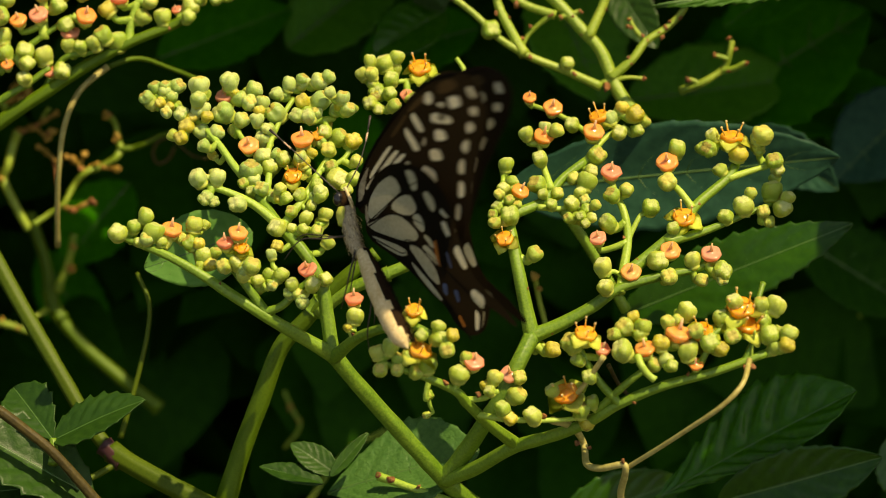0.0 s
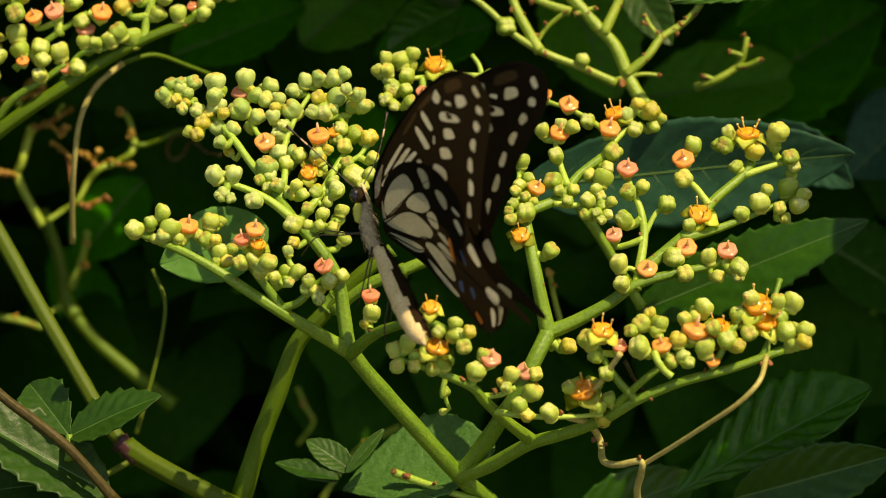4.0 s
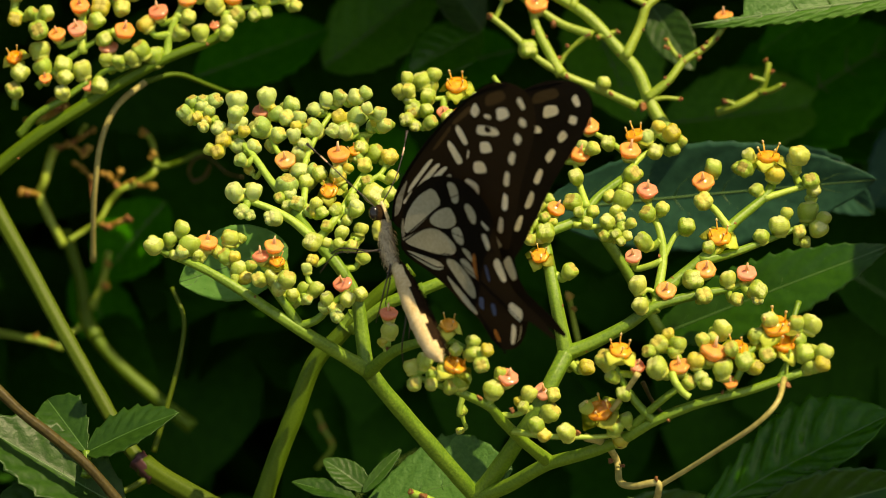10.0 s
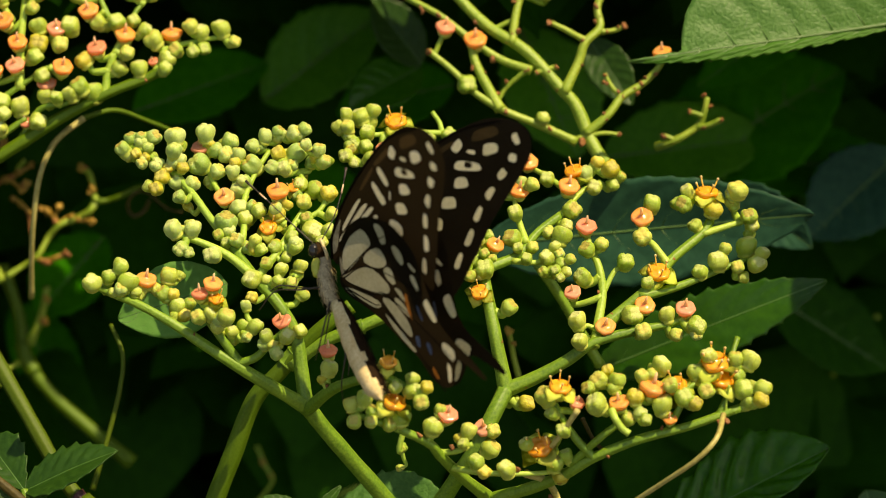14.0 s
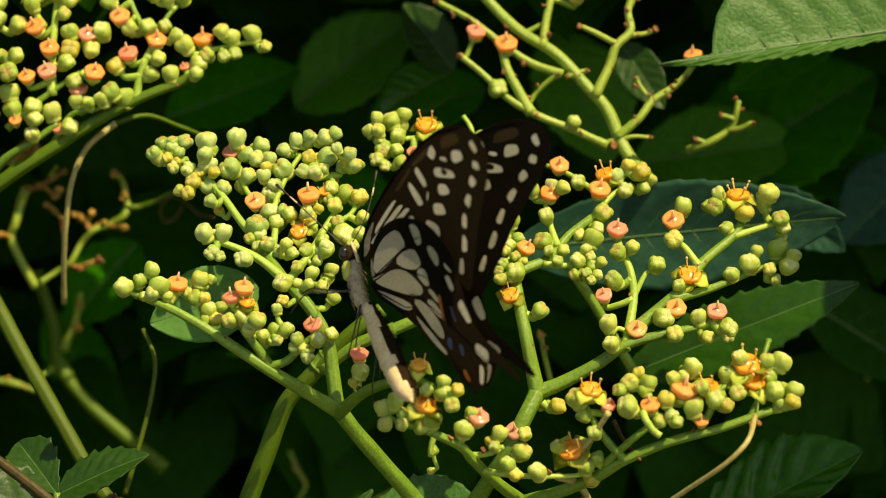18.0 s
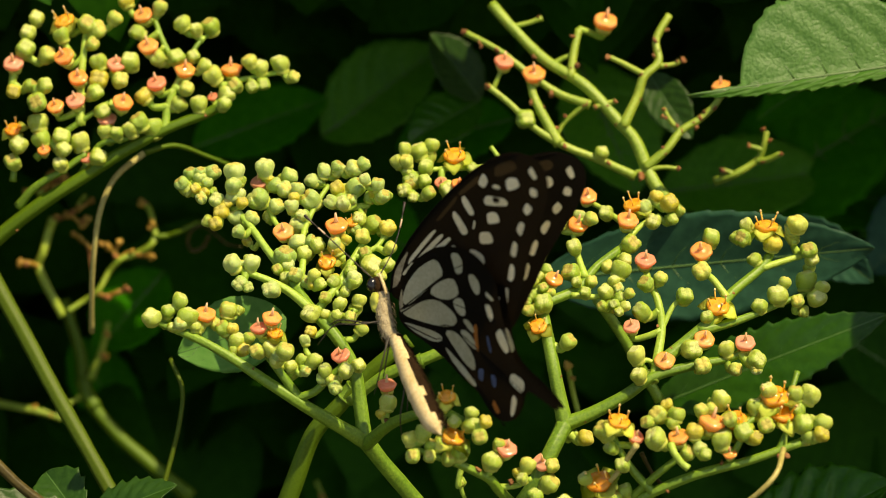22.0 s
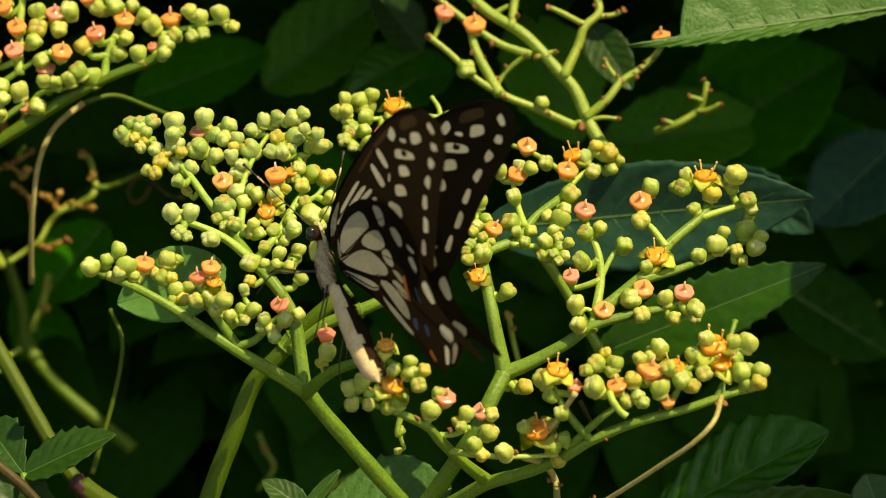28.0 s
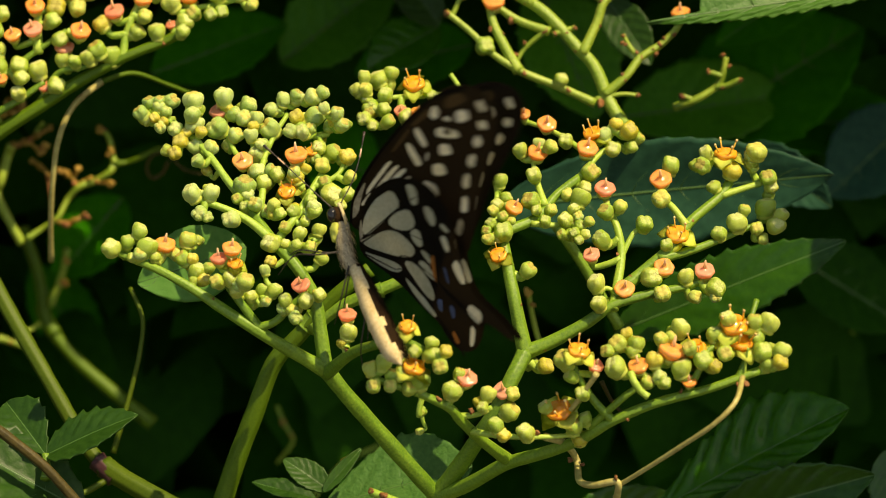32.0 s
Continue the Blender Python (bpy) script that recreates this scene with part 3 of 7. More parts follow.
stem(main_head, [(17.37, 4, -15.92), (16.5, 4, -11.48), (15.53, 4, -6.66), (14.7, 5, -2.03), (14.15, 6, 1.07), (13.73, 8, 4.48), (15.19, 8, 5.45), (19.66, 10, 7.44), (23.25, 13, 11.43), (27.31, 15, 14.45)], 1.25, 0.69)
stem(main_head, [(14.19, 7, 3.98), (12.47, 8, 6.91), (12.85, 11, 11.87)], 0.68, 0.39, M_STALK_PALE)
stem(main_head, [(21.18, 11, 9.41), (19.85, 14, 13.92), (19.24, 16, 17.75)], 0.69, 0.40, M_STALK_PALE)
stem(main_head, [(18.64, 9, 6.44), (23.04, 9, 6.15), (27, 10, 7.73)], 0.59, 0.39, M_STALK_PALE)
stem(main_head, [(27.31, 15, 14.45), (30.99, 18, 18.53), (34.13, 20, 20.62)], 0.59, 0.40, M_STALK_PALE)
stem(main_head, [(29.92, 17, 17.5), (26.62, 20, 20.62), (22.52, 22, 23.22), (18.58, 24, 24.74)], 0.60, 0.40, M_STALK_PALE)
stem(main_head, [(17.17, 4, -15.73), (21.81, 4, -13.89), (27.59, 4, -10.81), (32.42, 4, -7.62), (39.26, 5, -5.71), (45.17, 6, -4.56), (47.6, 6, -3.59)], 1.25, 0.58)
stem(main_head, [(32.42, 4, -8.39), (33.35, 6, -3.78), (34.18, 8, 1.07), (33.58, 9, 5.47), (32.16, 11, 8.92), (31.62, 13, 11.92)], 0.87, 0.49, M_STALK_PALE)
stem(main_head, [(34.18, 8, 0.58), (36.21, 9, 4.49), (37.96, 10, 5.77)], 0.49, 0.39, M_STALK_PALE)
stem(main_head, [(32.49, 5, -6.19), (38.48, 7, -1.36), (42.95, 8, 2.53), (46.48, 11, 6.77), (51.93, 14, 11.16), (53.54, 15, 13.46)], 1.06, 0.69)
stem(main_head, [(45.59, 10, 5.97), (43.54, 11, 8.92), (41.47, 13, 11.43), (42.65, 15, 14.94)], 0.68, 0.40, M_STALK_PALE)
stem(main_head, [(51.93, 14, 11.16), (57, 15, 12.77), (60.6, 16, 13.79)], 0.69, 0.40, M_STALK_PALE)
stem(main_head, [(40.42, 7, 0.1), (47.44, 9, 2.05), (54.52, 11, 4.8), (60.19, 13, 6.99)], 0.87, 0.39)
stem(main_head, [(33.27, 5, -5.71), (31.33, 5, -4.74), (30.1, 4, -5.69)], 0.48, 0.39, M_STALK_PALE)
stem(main_head, [(-16.36, -2, -18.93), (-12.04, -10, -15.31), (-7.73, -16, -13.52), (-3.55, -20, -12.66), (0.54, -22, -14.41)], 1.05, 0.54)
stem(main_head, [(14.43, 0, -33.84), (9.94, -8, -29.92), (6.1, -14, -25.97), (4.22, -17, -23.77), (-0.36, -20, -21.41), (-4, -21, -20.08), (-7.18, -21, -18.99)], 1.05, 0.45)
stem(main_head, [(7.99, -12, -27.96), (11.18, -14, -28.38), (15.31, -15, -28.68), (20.89, -14, -28.75), (25.57, -13, -28.45)], 0.56, 0.37, M_STALK_PALE)
stem(main_head, [(6.1, -14, -25.33), (8.85, -15, -24.99), (11.13, -16, -23.82)], 0.55, 0.37, M_STALK_PALE)
stem(main_head, [(2.07, 14, -41.17), (7.4, 8, -38.66), (13.96, 0, -34.32), (20.35, -6, -31.95), (25.7, -11, -29.52), (30.98, -15, -26.1), (38.17, -17, -23.03), (46.32, -18, -20.78), (54.56, -18, -17.85)], 1.28, 0.59)
stem(main_head, [(30.98, -15, -26.1), (27.96, -16, -22.9), (25.51, -17, -19.18), (24.41, -17, -16.88)], 0.74, 0.46)
stem(main_head, [(27.43, -13, -27.24), (31.75, -17, -22.85), (35.33, -18, -20.05), (37.99, -19, -18.17)], 0.65, 0.46)
stem(main_head, [(42.76, -17, -21.93), (44.38, -19, -18.17), (46.32, -18, -14.55), (50.1, -17, -13.21)], 0.64, 0.46)
stem(main_head, [(50.89, -18, -19.31), (52.73, -18, -15.47), (55.15, -17, -12.75)], 0.55, 0.37)
stem(main_head, [(11.97, 34, 28.18), (9.82, 30, 28.96), (7.74, 28, 29.65), (2.64, 26, 29.72), (-1.42, 25, 29.45), (-5.45, 24, 29.18), (-8.46, 23, 28.31)], 0.62, 0.40, M_STALK_PALE)
stem(main_head, [(6.72, 28, 29.65), (6.23, 29, 31.76), (5.01, 30, 33.67)], 0.51, 0.41, M_STALK_PALE)
bud(main_head, -47.62, 17.31, 26.61, -47.4, 15, 26.32, 2.34)
bud(main_head, 13.76, 5.98, 4.85, 13.76, 7.25, 4.71, 3.53)
bud(main_head, 24.57, 8.47, 6.92, 24.62, 9.4, 6.78, 2.64)
flower(main_head, -31.15, 9.23, 17.38, -31.09, 10.67, 17.41, 3.34, "o", 0, 0, 1)
bud(main_head, 26.76, 8.48, 7.64, 27, 10, 7.73, 1.88, 1)
bud(main_head, 25.77, -11.34, -29.31, 25.7, -11, -29.52, 2.71)
bud(main_head, -27.4, 7.07, 13.51, -27.61, 7.33, 13.39, 2.63)
bud(main_head, -37.87, 12.02, 19.54, -37.83, 10.8, 19.23, 2.31)
bud(main_head, -17.82, 14.62, 21.21, -17.93, 12.33, 20.92, 1.93)
bud(main_head, 13.09, -15.12, -28.39, 12.84, -14.4, -28.5, 2.21)
bud(main_head, 19.28, 12.33, 14.85, 19.7, 14.5, 14.88, 2.76)
bud(main_head, -48.18, -8.19, 0.84, -48.28, -7.14, 0.52, 1.75)
bud(main_head, -41.02, 10.92, 22.48, -41.08, 12.67, 22.25, 1.89, 1)
bud(main_head, -23.32, -0.04, 5.83, -23.03, 1.14, 5.79, 2.19)
bud(main_head, 32.24, 5.58, -7.43, 32.42, 4, -7.62, 2.15)
bud(main_head, -44.43, 16.49, 24.6, -43.84, 14, 24.29, 2.24)
bud(main_head, 45.18, -19.99, -16.12, 45.54, -18.4, -16, 3.32)
bud(main_head, 7.91, 25.96, 29.31, 7.74, 28, 29.65, 2.74)
flower(main_head, 13.5, 0.77, -22.02, 13.9, 2, -22.23, 3.18, "p", 0, 0, 1)
bud(main_head, 12.76, 7.96, 9.74, 12.66, 9.5, 9.38, 2.23)
bud(main_head, 1.72, 24.11, 29.29, 1.82, 25.8, 29.67, 2.31)
bud(main_head, 36.37, -18.67, -19.56, 36, -18.25, -19.58, 2.47)
bud(main_head, -17.3, 7.22, 16.53, -16.98, 9, 16.69, 2.63)
bud(main_head, -18.7, -0.3, -5.84, -18.27, -2, -6.09, 1.98)
bud(main_head, -2.18, -21.36, -20.34, -2.55, -20.6, -20.61, 2.27)
bud(main_head, -16.78, 6.15, 13.67, -16.5, 6.6, 13.88, 2.22)
bud(main_head, -51.58, -8.77, 2.34, -51.52, -7, 1.97, 3.21)
flower(main_head, 43.82, 8, 4.38, 44.12, 9, 3.94, 3.94, "o", 4, 4, 0)
bud(main_head, 12.06, 7.39, 8.66, 12.59, 9, 8.56, 2.02)
bud(main_head, 21, 7.24, 6.71, 21.28, 9, 6.27, 1.92)
bud(main_head, 25.16, 18.87, 21.06, 25.26, 20.67, 21.48, 2.70)
bud(main_head, 40.82, 3.09, -5.68, 40.95, 5.29, -5.38, 2.80)
bud(main_head, 38.27, 9.12, 6.15, 37.96, 10, 5.77, 3.15)
bud(main_head, -35.33, 17.03, 24.62, -35.11, 16, 24.9, 2.04)
flower(main_head, 34.38, 4.36, -4.92, 34.48, 5.67, -4.58, 3.30, "o", 0, 0, 1)
bud(main_head, 60.35, 14.18, 14.32, 60.6, 16, 13.79, 2.98)
flower(main_head, 31.6, 11.29, 12.46, 31.62, 13, 11.92, 3.36, "p", 0, 0, 1)
bud(main_head, 25.57, 8.96, 6.73, 25.41, 9.6, 7.1, 1.93)
bud(main_head, -30.03, 7.07, 8.98, -29.27, 4.5, 8.65, 2.48)
bud(main_head, -28.67, 8.65, 15.6, -29.37, 9.33, 15.56, 2.74, 1)
bud(main_head, -17.98, 9.39, 19.64, -17.74, 11.67, 20.07, 2.54)
bud(main_head, 41.87, 6.97, 2.53, 42.31, 7.86, 1.97, 2.22)
bud(main_head, -5.25, -22.58, -19.91, -4.79, -21, -19.81, 2.26)
bud(main_head, -30.32, 4.3, 9.27, -29.85, 5.25, 9.46, 2.21)
bud(main_head, -25.64, -1.26, 3.14, -25.04, 0, 3.15, 3.37)
bud(main_head, 41.32, 11.39, 10.6, 41.99, 12.5, 10.8, 3.27)
flower(main_head, 42.99, -19.12, -19.53, 43.73, -18.2, -19.67, 2.25, "o", 0, 0, 1)
bud(main_head, -23.17, -10.73, -7.79, -22.98, -9.6, -8.43, 1.94, 1)
bud(main_head, 16.75, -15.82, -27.98, 16.9, -14.71, -28.7, 2.97)
bud(main_head, -6.73, 21.94, 29.45, -6.46, 23.67, 28.89, 2.61)
bud(main_head, 13.12, 6.31, 4.25, 13.73, 8, 4.48, 2.43, 1)
flower(main_head, 41.42, 12.47, 14.07, 42.36, 14.5, 14.06, 3.55, "o", 0, 0, 1)
bud(main_head, -30.57, -11.8, -4.74, -31.36, -10, -5.04, 2.32)
bud(main_head, -27.36, 4.99, 9, -27.92, 4, 8.59, 2.00)
bud(main_head, 40.43, 6.37, -5.99, 40.11, 5.14, -5.54, 1.97)
bud(main_head, 9.75, -16.1, -23.82, 10.37, -15.67, -24.21, 1.91)
flower(main_head, 21.96, 20.77, 24.16, 21.73, 22.4, 23.53, 3.24, "o", 0, 0, 1)
bud(main_head, -49.77, -5.82, 1.92, -49.89, -7, 1.22, 2.08)
bud(main_head, -42.98, 11.27, 23.06, -42.46, 13.33, 23.27, 2.76, 1)
bud(main_head, -19.15, 2.88, 10.49, -19.97, 4.29, 10.58, 2.20)
bud(main_head, -21.58, -11.47, -7.91, -22.41, -9.8, -7.9, 1.93)
bud(main_head, -21.89, 1.91, 8.55, -21.13, 2.57, 8.48, 2.40)
bud(main_head, -21.89, 3.51, 9.04, -21.59, 2.17, 8.52, 2.28)
bud(main_head, -34.1, 14.22, 20.24, -33.15, 12.57, 20.06, 2.11)
bud(main_head, -39.17, 13.21, 19.65, -38.46, 11.2, 19.9, 1.96)
bud(main_head, -30.39, -7.1, -5.36, -30.91, -9.83, -5.66, 2.17)
bud(main_head, 33.43, 17.36, 19.5, 33.34, 19.5, 20.09, 2.79)
bud(main_head, 19.6, 8.59, 8.68, 20.26, 10.5, 8.1, 2.03)
bud(main_head, -39.62, 12.12, 20.15, -38.89, 12.41, 19.75, 3.07, 1)
bud(main_head, -17.44, -3.61, -5.59, -18.27, -2, -6.09, 2.46)
bud(main_head, -45.22, 13.03, 24.43, -44.55, 14.2, 24.69, 1.84, 1)
bud(main_head, -26.76, 9.7, 13.8, -27.49, 7.17, 13.46, 2.42)
bud(main_head, 51.23, 9.66, 4.5, 51.37, 10.11, 3.58, 2.75)
bud(main_head, 31.52, 8.9, 8.39, 32.52, 10.5, 8.06, 2.84)
bud(main_head, -30.41, -12.65, -4.01, -30.89, -11.08, -4.86, 1.74, 1)
bud(main_head, -30.67, -12.04, -3.57, -30.6, -12.02, -4.35, 1.75, 1)
bud(main_head, -30.09, 5.12, 11.36, -31.05, 6.4, 10.96, 2.26, 1)
bud(main_head, -36.89, 11.29, 19.72, -37.85, 11.53, 19.42, 2.76, 1)
bud(main_head, -26.8, 2.77, 8.43, -27.58, 4.6, 8.83, 1.75, 1)
bud(main_head, 54.12, -17.84, -12.55, 55.15, -17, -12.75, 2.57)
bud(main_head, -28.57, 2.74, 9.81, -27.82, 4.5, 9.37, 2.50, 1)
bud(main_head, -31.75, 4.15, 10.71, -31.05, 6.4, 10.96, 2.01)
flower(main_head, -20.49, -3.28, -3.89, -19.57, -2, -3.85, 2.97, "p", 0, 0, 1)
flower(main_head, 28.89, 16.43, 19.66, 28.61, 18.2, 18.74, 3.58, "o", 0, 0, 1)
bud(main_head, 29.29, 14.97, 15.44, 28.53, 16, 15.8, 3.40)
bud(main_head, 38.15, -19.28, -18.8, 37.32, -18.75, -18.64, 2.29, 1)
bud(main_head, 57.88, 10.42, 5.39, 57.75, 12.14, 6.05, 2.44)
bud(main_head, -37.77, 1.09, 11.64, -38.23, 1, 10.63, 1.75, 1)
bud(main_head, 11.76, 7.14, 6.32, 12.9, 7.75, 6.18, 2.22)
bud(main_head, -44.8, 13.8, 26.15, -45.26, 14.4, 25.1, 2.05, 1)
bud(main_head, -46.8, 13.04, 25.12, -46.69, 14.8, 25.92, 1.95, 1)
bud(main_head, -26.67, 14.22, 23.12, -25.61, 14.6, 22.64, 3.70, 1)
bud(main_head, -27.91, 11.92, 19.95, -26.93, 12, 19.26, 2.66, 1)
bud(main_head, -28.01, 10.32, 20.31, -27.52, 11.95, 19.67, 2.09, 1)
bud(main_head, 15.19, 7.85, 6.72, 15.93, 8.33, 5.78, 1.72)
bud(main_head, -38.08, -7.53, -3.2, -38.51, -8.88, -4.19, 1.69)
bud(main_head, -31.52, -11.64, -2.7, -32.48, -10, -3.48, 2.90)
bud(main_head, -23.26, -1.16, 2.96, -23.97, -0.57, 2, 1.98)
bud(main_head, -1.27, -22.8, -14.38, -0.82, -21.33, -13.83, 2.26)
bud(main_head, -32.58, 12.62, 22.05, -33.8, 13.71, 21.67, 2.76, 1)
bud(main_head, -14.11, 9.96, 17.83, -13.54, 8, 16.65, 2.40)
bud(main_head, -13.05, 8.06, 18.02, -13.88, 9.18, 17.36, 2.84)
bud(main_head, -20.87, -8.44, -7.58, -21.84, -10, -7.37, 2.35)
bud(main_head, -19.21, -12.44, -6.4, -20.05, -10.75, -5.96, 2.51)
bud(main_head, 13.68, 6.4, 7.66, 12.53, 8.5, 7.73, 1.82)
bud(main_head, 25.83, -17.75, -21.52, 26.98, -16.4, -21.41, 2.48)
bud(main_head, -39.11, 0.19, 11.57, -38.07, 1.03, 10.99, 3.28, 1)
bud(main_head, -22.61, -11.24, -6.42, -21.84, -10, -7.37, 2.32)
bud(main_head, 22.12, 10.23, 8.71, 20.85, 11, 8.76, 2.24)
bud(main_head, -40.22, 11.22, 23.45, -41.04, 11.62, 22.39, 2.45, 1)
bud(main_head, -46.77, -8.91, 1.36, -47.48, -7.29, 0.2, 2.27, 1)
flower(main_head, 12.85, 4.67, 0.97, 14.15, 6, 1.07, 3.02, "o", 4, 4, 0)
bud(main_head, 24.59, -13.92, -27.18, 24.79, -13.17, -28.5, 2.69)
bud(main_head, -46.22, 15.04, 27.22, -46.69, 14.8, 25.92, 2.37, 1)
bud(main_head, -46.47, 17.19, 27.61, -46.41, 14.94, 26.7, 2.45)
bud(main_head, -46.26, 15.28, 28.08, -46.44, 16.29, 27.24, 2.09, 1)
bud(main_head, -46.08, 18.48, 28.24, -46.33, 15.68, 27.74, 2.30)
bud(main_head, 9.25, -13.91, -23.04, 10, -15.93, -23.98, 2.32)
bud(main_head, 25.96, 8.91, 8.78, 26.21, 9.8, 7.41, 2.03)
bud(main_head, -18.57, 9.37, 17.78, -17.17, 9.67, 17.53, 2.37, 1)
flower(main_head, 20.09, 15.02, 18.9, 19.24, 16, 17.75, 3.38, "o", 0, 0, 1)
bud(main_head, -47.98, 15.81, 27.86, -47.53, 16.39, 26.49, 2.37, 1)
bud(main_head, 54.43, 10.25, 6.36, 55.33, 11.29, 5.12, 3.56)
bud(main_head, 4.56, 25.29, 28.66, 4.33, 26.67, 29.7, 1.90)
flower(main_head, 17.93, 22.96, 26.09, 18.58, 24, 24.74, 2.30, "o", 0, 0, 1)
bud(main_head, -33.81, -11.96, -3.25, -33.04, -10, -2.71, 2.42)
bud(main_head, 1.45, -22.6, -14.93, 0.54, -22, -14.41, 2.82)
bud(main_head, 24.01, -17.6, -18.78, 25.14, -17, -18.41, 2.10)
bud(main_head, -9.94, 21.59, 28.63, -8.46, 23, 28.31, 2.09)
bud(main_head, 29.89, 2.36, -7.4, 31.04, 4, -8.53, 2.80)
bud(main_head, -25.17, 16.48, 26.51, -23.76, 17, 25.95, 1.76, 1)
bud(main_head, -35.92, 13.72, 23.29, -34.45, 14.86, 23.28, 3.69, 1)
bud(main_head, 15.02, 0.38, -22.58, 13.9, 2, -22.23, 2.49)
bud(main_head, -4.9, -21.31, -18.25, -5.59, -21, -19.54, 2.46)
bud(main_head, -29.08, 12.96, 18.32, -27.5, 10.67, 17.57, 2.04)
bud(main_head, -28.86, 11.39, 18.55, -28.45, 12.04, 18.02, 3.06, 1)
flower(main_head, 51.46, -17.87, -12.91, 50.1, -17, -13.21, 4.55, "o", 4, 4, 0)
bud(main_head, -30.63, 5.93, 12.89, -31.66, 6.8, 11.65, 3.63, 1)
bud(main_head, 45.05, 5.72, -2.91, 45.98, 6, -4.23, 3.02)
flower(main_head, -35.78, 15.63, 26.36, -35.11, 16, 24.9, 3.11, "p", 0, 0, 1)
bud(main_head, 43.23, 13.88, 16.39, 42.65, 15, 14.94, 2.98)
bud(main_head, 14.29, 10.08, 10.86, 12.78, 10.5, 11.04, 2.14)
bud(main_head, 26.54, -13.78, -25.9, 27.43, -13, -27.24, 2.40)
bud(main_head, 14.22, 10.73, 9.24, 12.66, 9.5, 9.38, 2.15)
bud(main_head, 14.75, 9.39, 9.38, 13.59, 10.24, 9.3, 2.03)
flower(main_head, 15.71, 8.94, 9.17, 14.29, 9.73, 9.35, 2.97, "o", 0, 0, 1)
bud(main_head, 11.79, -15.3, -26.81, 12.01, -14.2, -28.44, 2.59)
bud(main_head, -26.11, 8.16, 15.59, -27.7, 8.67, 15.05, 2.63, 1)
bud(main_head, 60.95, 14.91, 12.76, 60.6, 16, 13.79, 2.47)
bud(main_head, 25.16, 11.99, 11.4, 23.92, 13.33, 11.93, 2.35)
bud(main_head, -29.07, -13.37, -3.24, -30.64, -12.03, -3.88, 2.89)
bud(main_head, -37.73, -4.91, -2.18, -38.25, -8.07, -3.59, 1.84)
bud(main_head, -37.55, -6.56, -1.6, -37.94, -6.17, -2.75, 3.03)
bud(main_head, -36.55, -7.19, -2.91, -37.94, -6.17, -2.75, 2.54)
bud(main_head, -32.31, -1.19, 7.15, -31.43, 1, 7.88, 2.78, 1)
bud(main_head, 22.99, -17.75, -16.03, 24.41, -17, -16.88, 3.33)
flower(main_head, -19.13, 9.03, 19.04, -17.55, 11, 19.22, 2.16, "o", 4, 4, 0)
bud(main_head, -39.08, 11.17, 23.96, -40.55, 11.38, 23.02, 2.30, 1)
bud(main_head, 29.53, 4.12, -3.96, 30.72, 4.5, -5.22, 3.21)
bud(main_head, -34.1, 14.75, 26.87, -35.51, 15.78, 25.77, 1.91, 1)
bud(main_head, -38.5, 10.62, 22.53, -39.71, 12, 21.23, 2.14, 1)
bud(main_head, 1.45, -22.51, -13.04, 0.54, -22, -14.41, 2.45)
bud(main_head, 55.89, -18.3, -16.92, 54.56, -18, -17.85, 2.47)
bud(main_head, 50.87, 14.16, 12.74, 52.47, 14.33, 11.92, 2.67)
bud(main_head, -44.25, 16.11, 28.08, -46.18, 17.36, 28.04, 2.79, 1)
bud(main_head, -3.82, -20.31, -13.74, -4.38, -19.2, -12.83, 2.27)
bud(main_head, -19.41, 0.65, 8.24, -21.13, 2.57, 8.48, 2.04, 1)
bud(main_head, -18.34, -0.38, 8.5, -20.1, 1.42, 8.34, 2.38)
bud(main_head, -18.37, -0.01, 9.1, -19.04, 0.34, 8.43, 2.48, 1)
bud(main_head, -44.48, -7.81, 0.84, -45.1, -7.71, -0.76, 1.95)
bud(main_head, -44.08, -6.27, 0.93, -44.73, -7.77, 0.2, 2.36)
bud(main_head, -25.55, 1.79, 8.14, -27.11, 3.5, 8.59, 1.84, 1)
bud(main_head, -25.31, 1.26, 9.68, -26.17, 2.47, 8.32, 2.19)
bud(main_head, -35.81, 0.73, 11.68, -36.79, 1, 10.16, 2.79, 1)
bud(main_head, -36.41, 3.77, 12.22, -36.2, 0.84, 11.07, 2.37)
bud(main_head, -28.17, -6.79, -6.71, -29.54, -9.33, -7.54, 2.43)
bud(main_head, -28.44, -9.01, -5.71, -28.72, -7.81, -7.05, 2.14)
bud(main_head, -16.38, 8.19, 12.65, -17.27, 6.4, 13.49, 1.79)
bud(main_head, 54.92, -18.73, -14.8, 53.33, -17.75, -14.79, 3.23)
bud(main_head, -25.07, 7.11, 14.97, -26.74, 8.36, 15.37, 2.63)
bud(main_head, -24.35, 1.31, 8.15, -26.17, 2.47, 8.32, 2.39)
flower(main_head, 48.24, 5.7, -1.84, 47.6, 6, -3.59, 3.31, "p", 0, 0, 1)
bud(main_head, -48.64, 14.61, 25.29, -46.75, 13.74, 25.44, 2.56)
bud(main_head, -49.26, 13.94, 25.96, -47.89, 14.26, 25.35, 2.57, 1)
bud(main_head, -15.46, 10.17, 18.69, -17.36, 10.33, 18.37, 3.36)
bud(main_head, -19.53, 11.47, 22.97, -18.13, 13, 21.77, 2.25, 1)
bud(main_head, -49.02, -7.46, 3.38, -49.82, -6.29, 1.64, 2.34)
bud(main_head, -39.91, 9.93, 25.43, -39.67, 11.26, 23.59, 2.75, 1)
bud(main_head, -6.32, -17.87, -11.35, -6.05, -17.6, -13.18, 2.48)
bud(main_head, -20.84, 9.97, 22.37, -18.97, 12.08, 22.49, 2.50, 1)
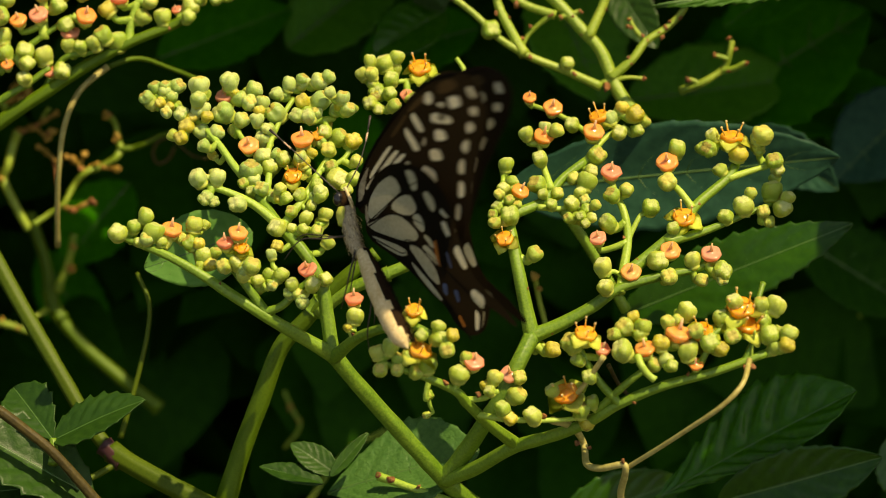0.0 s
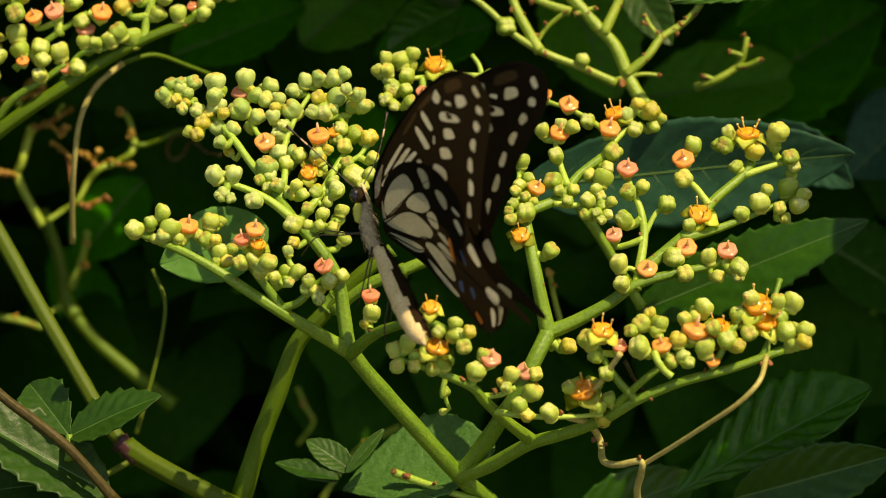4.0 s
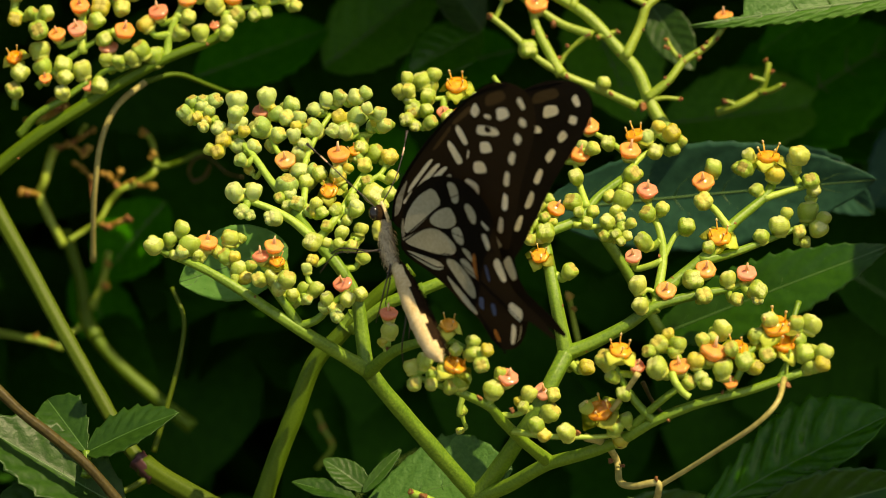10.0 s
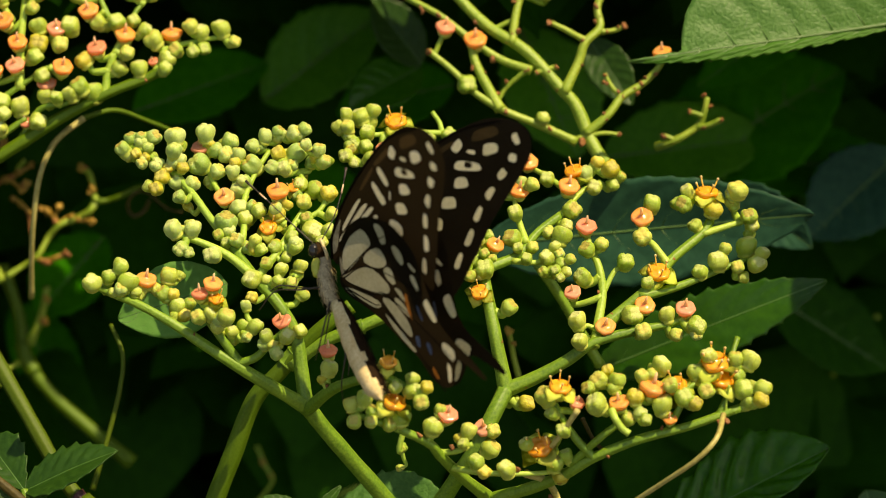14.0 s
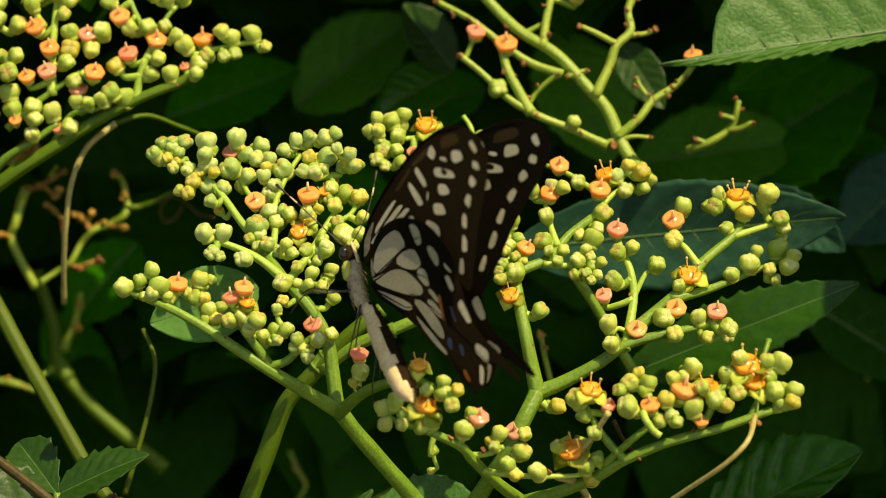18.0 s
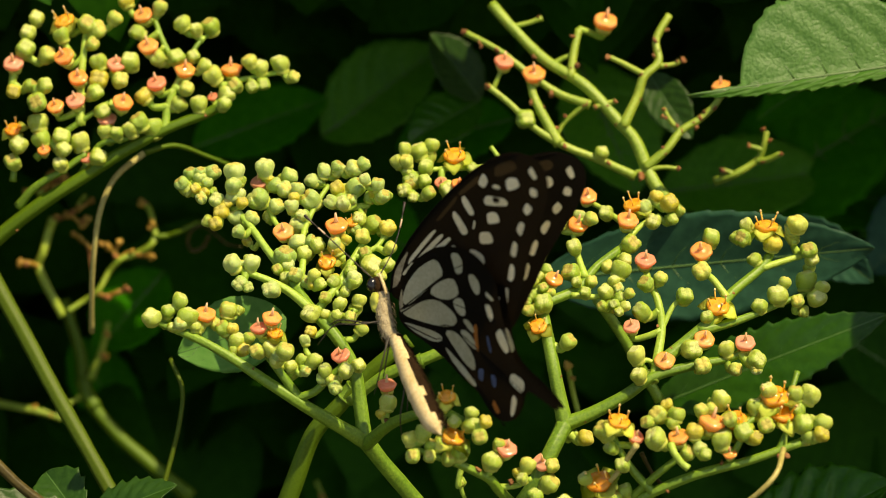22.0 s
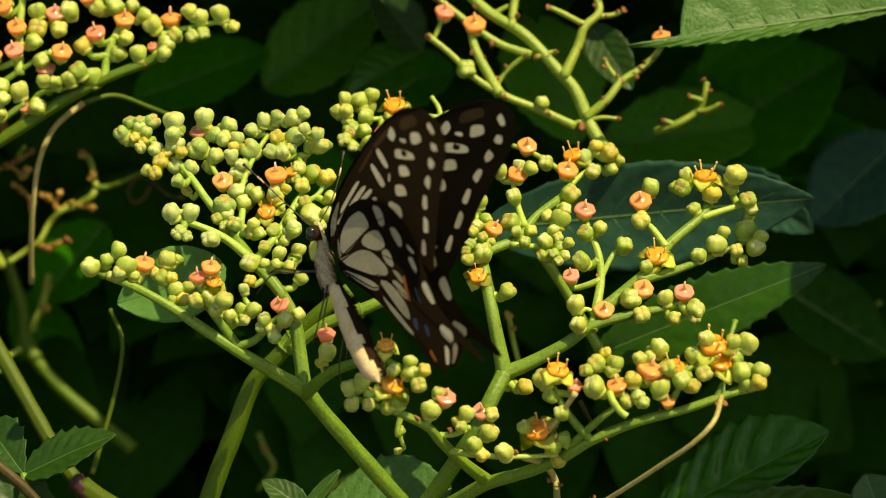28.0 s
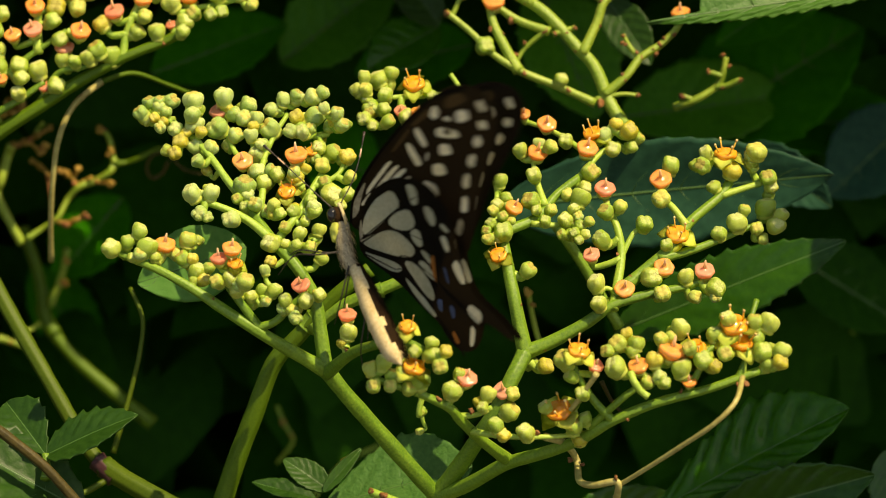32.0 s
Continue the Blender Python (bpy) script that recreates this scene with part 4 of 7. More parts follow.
bud(main_head, -21.38, 12.07, 23.22, -20.09, 10.81, 22.42, 2.38)
bud(main_head, -3.45, -21.62, -18.14, -5.18, -21.18, -18.76, 2.26)
bud(main_head, -38.96, 12.48, 26.5, -39.81, 10.46, 24.7, 1.97)
bud(main_head, -7.86, -23.36, -19.87, -7.18, -21, -18.99, 2.35)
bud(main_head, -21.03, 13.9, 25.05, -20.87, 11.57, 22.9, 2.10)
bud(main_head, -21.92, 12.09, 25.07, -20.96, 12.97, 24.19, 2.66, 1)
bud(main_head, 13.34, 11.01, 13.83, 12.85, 11, 11.87, 2.55)
bud(main_head, 59.68, 12.91, 8.96, 60.19, 13, 6.99, 3.38)
bud(main_head, -26.59, 16.15, 26.69, -24.61, 16.69, 26.28, 2.58, 1)
bud(main_head, -33.01, 14.47, 25.8, -34.67, 15.16, 26.43, 2.47, 1)
bud(main_head, -32.28, 16.15, 25.73, -33.67, 14.75, 26.05, 1.82)
bud(main_head, -31.98, 18.24, 27.17, -32.84, 15.59, 25.86, 2.13)
bud(main_head, -30.63, 15.69, 27.36, -32.32, 17.18, 26.64, 2.89, 1)
bud(main_head, -45.87, -7.94, 2.44, -47.05, -8.26, 0.9, 3.32)
bud(main_head, -45.54, 11, 23.29, -44.95, 13.5, 24.54, 2.01, 1)
bud(main_head, -31.18, 13.67, 25.06, -32.84, 15.59, 25.86, 2.87, 1)
bud(main_head, -10.13, 20.94, 30.39, -9.35, 22.15, 28.5, 2.40)
bud(main_head, -11.74, 22.76, 30.51, -9.82, 21.43, 29.64, 2.56)
bud(main_head, 34.07, 9.04, 9.27, 32.52, 10.5, 8.06, 2.44)
bud(main_head, -24.5, 15.96, 28.36, -25.3, 16.5, 26.43, 2.78, 1)
bud(main_head, 20.35, 15.99, 20.55, 19.75, 15.41, 18.44, 2.16, 1)
bud(main_head, 54.03, 14.19, 15.51, 53.54, 15, 13.46, 3.60)
bud(main_head, 47.31, -17.32, -12.1, 47.83, -17.6, -14.02, 2.86)
bud(main_head, 10.61, -14.78, -21.68, 9.55, -14.72, -23.42, 2.49)
bud(main_head, 18.69, 10.08, 10.37, 20.92, 11.6, 10.31, 3.15)
flower(main_head, -1.62, 24.65, 31.65, -1.42, 25, 29.45, 3.91, "o", 4, 4, 0)
flower(main_head, 44.03, -18.86, -14.34, 45.93, -18.2, -15.28, 3.70, "o", 4, 4, 0)
bud(main_head, 42.95, -20.42, -14.1, 44.79, -18.59, -14.72, 2.65)
bud(main_head, -19.98, 0.12, 6.79, -22.02, 1.71, 7.12, 1.99)
bud(main_head, -9.14, 21.49, 26.91, -8.46, 23, 28.31, 3.24)
bud(main_head, -9.38, 20.84, 26.28, -8.87, 22.09, 27.47, 2.05, 1)
bud(main_head, -6.9, 19.7, 26.9, -9.05, 21.65, 27.05, 2.29)
bud(main_head, -42.07, 10.99, 21.08, -41.08, 12.67, 22.25, 2.86, 1)
bud(main_head, -0.36, -21.07, -19.17, -1.09, -20.2, -21.14, 3.31)
bud(main_head, -6.15, 25.61, 31.66, -6.62, 22.63, 29.23, 2.55)
bud(main_head, -21.36, 8.14, 12.93, -19.2, 5.43, 11.99, 2.25)
bud(main_head, -22.9, 10.16, 22.61, -20.87, 11.57, 22.9, 2.44, 1)
bud(main_head, -21.28, -2.65, 2.85, -23.54, -0.92, 2.58, 1.98)
bud(main_head, -21.01, 0.43, 2.78, -22.18, -1.96, 2.74, 1.93)
bud(main_head, -20.77, -1.42, 4.76, -21.48, -0.53, 2.76, 2.38)
bud(main_head, 61.22, 10.52, 5.98, 60.19, 13, 6.99, 3.16)
bud(main_head, 62.07, 10.28, 7.73, 60.81, 11.51, 6.38, 2.44)
bud(main_head, 22.31, 13.99, 19.85, 20.11, 15.76, 19.71, 2.57)
bud(main_head, -18.92, 13.1, 25.22, -20.96, 12.97, 24.19, 3.69, 1)
bud(main_head, -39.11, -4.06, -0.22, -37.71, -6.41, -2.06, 2.23)
bud(main_head, -38.42, -6.28, 0.47, -38.55, -5, -0.96, 2.15)
bud(main_head, -39.97, -5.86, 0.57, -38.47, -5.77, -0.1, 2.55)
bud(main_head, -40.66, -3.22, 1.22, -39.37, -5.82, 0.3, 2.15)
bud(main_head, -41.49, -4.81, 1.42, -40.14, -4.26, 0.85, 2.36)
bud(main_head, 38.98, 5.03, -2.9, 37.81, 6.78, -1.9, 3.52)
bud(main_head, 37.52, -19.11, -16.07, 37.99, -19, -18.17, 3.13)
bud(main_head, -21.75, 6.71, 14.47, -20.49, 7.05, 12.56, 2.83)
bud(main_head, -22.07, 5.78, 15.25, -21.25, 6.85, 13.7, 2.31, 1)
bud(main_head, -20.19, 6.51, 16.01, -21.74, 6.2, 14.63, 2.02)
bud(main_head, -23.4, 9.31, 13.47, -21.25, 6.85, 13.7, 2.26)
bud(main_head, -7.99, 24.63, 32.46, -6.34, 24.42, 30.69, 3.47)
bud(main_head, -5.77, 24.74, 33.48, -7.33, 24.54, 31.75, 2.84)
bud(main_head, -8.37, -20.57, -17.19, -7.18, -21, -18.99, 2.93)
bud(main_head, 38.82, -21.69, -19.59, 37.82, -19.07, -18.74, 2.26)
bud(main_head, -34.78, 14.27, 28.75, -34.67, 15.16, 26.43, 3.29, 1)
bud(main_head, 27, 8.35, 5.95, 25.51, 9.22, 6.88, 2.23)
bud(main_head, 28.61, 7.62, 6.71, 26.4, 8.69, 6.32, 1.82)
bud(main_head, -35.64, -6.84, -1.03, -37.71, -6.41, -2.06, 1.96)
bud(main_head, 56.78, -16.03, -14.45, 54.28, -18.34, -14.8, 1.97)
bud(main_head, -39.88, 11.72, 28.09, -39.3, 11.67, 25.78, 3.47, 1)
bud(main_head, 10.84, 5.36, 5.13, 12.21, 7.38, 6.26, 1.81)
bud(main_head, 46.98, -20.19, -17.03, 45.15, -18.6, -16.73, 2.46)
bud(main_head, 32.03, 19.42, 22.2, 33.34, 19.5, 20.09, 2.56, 1)
bud(main_head, 33.6, 19.67, 23.4, 32.55, 19.45, 21.36, 2.18)
bud(main_head, 34.18, 19.31, 24.08, 33.18, 19.58, 22.58, 2.49)
bud(main_head, -37.62, 11.42, 15.81, -35.04, 9, 15.81, 1.88)
bud(main_head, -29.97, 13.23, 21.56, -27.81, 10.97, 20.06, 1.87)
bud(main_head, -29.82, 11.13, 21.97, -29.11, 12.32, 20.96, 2.35, 1)
bud(main_head, -29.46, 11.44, 23.5, -29.53, 11.61, 21.57, 2.15, 1)
bud(main_head, -28.78, 14.34, 23.52, -29.49, 11.51, 22.73, 2.06)
bud(main_head, -28.99, 13.37, 25.04, -29.07, 13.21, 23.2, 2.46, 1)
bud(main_head, -13.44, -10.15, -13.44, -12.04, -10, -15.31, 1.94)
bud(main_head, 48.88, -19.49, -15.05, 48.59, -17.4, -13.75, 2.85)
bud(main_head, -6.26, -21.75, -16.23, -7.89, -20.74, -17.91, 2.64)
bud(main_head, -5.34, -21.62, -15.32, -6.91, -21.35, -16.9, 1.99, 1)
bud(main_head, 25.99, 6.19, 4.75, 26.4, 8.69, 6.32, 2.02)
bud(main_head, 25.31, 8.26, 4.36, 26.15, 7.19, 5.38, 2.42)
bud(main_head, 23.88, 6.58, 4.47, 25.65, 7.83, 4.77, 1.82)
bud(main_head, 27.74, 6.32, 4.46, 25.86, 7.56, 5.02, 1.82)
bud(main_head, 26.69, 5.04, 3.48, 26.99, 6.81, 4.69, 1.71)
bud(main_head, 24.49, -11.17, -25.52, 24.67, -13.62, -27.71, 2.13)
bud(main_head, 24.22, -12.37, -24.5, 24.56, -12.15, -26.4, 2.12)
flower(main_head, 22.3, -13.59, -24.52, 24.36, -12.28, -25.26, 4.26, "o", 4, 4, 0)
flower(main_head, 41.22, 5.22, -1.26, 40.42, 7, 0.1, 3.31, "o", 0, 0, 1)
bud(main_head, -12.51, 6.19, 14.55, -14.96, 7, 14.67, 2.22)
bud(main_head, -20.91, -12.73, -9.18, -21.91, -10.8, -7.9, 2.24, 1)
bud(main_head, 11.13, 5.16, 3.87, 13.36, 6.99, 4.34, 2.21)
bud(main_head, -26.62, -8.29, -4.78, -28.55, -8.53, -6.24, 2.44)
bud(main_head, 14.56, 0.98, -25.58, 12.1, 2, -25.83, 3.49)
bud(main_head, -15.69, 5.74, 11.53, -16.74, 7.47, 12.98, 3.73)
bud(main_head, -25.92, -10.8, -6.52, -27.88, -8.44, -5.73, 1.73, 1)
flower(main_head, 25.24, -18.4, -14.54, 23.91, -17.26, -16.58, 3.70, "o", 4, 4, 0)
bud(main_head, -10.46, 22.34, 32.8, -10.97, 22.22, 30.16, 2.30)
flower(main_head, -2.45, -20.97, -10.45, -3.55, -20, -12.66, 2.84, "o", 4, 4, 0)
flower(main_head, -23.35, 5.87, 12.02, -22.53, 8.32, 13.57, 3.03, "o", 4, 4, 0)
bud(main_head, 17.06, 15.89, 19.34, 19.24, 16, 17.75, 2.68)
bud(main_head, -38.81, 8.6, 17.36, -36.59, 10, 17.9, 2.23, 1)
bud(main_head, -16.17, 13.28, 23.66, -18.13, 13, 21.77, 2.46, 1)
bud(main_head, -15.48, 11.99, 24.36, -16.95, 13.17, 22.9, 2.24, 1)
bud(main_head, -14.02, 10.88, 23.63, -16.07, 12.46, 23.78, 2.65, 1)
bud(main_head, -13.19, 12.62, 23.95, -14.84, 11.51, 23.69, 1.93)
bud(main_head, -14.89, 10.55, 25.57, -14.84, 11.51, 23.69, 2.65, 1)
flower(main_head, 50.45, -17.92, -10.53, 50.92, -17.52, -13.03, 4.55, "o", 4, 4, 0)
bud(main_head, 49.46, -18.51, -9.51, 50.64, -17.76, -11.53, 2.85)
bud(main_head, -12.31, -10.3, -11.66, -12.88, -10.09, -14.18, 2.91)
bud(main_head, -24.57, -9.68, -4.76, -26.7, -9.86, -6.21, 2.62)
bud(main_head, -24.78, -7.76, -4.48, -25.42, -9.75, -5.34, 1.84)
bud(main_head, 28.23, 13.84, 12.73, 26.63, 14.67, 13.94, 2.46)
bud(main_head, -10.41, 20.14, 25.23, -9.18, 21.34, 26.76, 2.60)
bud(main_head, -18.91, -2.42, 2.47, -21.48, -0.53, 2.76, 2.17)
bud(main_head, -18.38, 1.47, 3.77, -19.94, -1.67, 2.59, 2.28)
bud(main_head, -17.62, 0.67, 5.36, -19.01, 0.22, 3.3, 2.39)
flower(main_head, 29.99, 19.45, 22.49, 32.55, 19.45, 21.36, 3.49, "o", 4, 4, 0)
bud(main_head, 57.59, -19.81, -16.49, 55.36, -18.18, -17.29, 2.65)
bud(main_head, 58.11, -18.75, -14.62, 56.7, -19.16, -16.81, 3.14)
bud(main_head, 27.3, 10.03, 10.76, 26.06, 9.27, 8.24, 3.46)
bud(main_head, -17.02, 9.81, 26.5, -14.87, 10.94, 24.82, 2.03, 1)
flower(main_head, -42.94, -6.36, 2.92, -44.34, -6.87, 0.64, 3.31, "o", 0, 0, 1)
bud(main_head, 3.7, -24.11, -14.34, 1.09, -22.36, -14.72, 2.06)
bud(main_head, 19.17, 4.56, -17.53, 16.57, 3.33, -17.05, 1.86)
bud(main_head, 41.67, -19.59, -17.32, 43.29, -18.75, -19.59, 3.32)
bud(main_head, 4.75, -18.49, -20.94, 3.45, -17.5, -23.37, 3.33)
bud(main_head, 55.73, 10.48, 8.62, 54.79, 10.66, 5.87, 2.24)
bud(main_head, 53.72, -18.08, -9.98, 54.53, -17.51, -12.63, 2.57)
bud(main_head, 56.14, -17.81, -10.17, 54.04, -17.85, -11.04, 3.24)
bud(main_head, 36.24, 17.63, 22.8, 33.53, 19.49, 23.11, 3.21)
bud(main_head, 60.6, 15.97, 11.21, 59.89, 12.95, 8.18, 2.30)
flower(main_head, 34.78, -19.17, -16.98, 36.66, -18.5, -19.11, 3.12, "o", 0, 0, 1)
bud(main_head, -8.99, 19.35, 23.99, -9.92, 20.62, 25.84, 2.08)
bud(main_head, -39.3, -4.98, 3.68, -40.61, -4.46, 1.05, 3.14)
bud(main_head, -37.63, -3.37, 3.69, -39.82, -4.77, 2.63, 1.85)
bud(main_head, -21.93, 16.23, 28.68, -24.82, 16.17, 27.59, 2.58, 1)
bud(main_head, -22.14, 15.69, 29.14, -23.09, 16.21, 28.24, 2.35, 1)
flower(main_head, -21.73, 6.29, 18.33, -20.81, 6.39, 15.46, 3.69, "o", 0, 0, 1)
flower(main_head, -30.87, -11.6, -0.28, -31.9, -10.99, -3.01, 2.57, "o", 4, 4, 0)
bud(main_head, -6.19, 19.09, 24.67, -9.36, 19.86, 24.73, 2.60)
bud(main_head, 30.76, 7.87, 3.5, 33.82, 8.6, 3.71, 3.14)
flower(main_head, -33.5, -11.19, 0.65, -31.28, -11.35, -1.37, 2.74, "p", 0, 0, 1)
flower(main_head, -31.42, -11.62, 2.23, -32.61, -11.26, -0.16, 3.00, "o", 0, 0, 1)
bud(main_head, 36.77, 18.01, 19.93, 34.13, 20, 20.62, 2.18)
bud(main_head, 38.19, 18.3, 21.44, 35.71, 18.81, 20.2, 1.87)
bud(main_head, 20.78, 2.8, -17.9, 18.13, 4.07, -17.34, 2.80)
bud(main_head, -19.19, 14.88, 28.79, -22.52, 15.9, 28.78, 3.09, 1)
bud(main_head, -17.55, 14.64, 29.47, -20.52, 15.29, 28.79, 2.54, 1)
flower(main_head, -1.45, -21.82, -16.87, -4.14, -21.45, -18.39, 3.84, "o", 4, 4, 0)
bud(main_head, 46.49, 4.77, -6.28, 45.17, 6, -4.56, 2.41)
bud(main_head, 17.94, 3.92, -1.64, 14.7, 5, -2.03, 3.01)
bud(main_head, -25.49, -3.64, 0.09, -22.91, -1.14, 0.86, 1.97)
bud(main_head, 19.98, -13.77, -23.95, 23.12, -13.07, -24.82, 2.31)
bud(main_head, -37.62, -1.58, 8.19, -36.79, 1, 10.16, 2.67, 1)
bud(main_head, -36.33, -1.76, 7.6, -37.29, -0.55, 8.97, 1.90, 1)
bud(main_head, -47.04, -7.51, 5.07, -49.34, -6.99, 2.69, 2.44)
bud(main_head, -47.38, -5.41, 5.51, -47.96, -7.3, 4.12, 2.33)
flower(main_head, 28.01, -17.95, -17.03, 25.14, -17, -18.41, 2.44, "p", 0, 0, 1)
bud(main_head, -12.96, 4.9, 11.51, -16.11, 6.43, 12.11, 2.41)
bud(main_head, -14.06, 3.33, 9.54, -14.22, 5.51, 11.75, 2.20)
bud(main_head, 59.15, 11.68, 3.59, 57.83, 11.11, 5.65, 2.23)
bud(main_head, 49.91, 3.44, -4.82, 47.6, 6, -3.59, 3.51)
bud(main_head, 49.83, 3.04, -6.19, 48.99, 4.46, -4.33, 2.21, 1)
bud(main_head, 57.7, 16.57, 16.88, 58.8, 15.5, 13.28, 2.69)
bud(main_head, 57.41, 15.57, 18.07, 58.14, 16.14, 15.44, 2.44, 1)
bud(main_head, 58.43, 14.59, 18.88, 57.7, 15.8, 17.02, 3.39)
flower(main_head, 40.25, -19.22, -14.51, 37.71, -19.07, -16.91, 3.99, "o", 0, 0, 1)
bud(main_head, 38.78, -16.01, -12.84, 39.23, -19.16, -15.47, 1.88)
bud(main_head, 38.59, -18.4, -12.71, 38.96, -17.27, -13.89, 2.19)
bud(main_head, 40.07, -18.21, -12.35, 38.74, -17.95, -13.18, 2.09)
bud(main_head, 40.76, -15.4, -11.66, 39.54, -18.11, -12.68, 2.06)
bud(main_head, 41.87, -16.71, -11.11, 40.27, -16.48, -12.07, 3.15)
bud(main_head, -26.19, -8.38, -1.36, -25.03, -8.56, -4.83, 1.88, 1)
flower(main_head, 53.07, 15.27, 18.52, 53.83, 14.51, 14.69, 4.01, "o", 4, 4, 0)
bud(main_head, 50.7, 17.64, 18.04, 53.38, 14.97, 16.98, 1.98)
bud(main_head, 49.63, 15.46, 18.72, 51.77, 16.57, 17.62, 2.47)
bud(main_head, 48.71, 13.4, 16.37, 51.02, 16.18, 18, 2.87)
bud(main_head, 47.91, 16.46, 16.66, 49.63, 14.51, 17.02, 2.35)
flower(main_head, -3.92, 21.69, 26.62, -3.84, 24.4, 29.29, 2.29, "p", 0, 0, 1)
bud(main_head, -2.91, 20.79, 25.47, -3.89, 22.78, 27.69, 3.13)
flower(main_head, -0.9, 19.69, 26.3, -3.3, 21.58, 26.35, 2.28, "o", 0, 0, 1)
bud(main_head, -2.65, 21.74, 24.58, -2.46, 20.92, 26.34, 2.32)
bud(main_head, 33.95, -18.15, -14.55, 35.53, -18.9, -17.83, 2.28)
bud(main_head, 34.6, -18.02, -13.46, 34.58, -18.45, -15.86, 2.67)
bud(main_head, 34.25, -14.88, -13.13, 34.59, -18.19, -14.42, 2.03)
bud(main_head, 33.16, -16.58, -11.85, 34.39, -16.21, -13.65, 2.10)
bud(main_head, 31.7, -17.6, -13.47, 33.96, -16.34, -13.02, 3.14)
bud(main_head, 2.79, -25.14, -16.73, 2.66, -23.41, -14.49, 2.53)
bud(main_head, 29.79, -18.69, -14.53, 32.6, -17.09, -13.29, 2.09)
flower(main_head, -12.53, -9.33, -8.79, -12.54, -10.21, -12.67, 2.93, "p", 0, 0, 1)
bud(main_head, 5.86, -18.13, -18.21, 4.23, -18.09, -21.91, 2.09)
flower(main_head, 7.13, -18.33, -18.93, 5.21, -18.11, -19.69, 3.13, "p", 0, 0, 1)
bud(main_head, -17.18, -0.2, 0.58, -20.88, -2, -1.6, 2.43)
bud(main_head, -42.88, 9.31, 18.85, -41.67, 11.66, 21.55, 2.54, 1)
bud(main_head, -44.41, 11.52, 19.32, -42.4, 10.25, 19.93, 2.17)
bud(main_head, 31.05, -20.11, -17.21, 34.98, -18.64, -16.68, 3.31)
flower(main_head, 28.89, 6.1, 0.97, 34.04, 7.67, 0.26, 2.76, "p", 0, 0, 1)
stem(main_head, [(7.64, 22, -46.65), (6, 60, -130), (2, 180, -400), (-4, 428, -905)], 1.7, 2.6, M_STALK_DIM, 'main_stalk')
stem(main_head, [(51.99, -18, -19.59), (52.23, -19, -16.34), (52.47, -20, -14.12)], 0.27, 0.18, M_STALK_PALE)
stem(main_head, [(33.52, -20, -18.13), (33.98, -21, -19.44), (35.07, -21, -20.99), (36.25, -21, -21.9)], 0.64, 0.55, M_STALK_PALE)
scar(main_head, 50.99, -18.5, -20.1, 1.17)
scar(main_head, 20.73, 3.5, -15.2, 1.08)
scar(main_head, -8.64, 3.73, -26.62, 0.92)
scar(main_head, 16.48, 3.5, -7.61, 1.08)
scar(main_head, 40.2, 4.64, -5.51, 1.08)
scar(main_head, 46.62, 10.5, 6.76, 1.25)
scar(main_head, -13.74, -0.79, -20.89, 0.99)
scar(main_head, -18.43, -2.5, -5.61, 1.06)
scar(main_head, -23.25, -1.36, 1.52, 1.07)
scar(main_head, 33.46, 7.5, 1.07, 0.93)
scar(main_head, 35.45, 5.61, -2.81, 0.93)
scar(main_head, 2.56, -19, -22.19, 1.60)
scar(main_head, 18.54, -14.93, -28.04, 1.33)
scar(main_head, 25.67, -11.5, -30.32, 1.34)
scar(main_head, 7.93, -15.17, -24.33, 1.47)
scar(main_head, 41.75, -17.95, -21.16, 1.17)
scar(main_head, 33.2, -16.1, -25.84, 1.18)
scar(main_head, -34.76, -9.5, -6.26, 1.34)
scar(main_head, -33.27, -9.5, -7.38, 1.19)
scar(main_head, -12.62, -10.5, -14.7, 1.05)
hanging = thing("seed_pod", (-0.37, -12, -23.13), "pair of pale green pods hanging on a thread", "seed pod")
bud(hanging, -0.28, -12, -24.61, -0.09, -14, -22.09, 1.9)
bud(hanging, -0.65, -12, -27.96, -0.28, -12, -25.17, 1.3)

upper_head = thing("flower_head", (-86.37, 30, 14.43), "head of yellow-green buds and orange flowers on a dark stalk", "flower head", "flower heads")
stem(upper_head, [(-93.5, 40, 11.61), (-85.8, 38, 17.81), (-78.18, 36, 23.43), (-70.76, 35, 28.04), (-63.52, 35, 32.69), (-55.25, 35, 37.14), (-48.11, 36, 40.12), (-45, 36, 41.58)], 1.46, 0.83, M_STALK_DIM)
stem(upper_head, [(-54.94, 35, 37.14), (-54.52, 35, 40.76), (-53.38, 35, 44.38), (-51.94, 36, 47.59)], 0.83, 0.52, M_STALK_PALE)
stem(upper_head, [(-70.61, 36, 28.93), (-66.69, 34, 34.48), (-61.91, 33, 35.43), (-58.3, 33, 37.49)], 0.62, 0.41)
stem(upper_head, [(-82.19, 37, 23.28), (-78.73, 35, 26.8), (-73.4, 34, 29.83), (-69.27, 34, 32.93)], 0.83, 0.52)
stem(upper_head, [(-78.56, 34, 31.9), (-73.4, 34, 36.54), (-68.24, 34, 40.16), (-65.14, 34, 42.22)], 0.72, 0.41)
stem(upper_head, [(-70.3, 34, 38.09), (-70.45, 35, 45.42), (-70.09, 36, 51.74), (-69.87, 38, 57.17)], 0.83, 0.52, M_STALK_PALE)
stem(upper_head, [(-51.94, 36, 47.38), (-55.29, 38, 53), (-57.62, 40, 58.46)], 0.73, 0.42)
stem(upper_head, [(-46.24, 36, 40.85), (-43.74, 37, 45.62), (-38.63, 38, 47.28), (-33.43, 38, 48.32)], 0.62, 0.42, M_STALK_PALE)
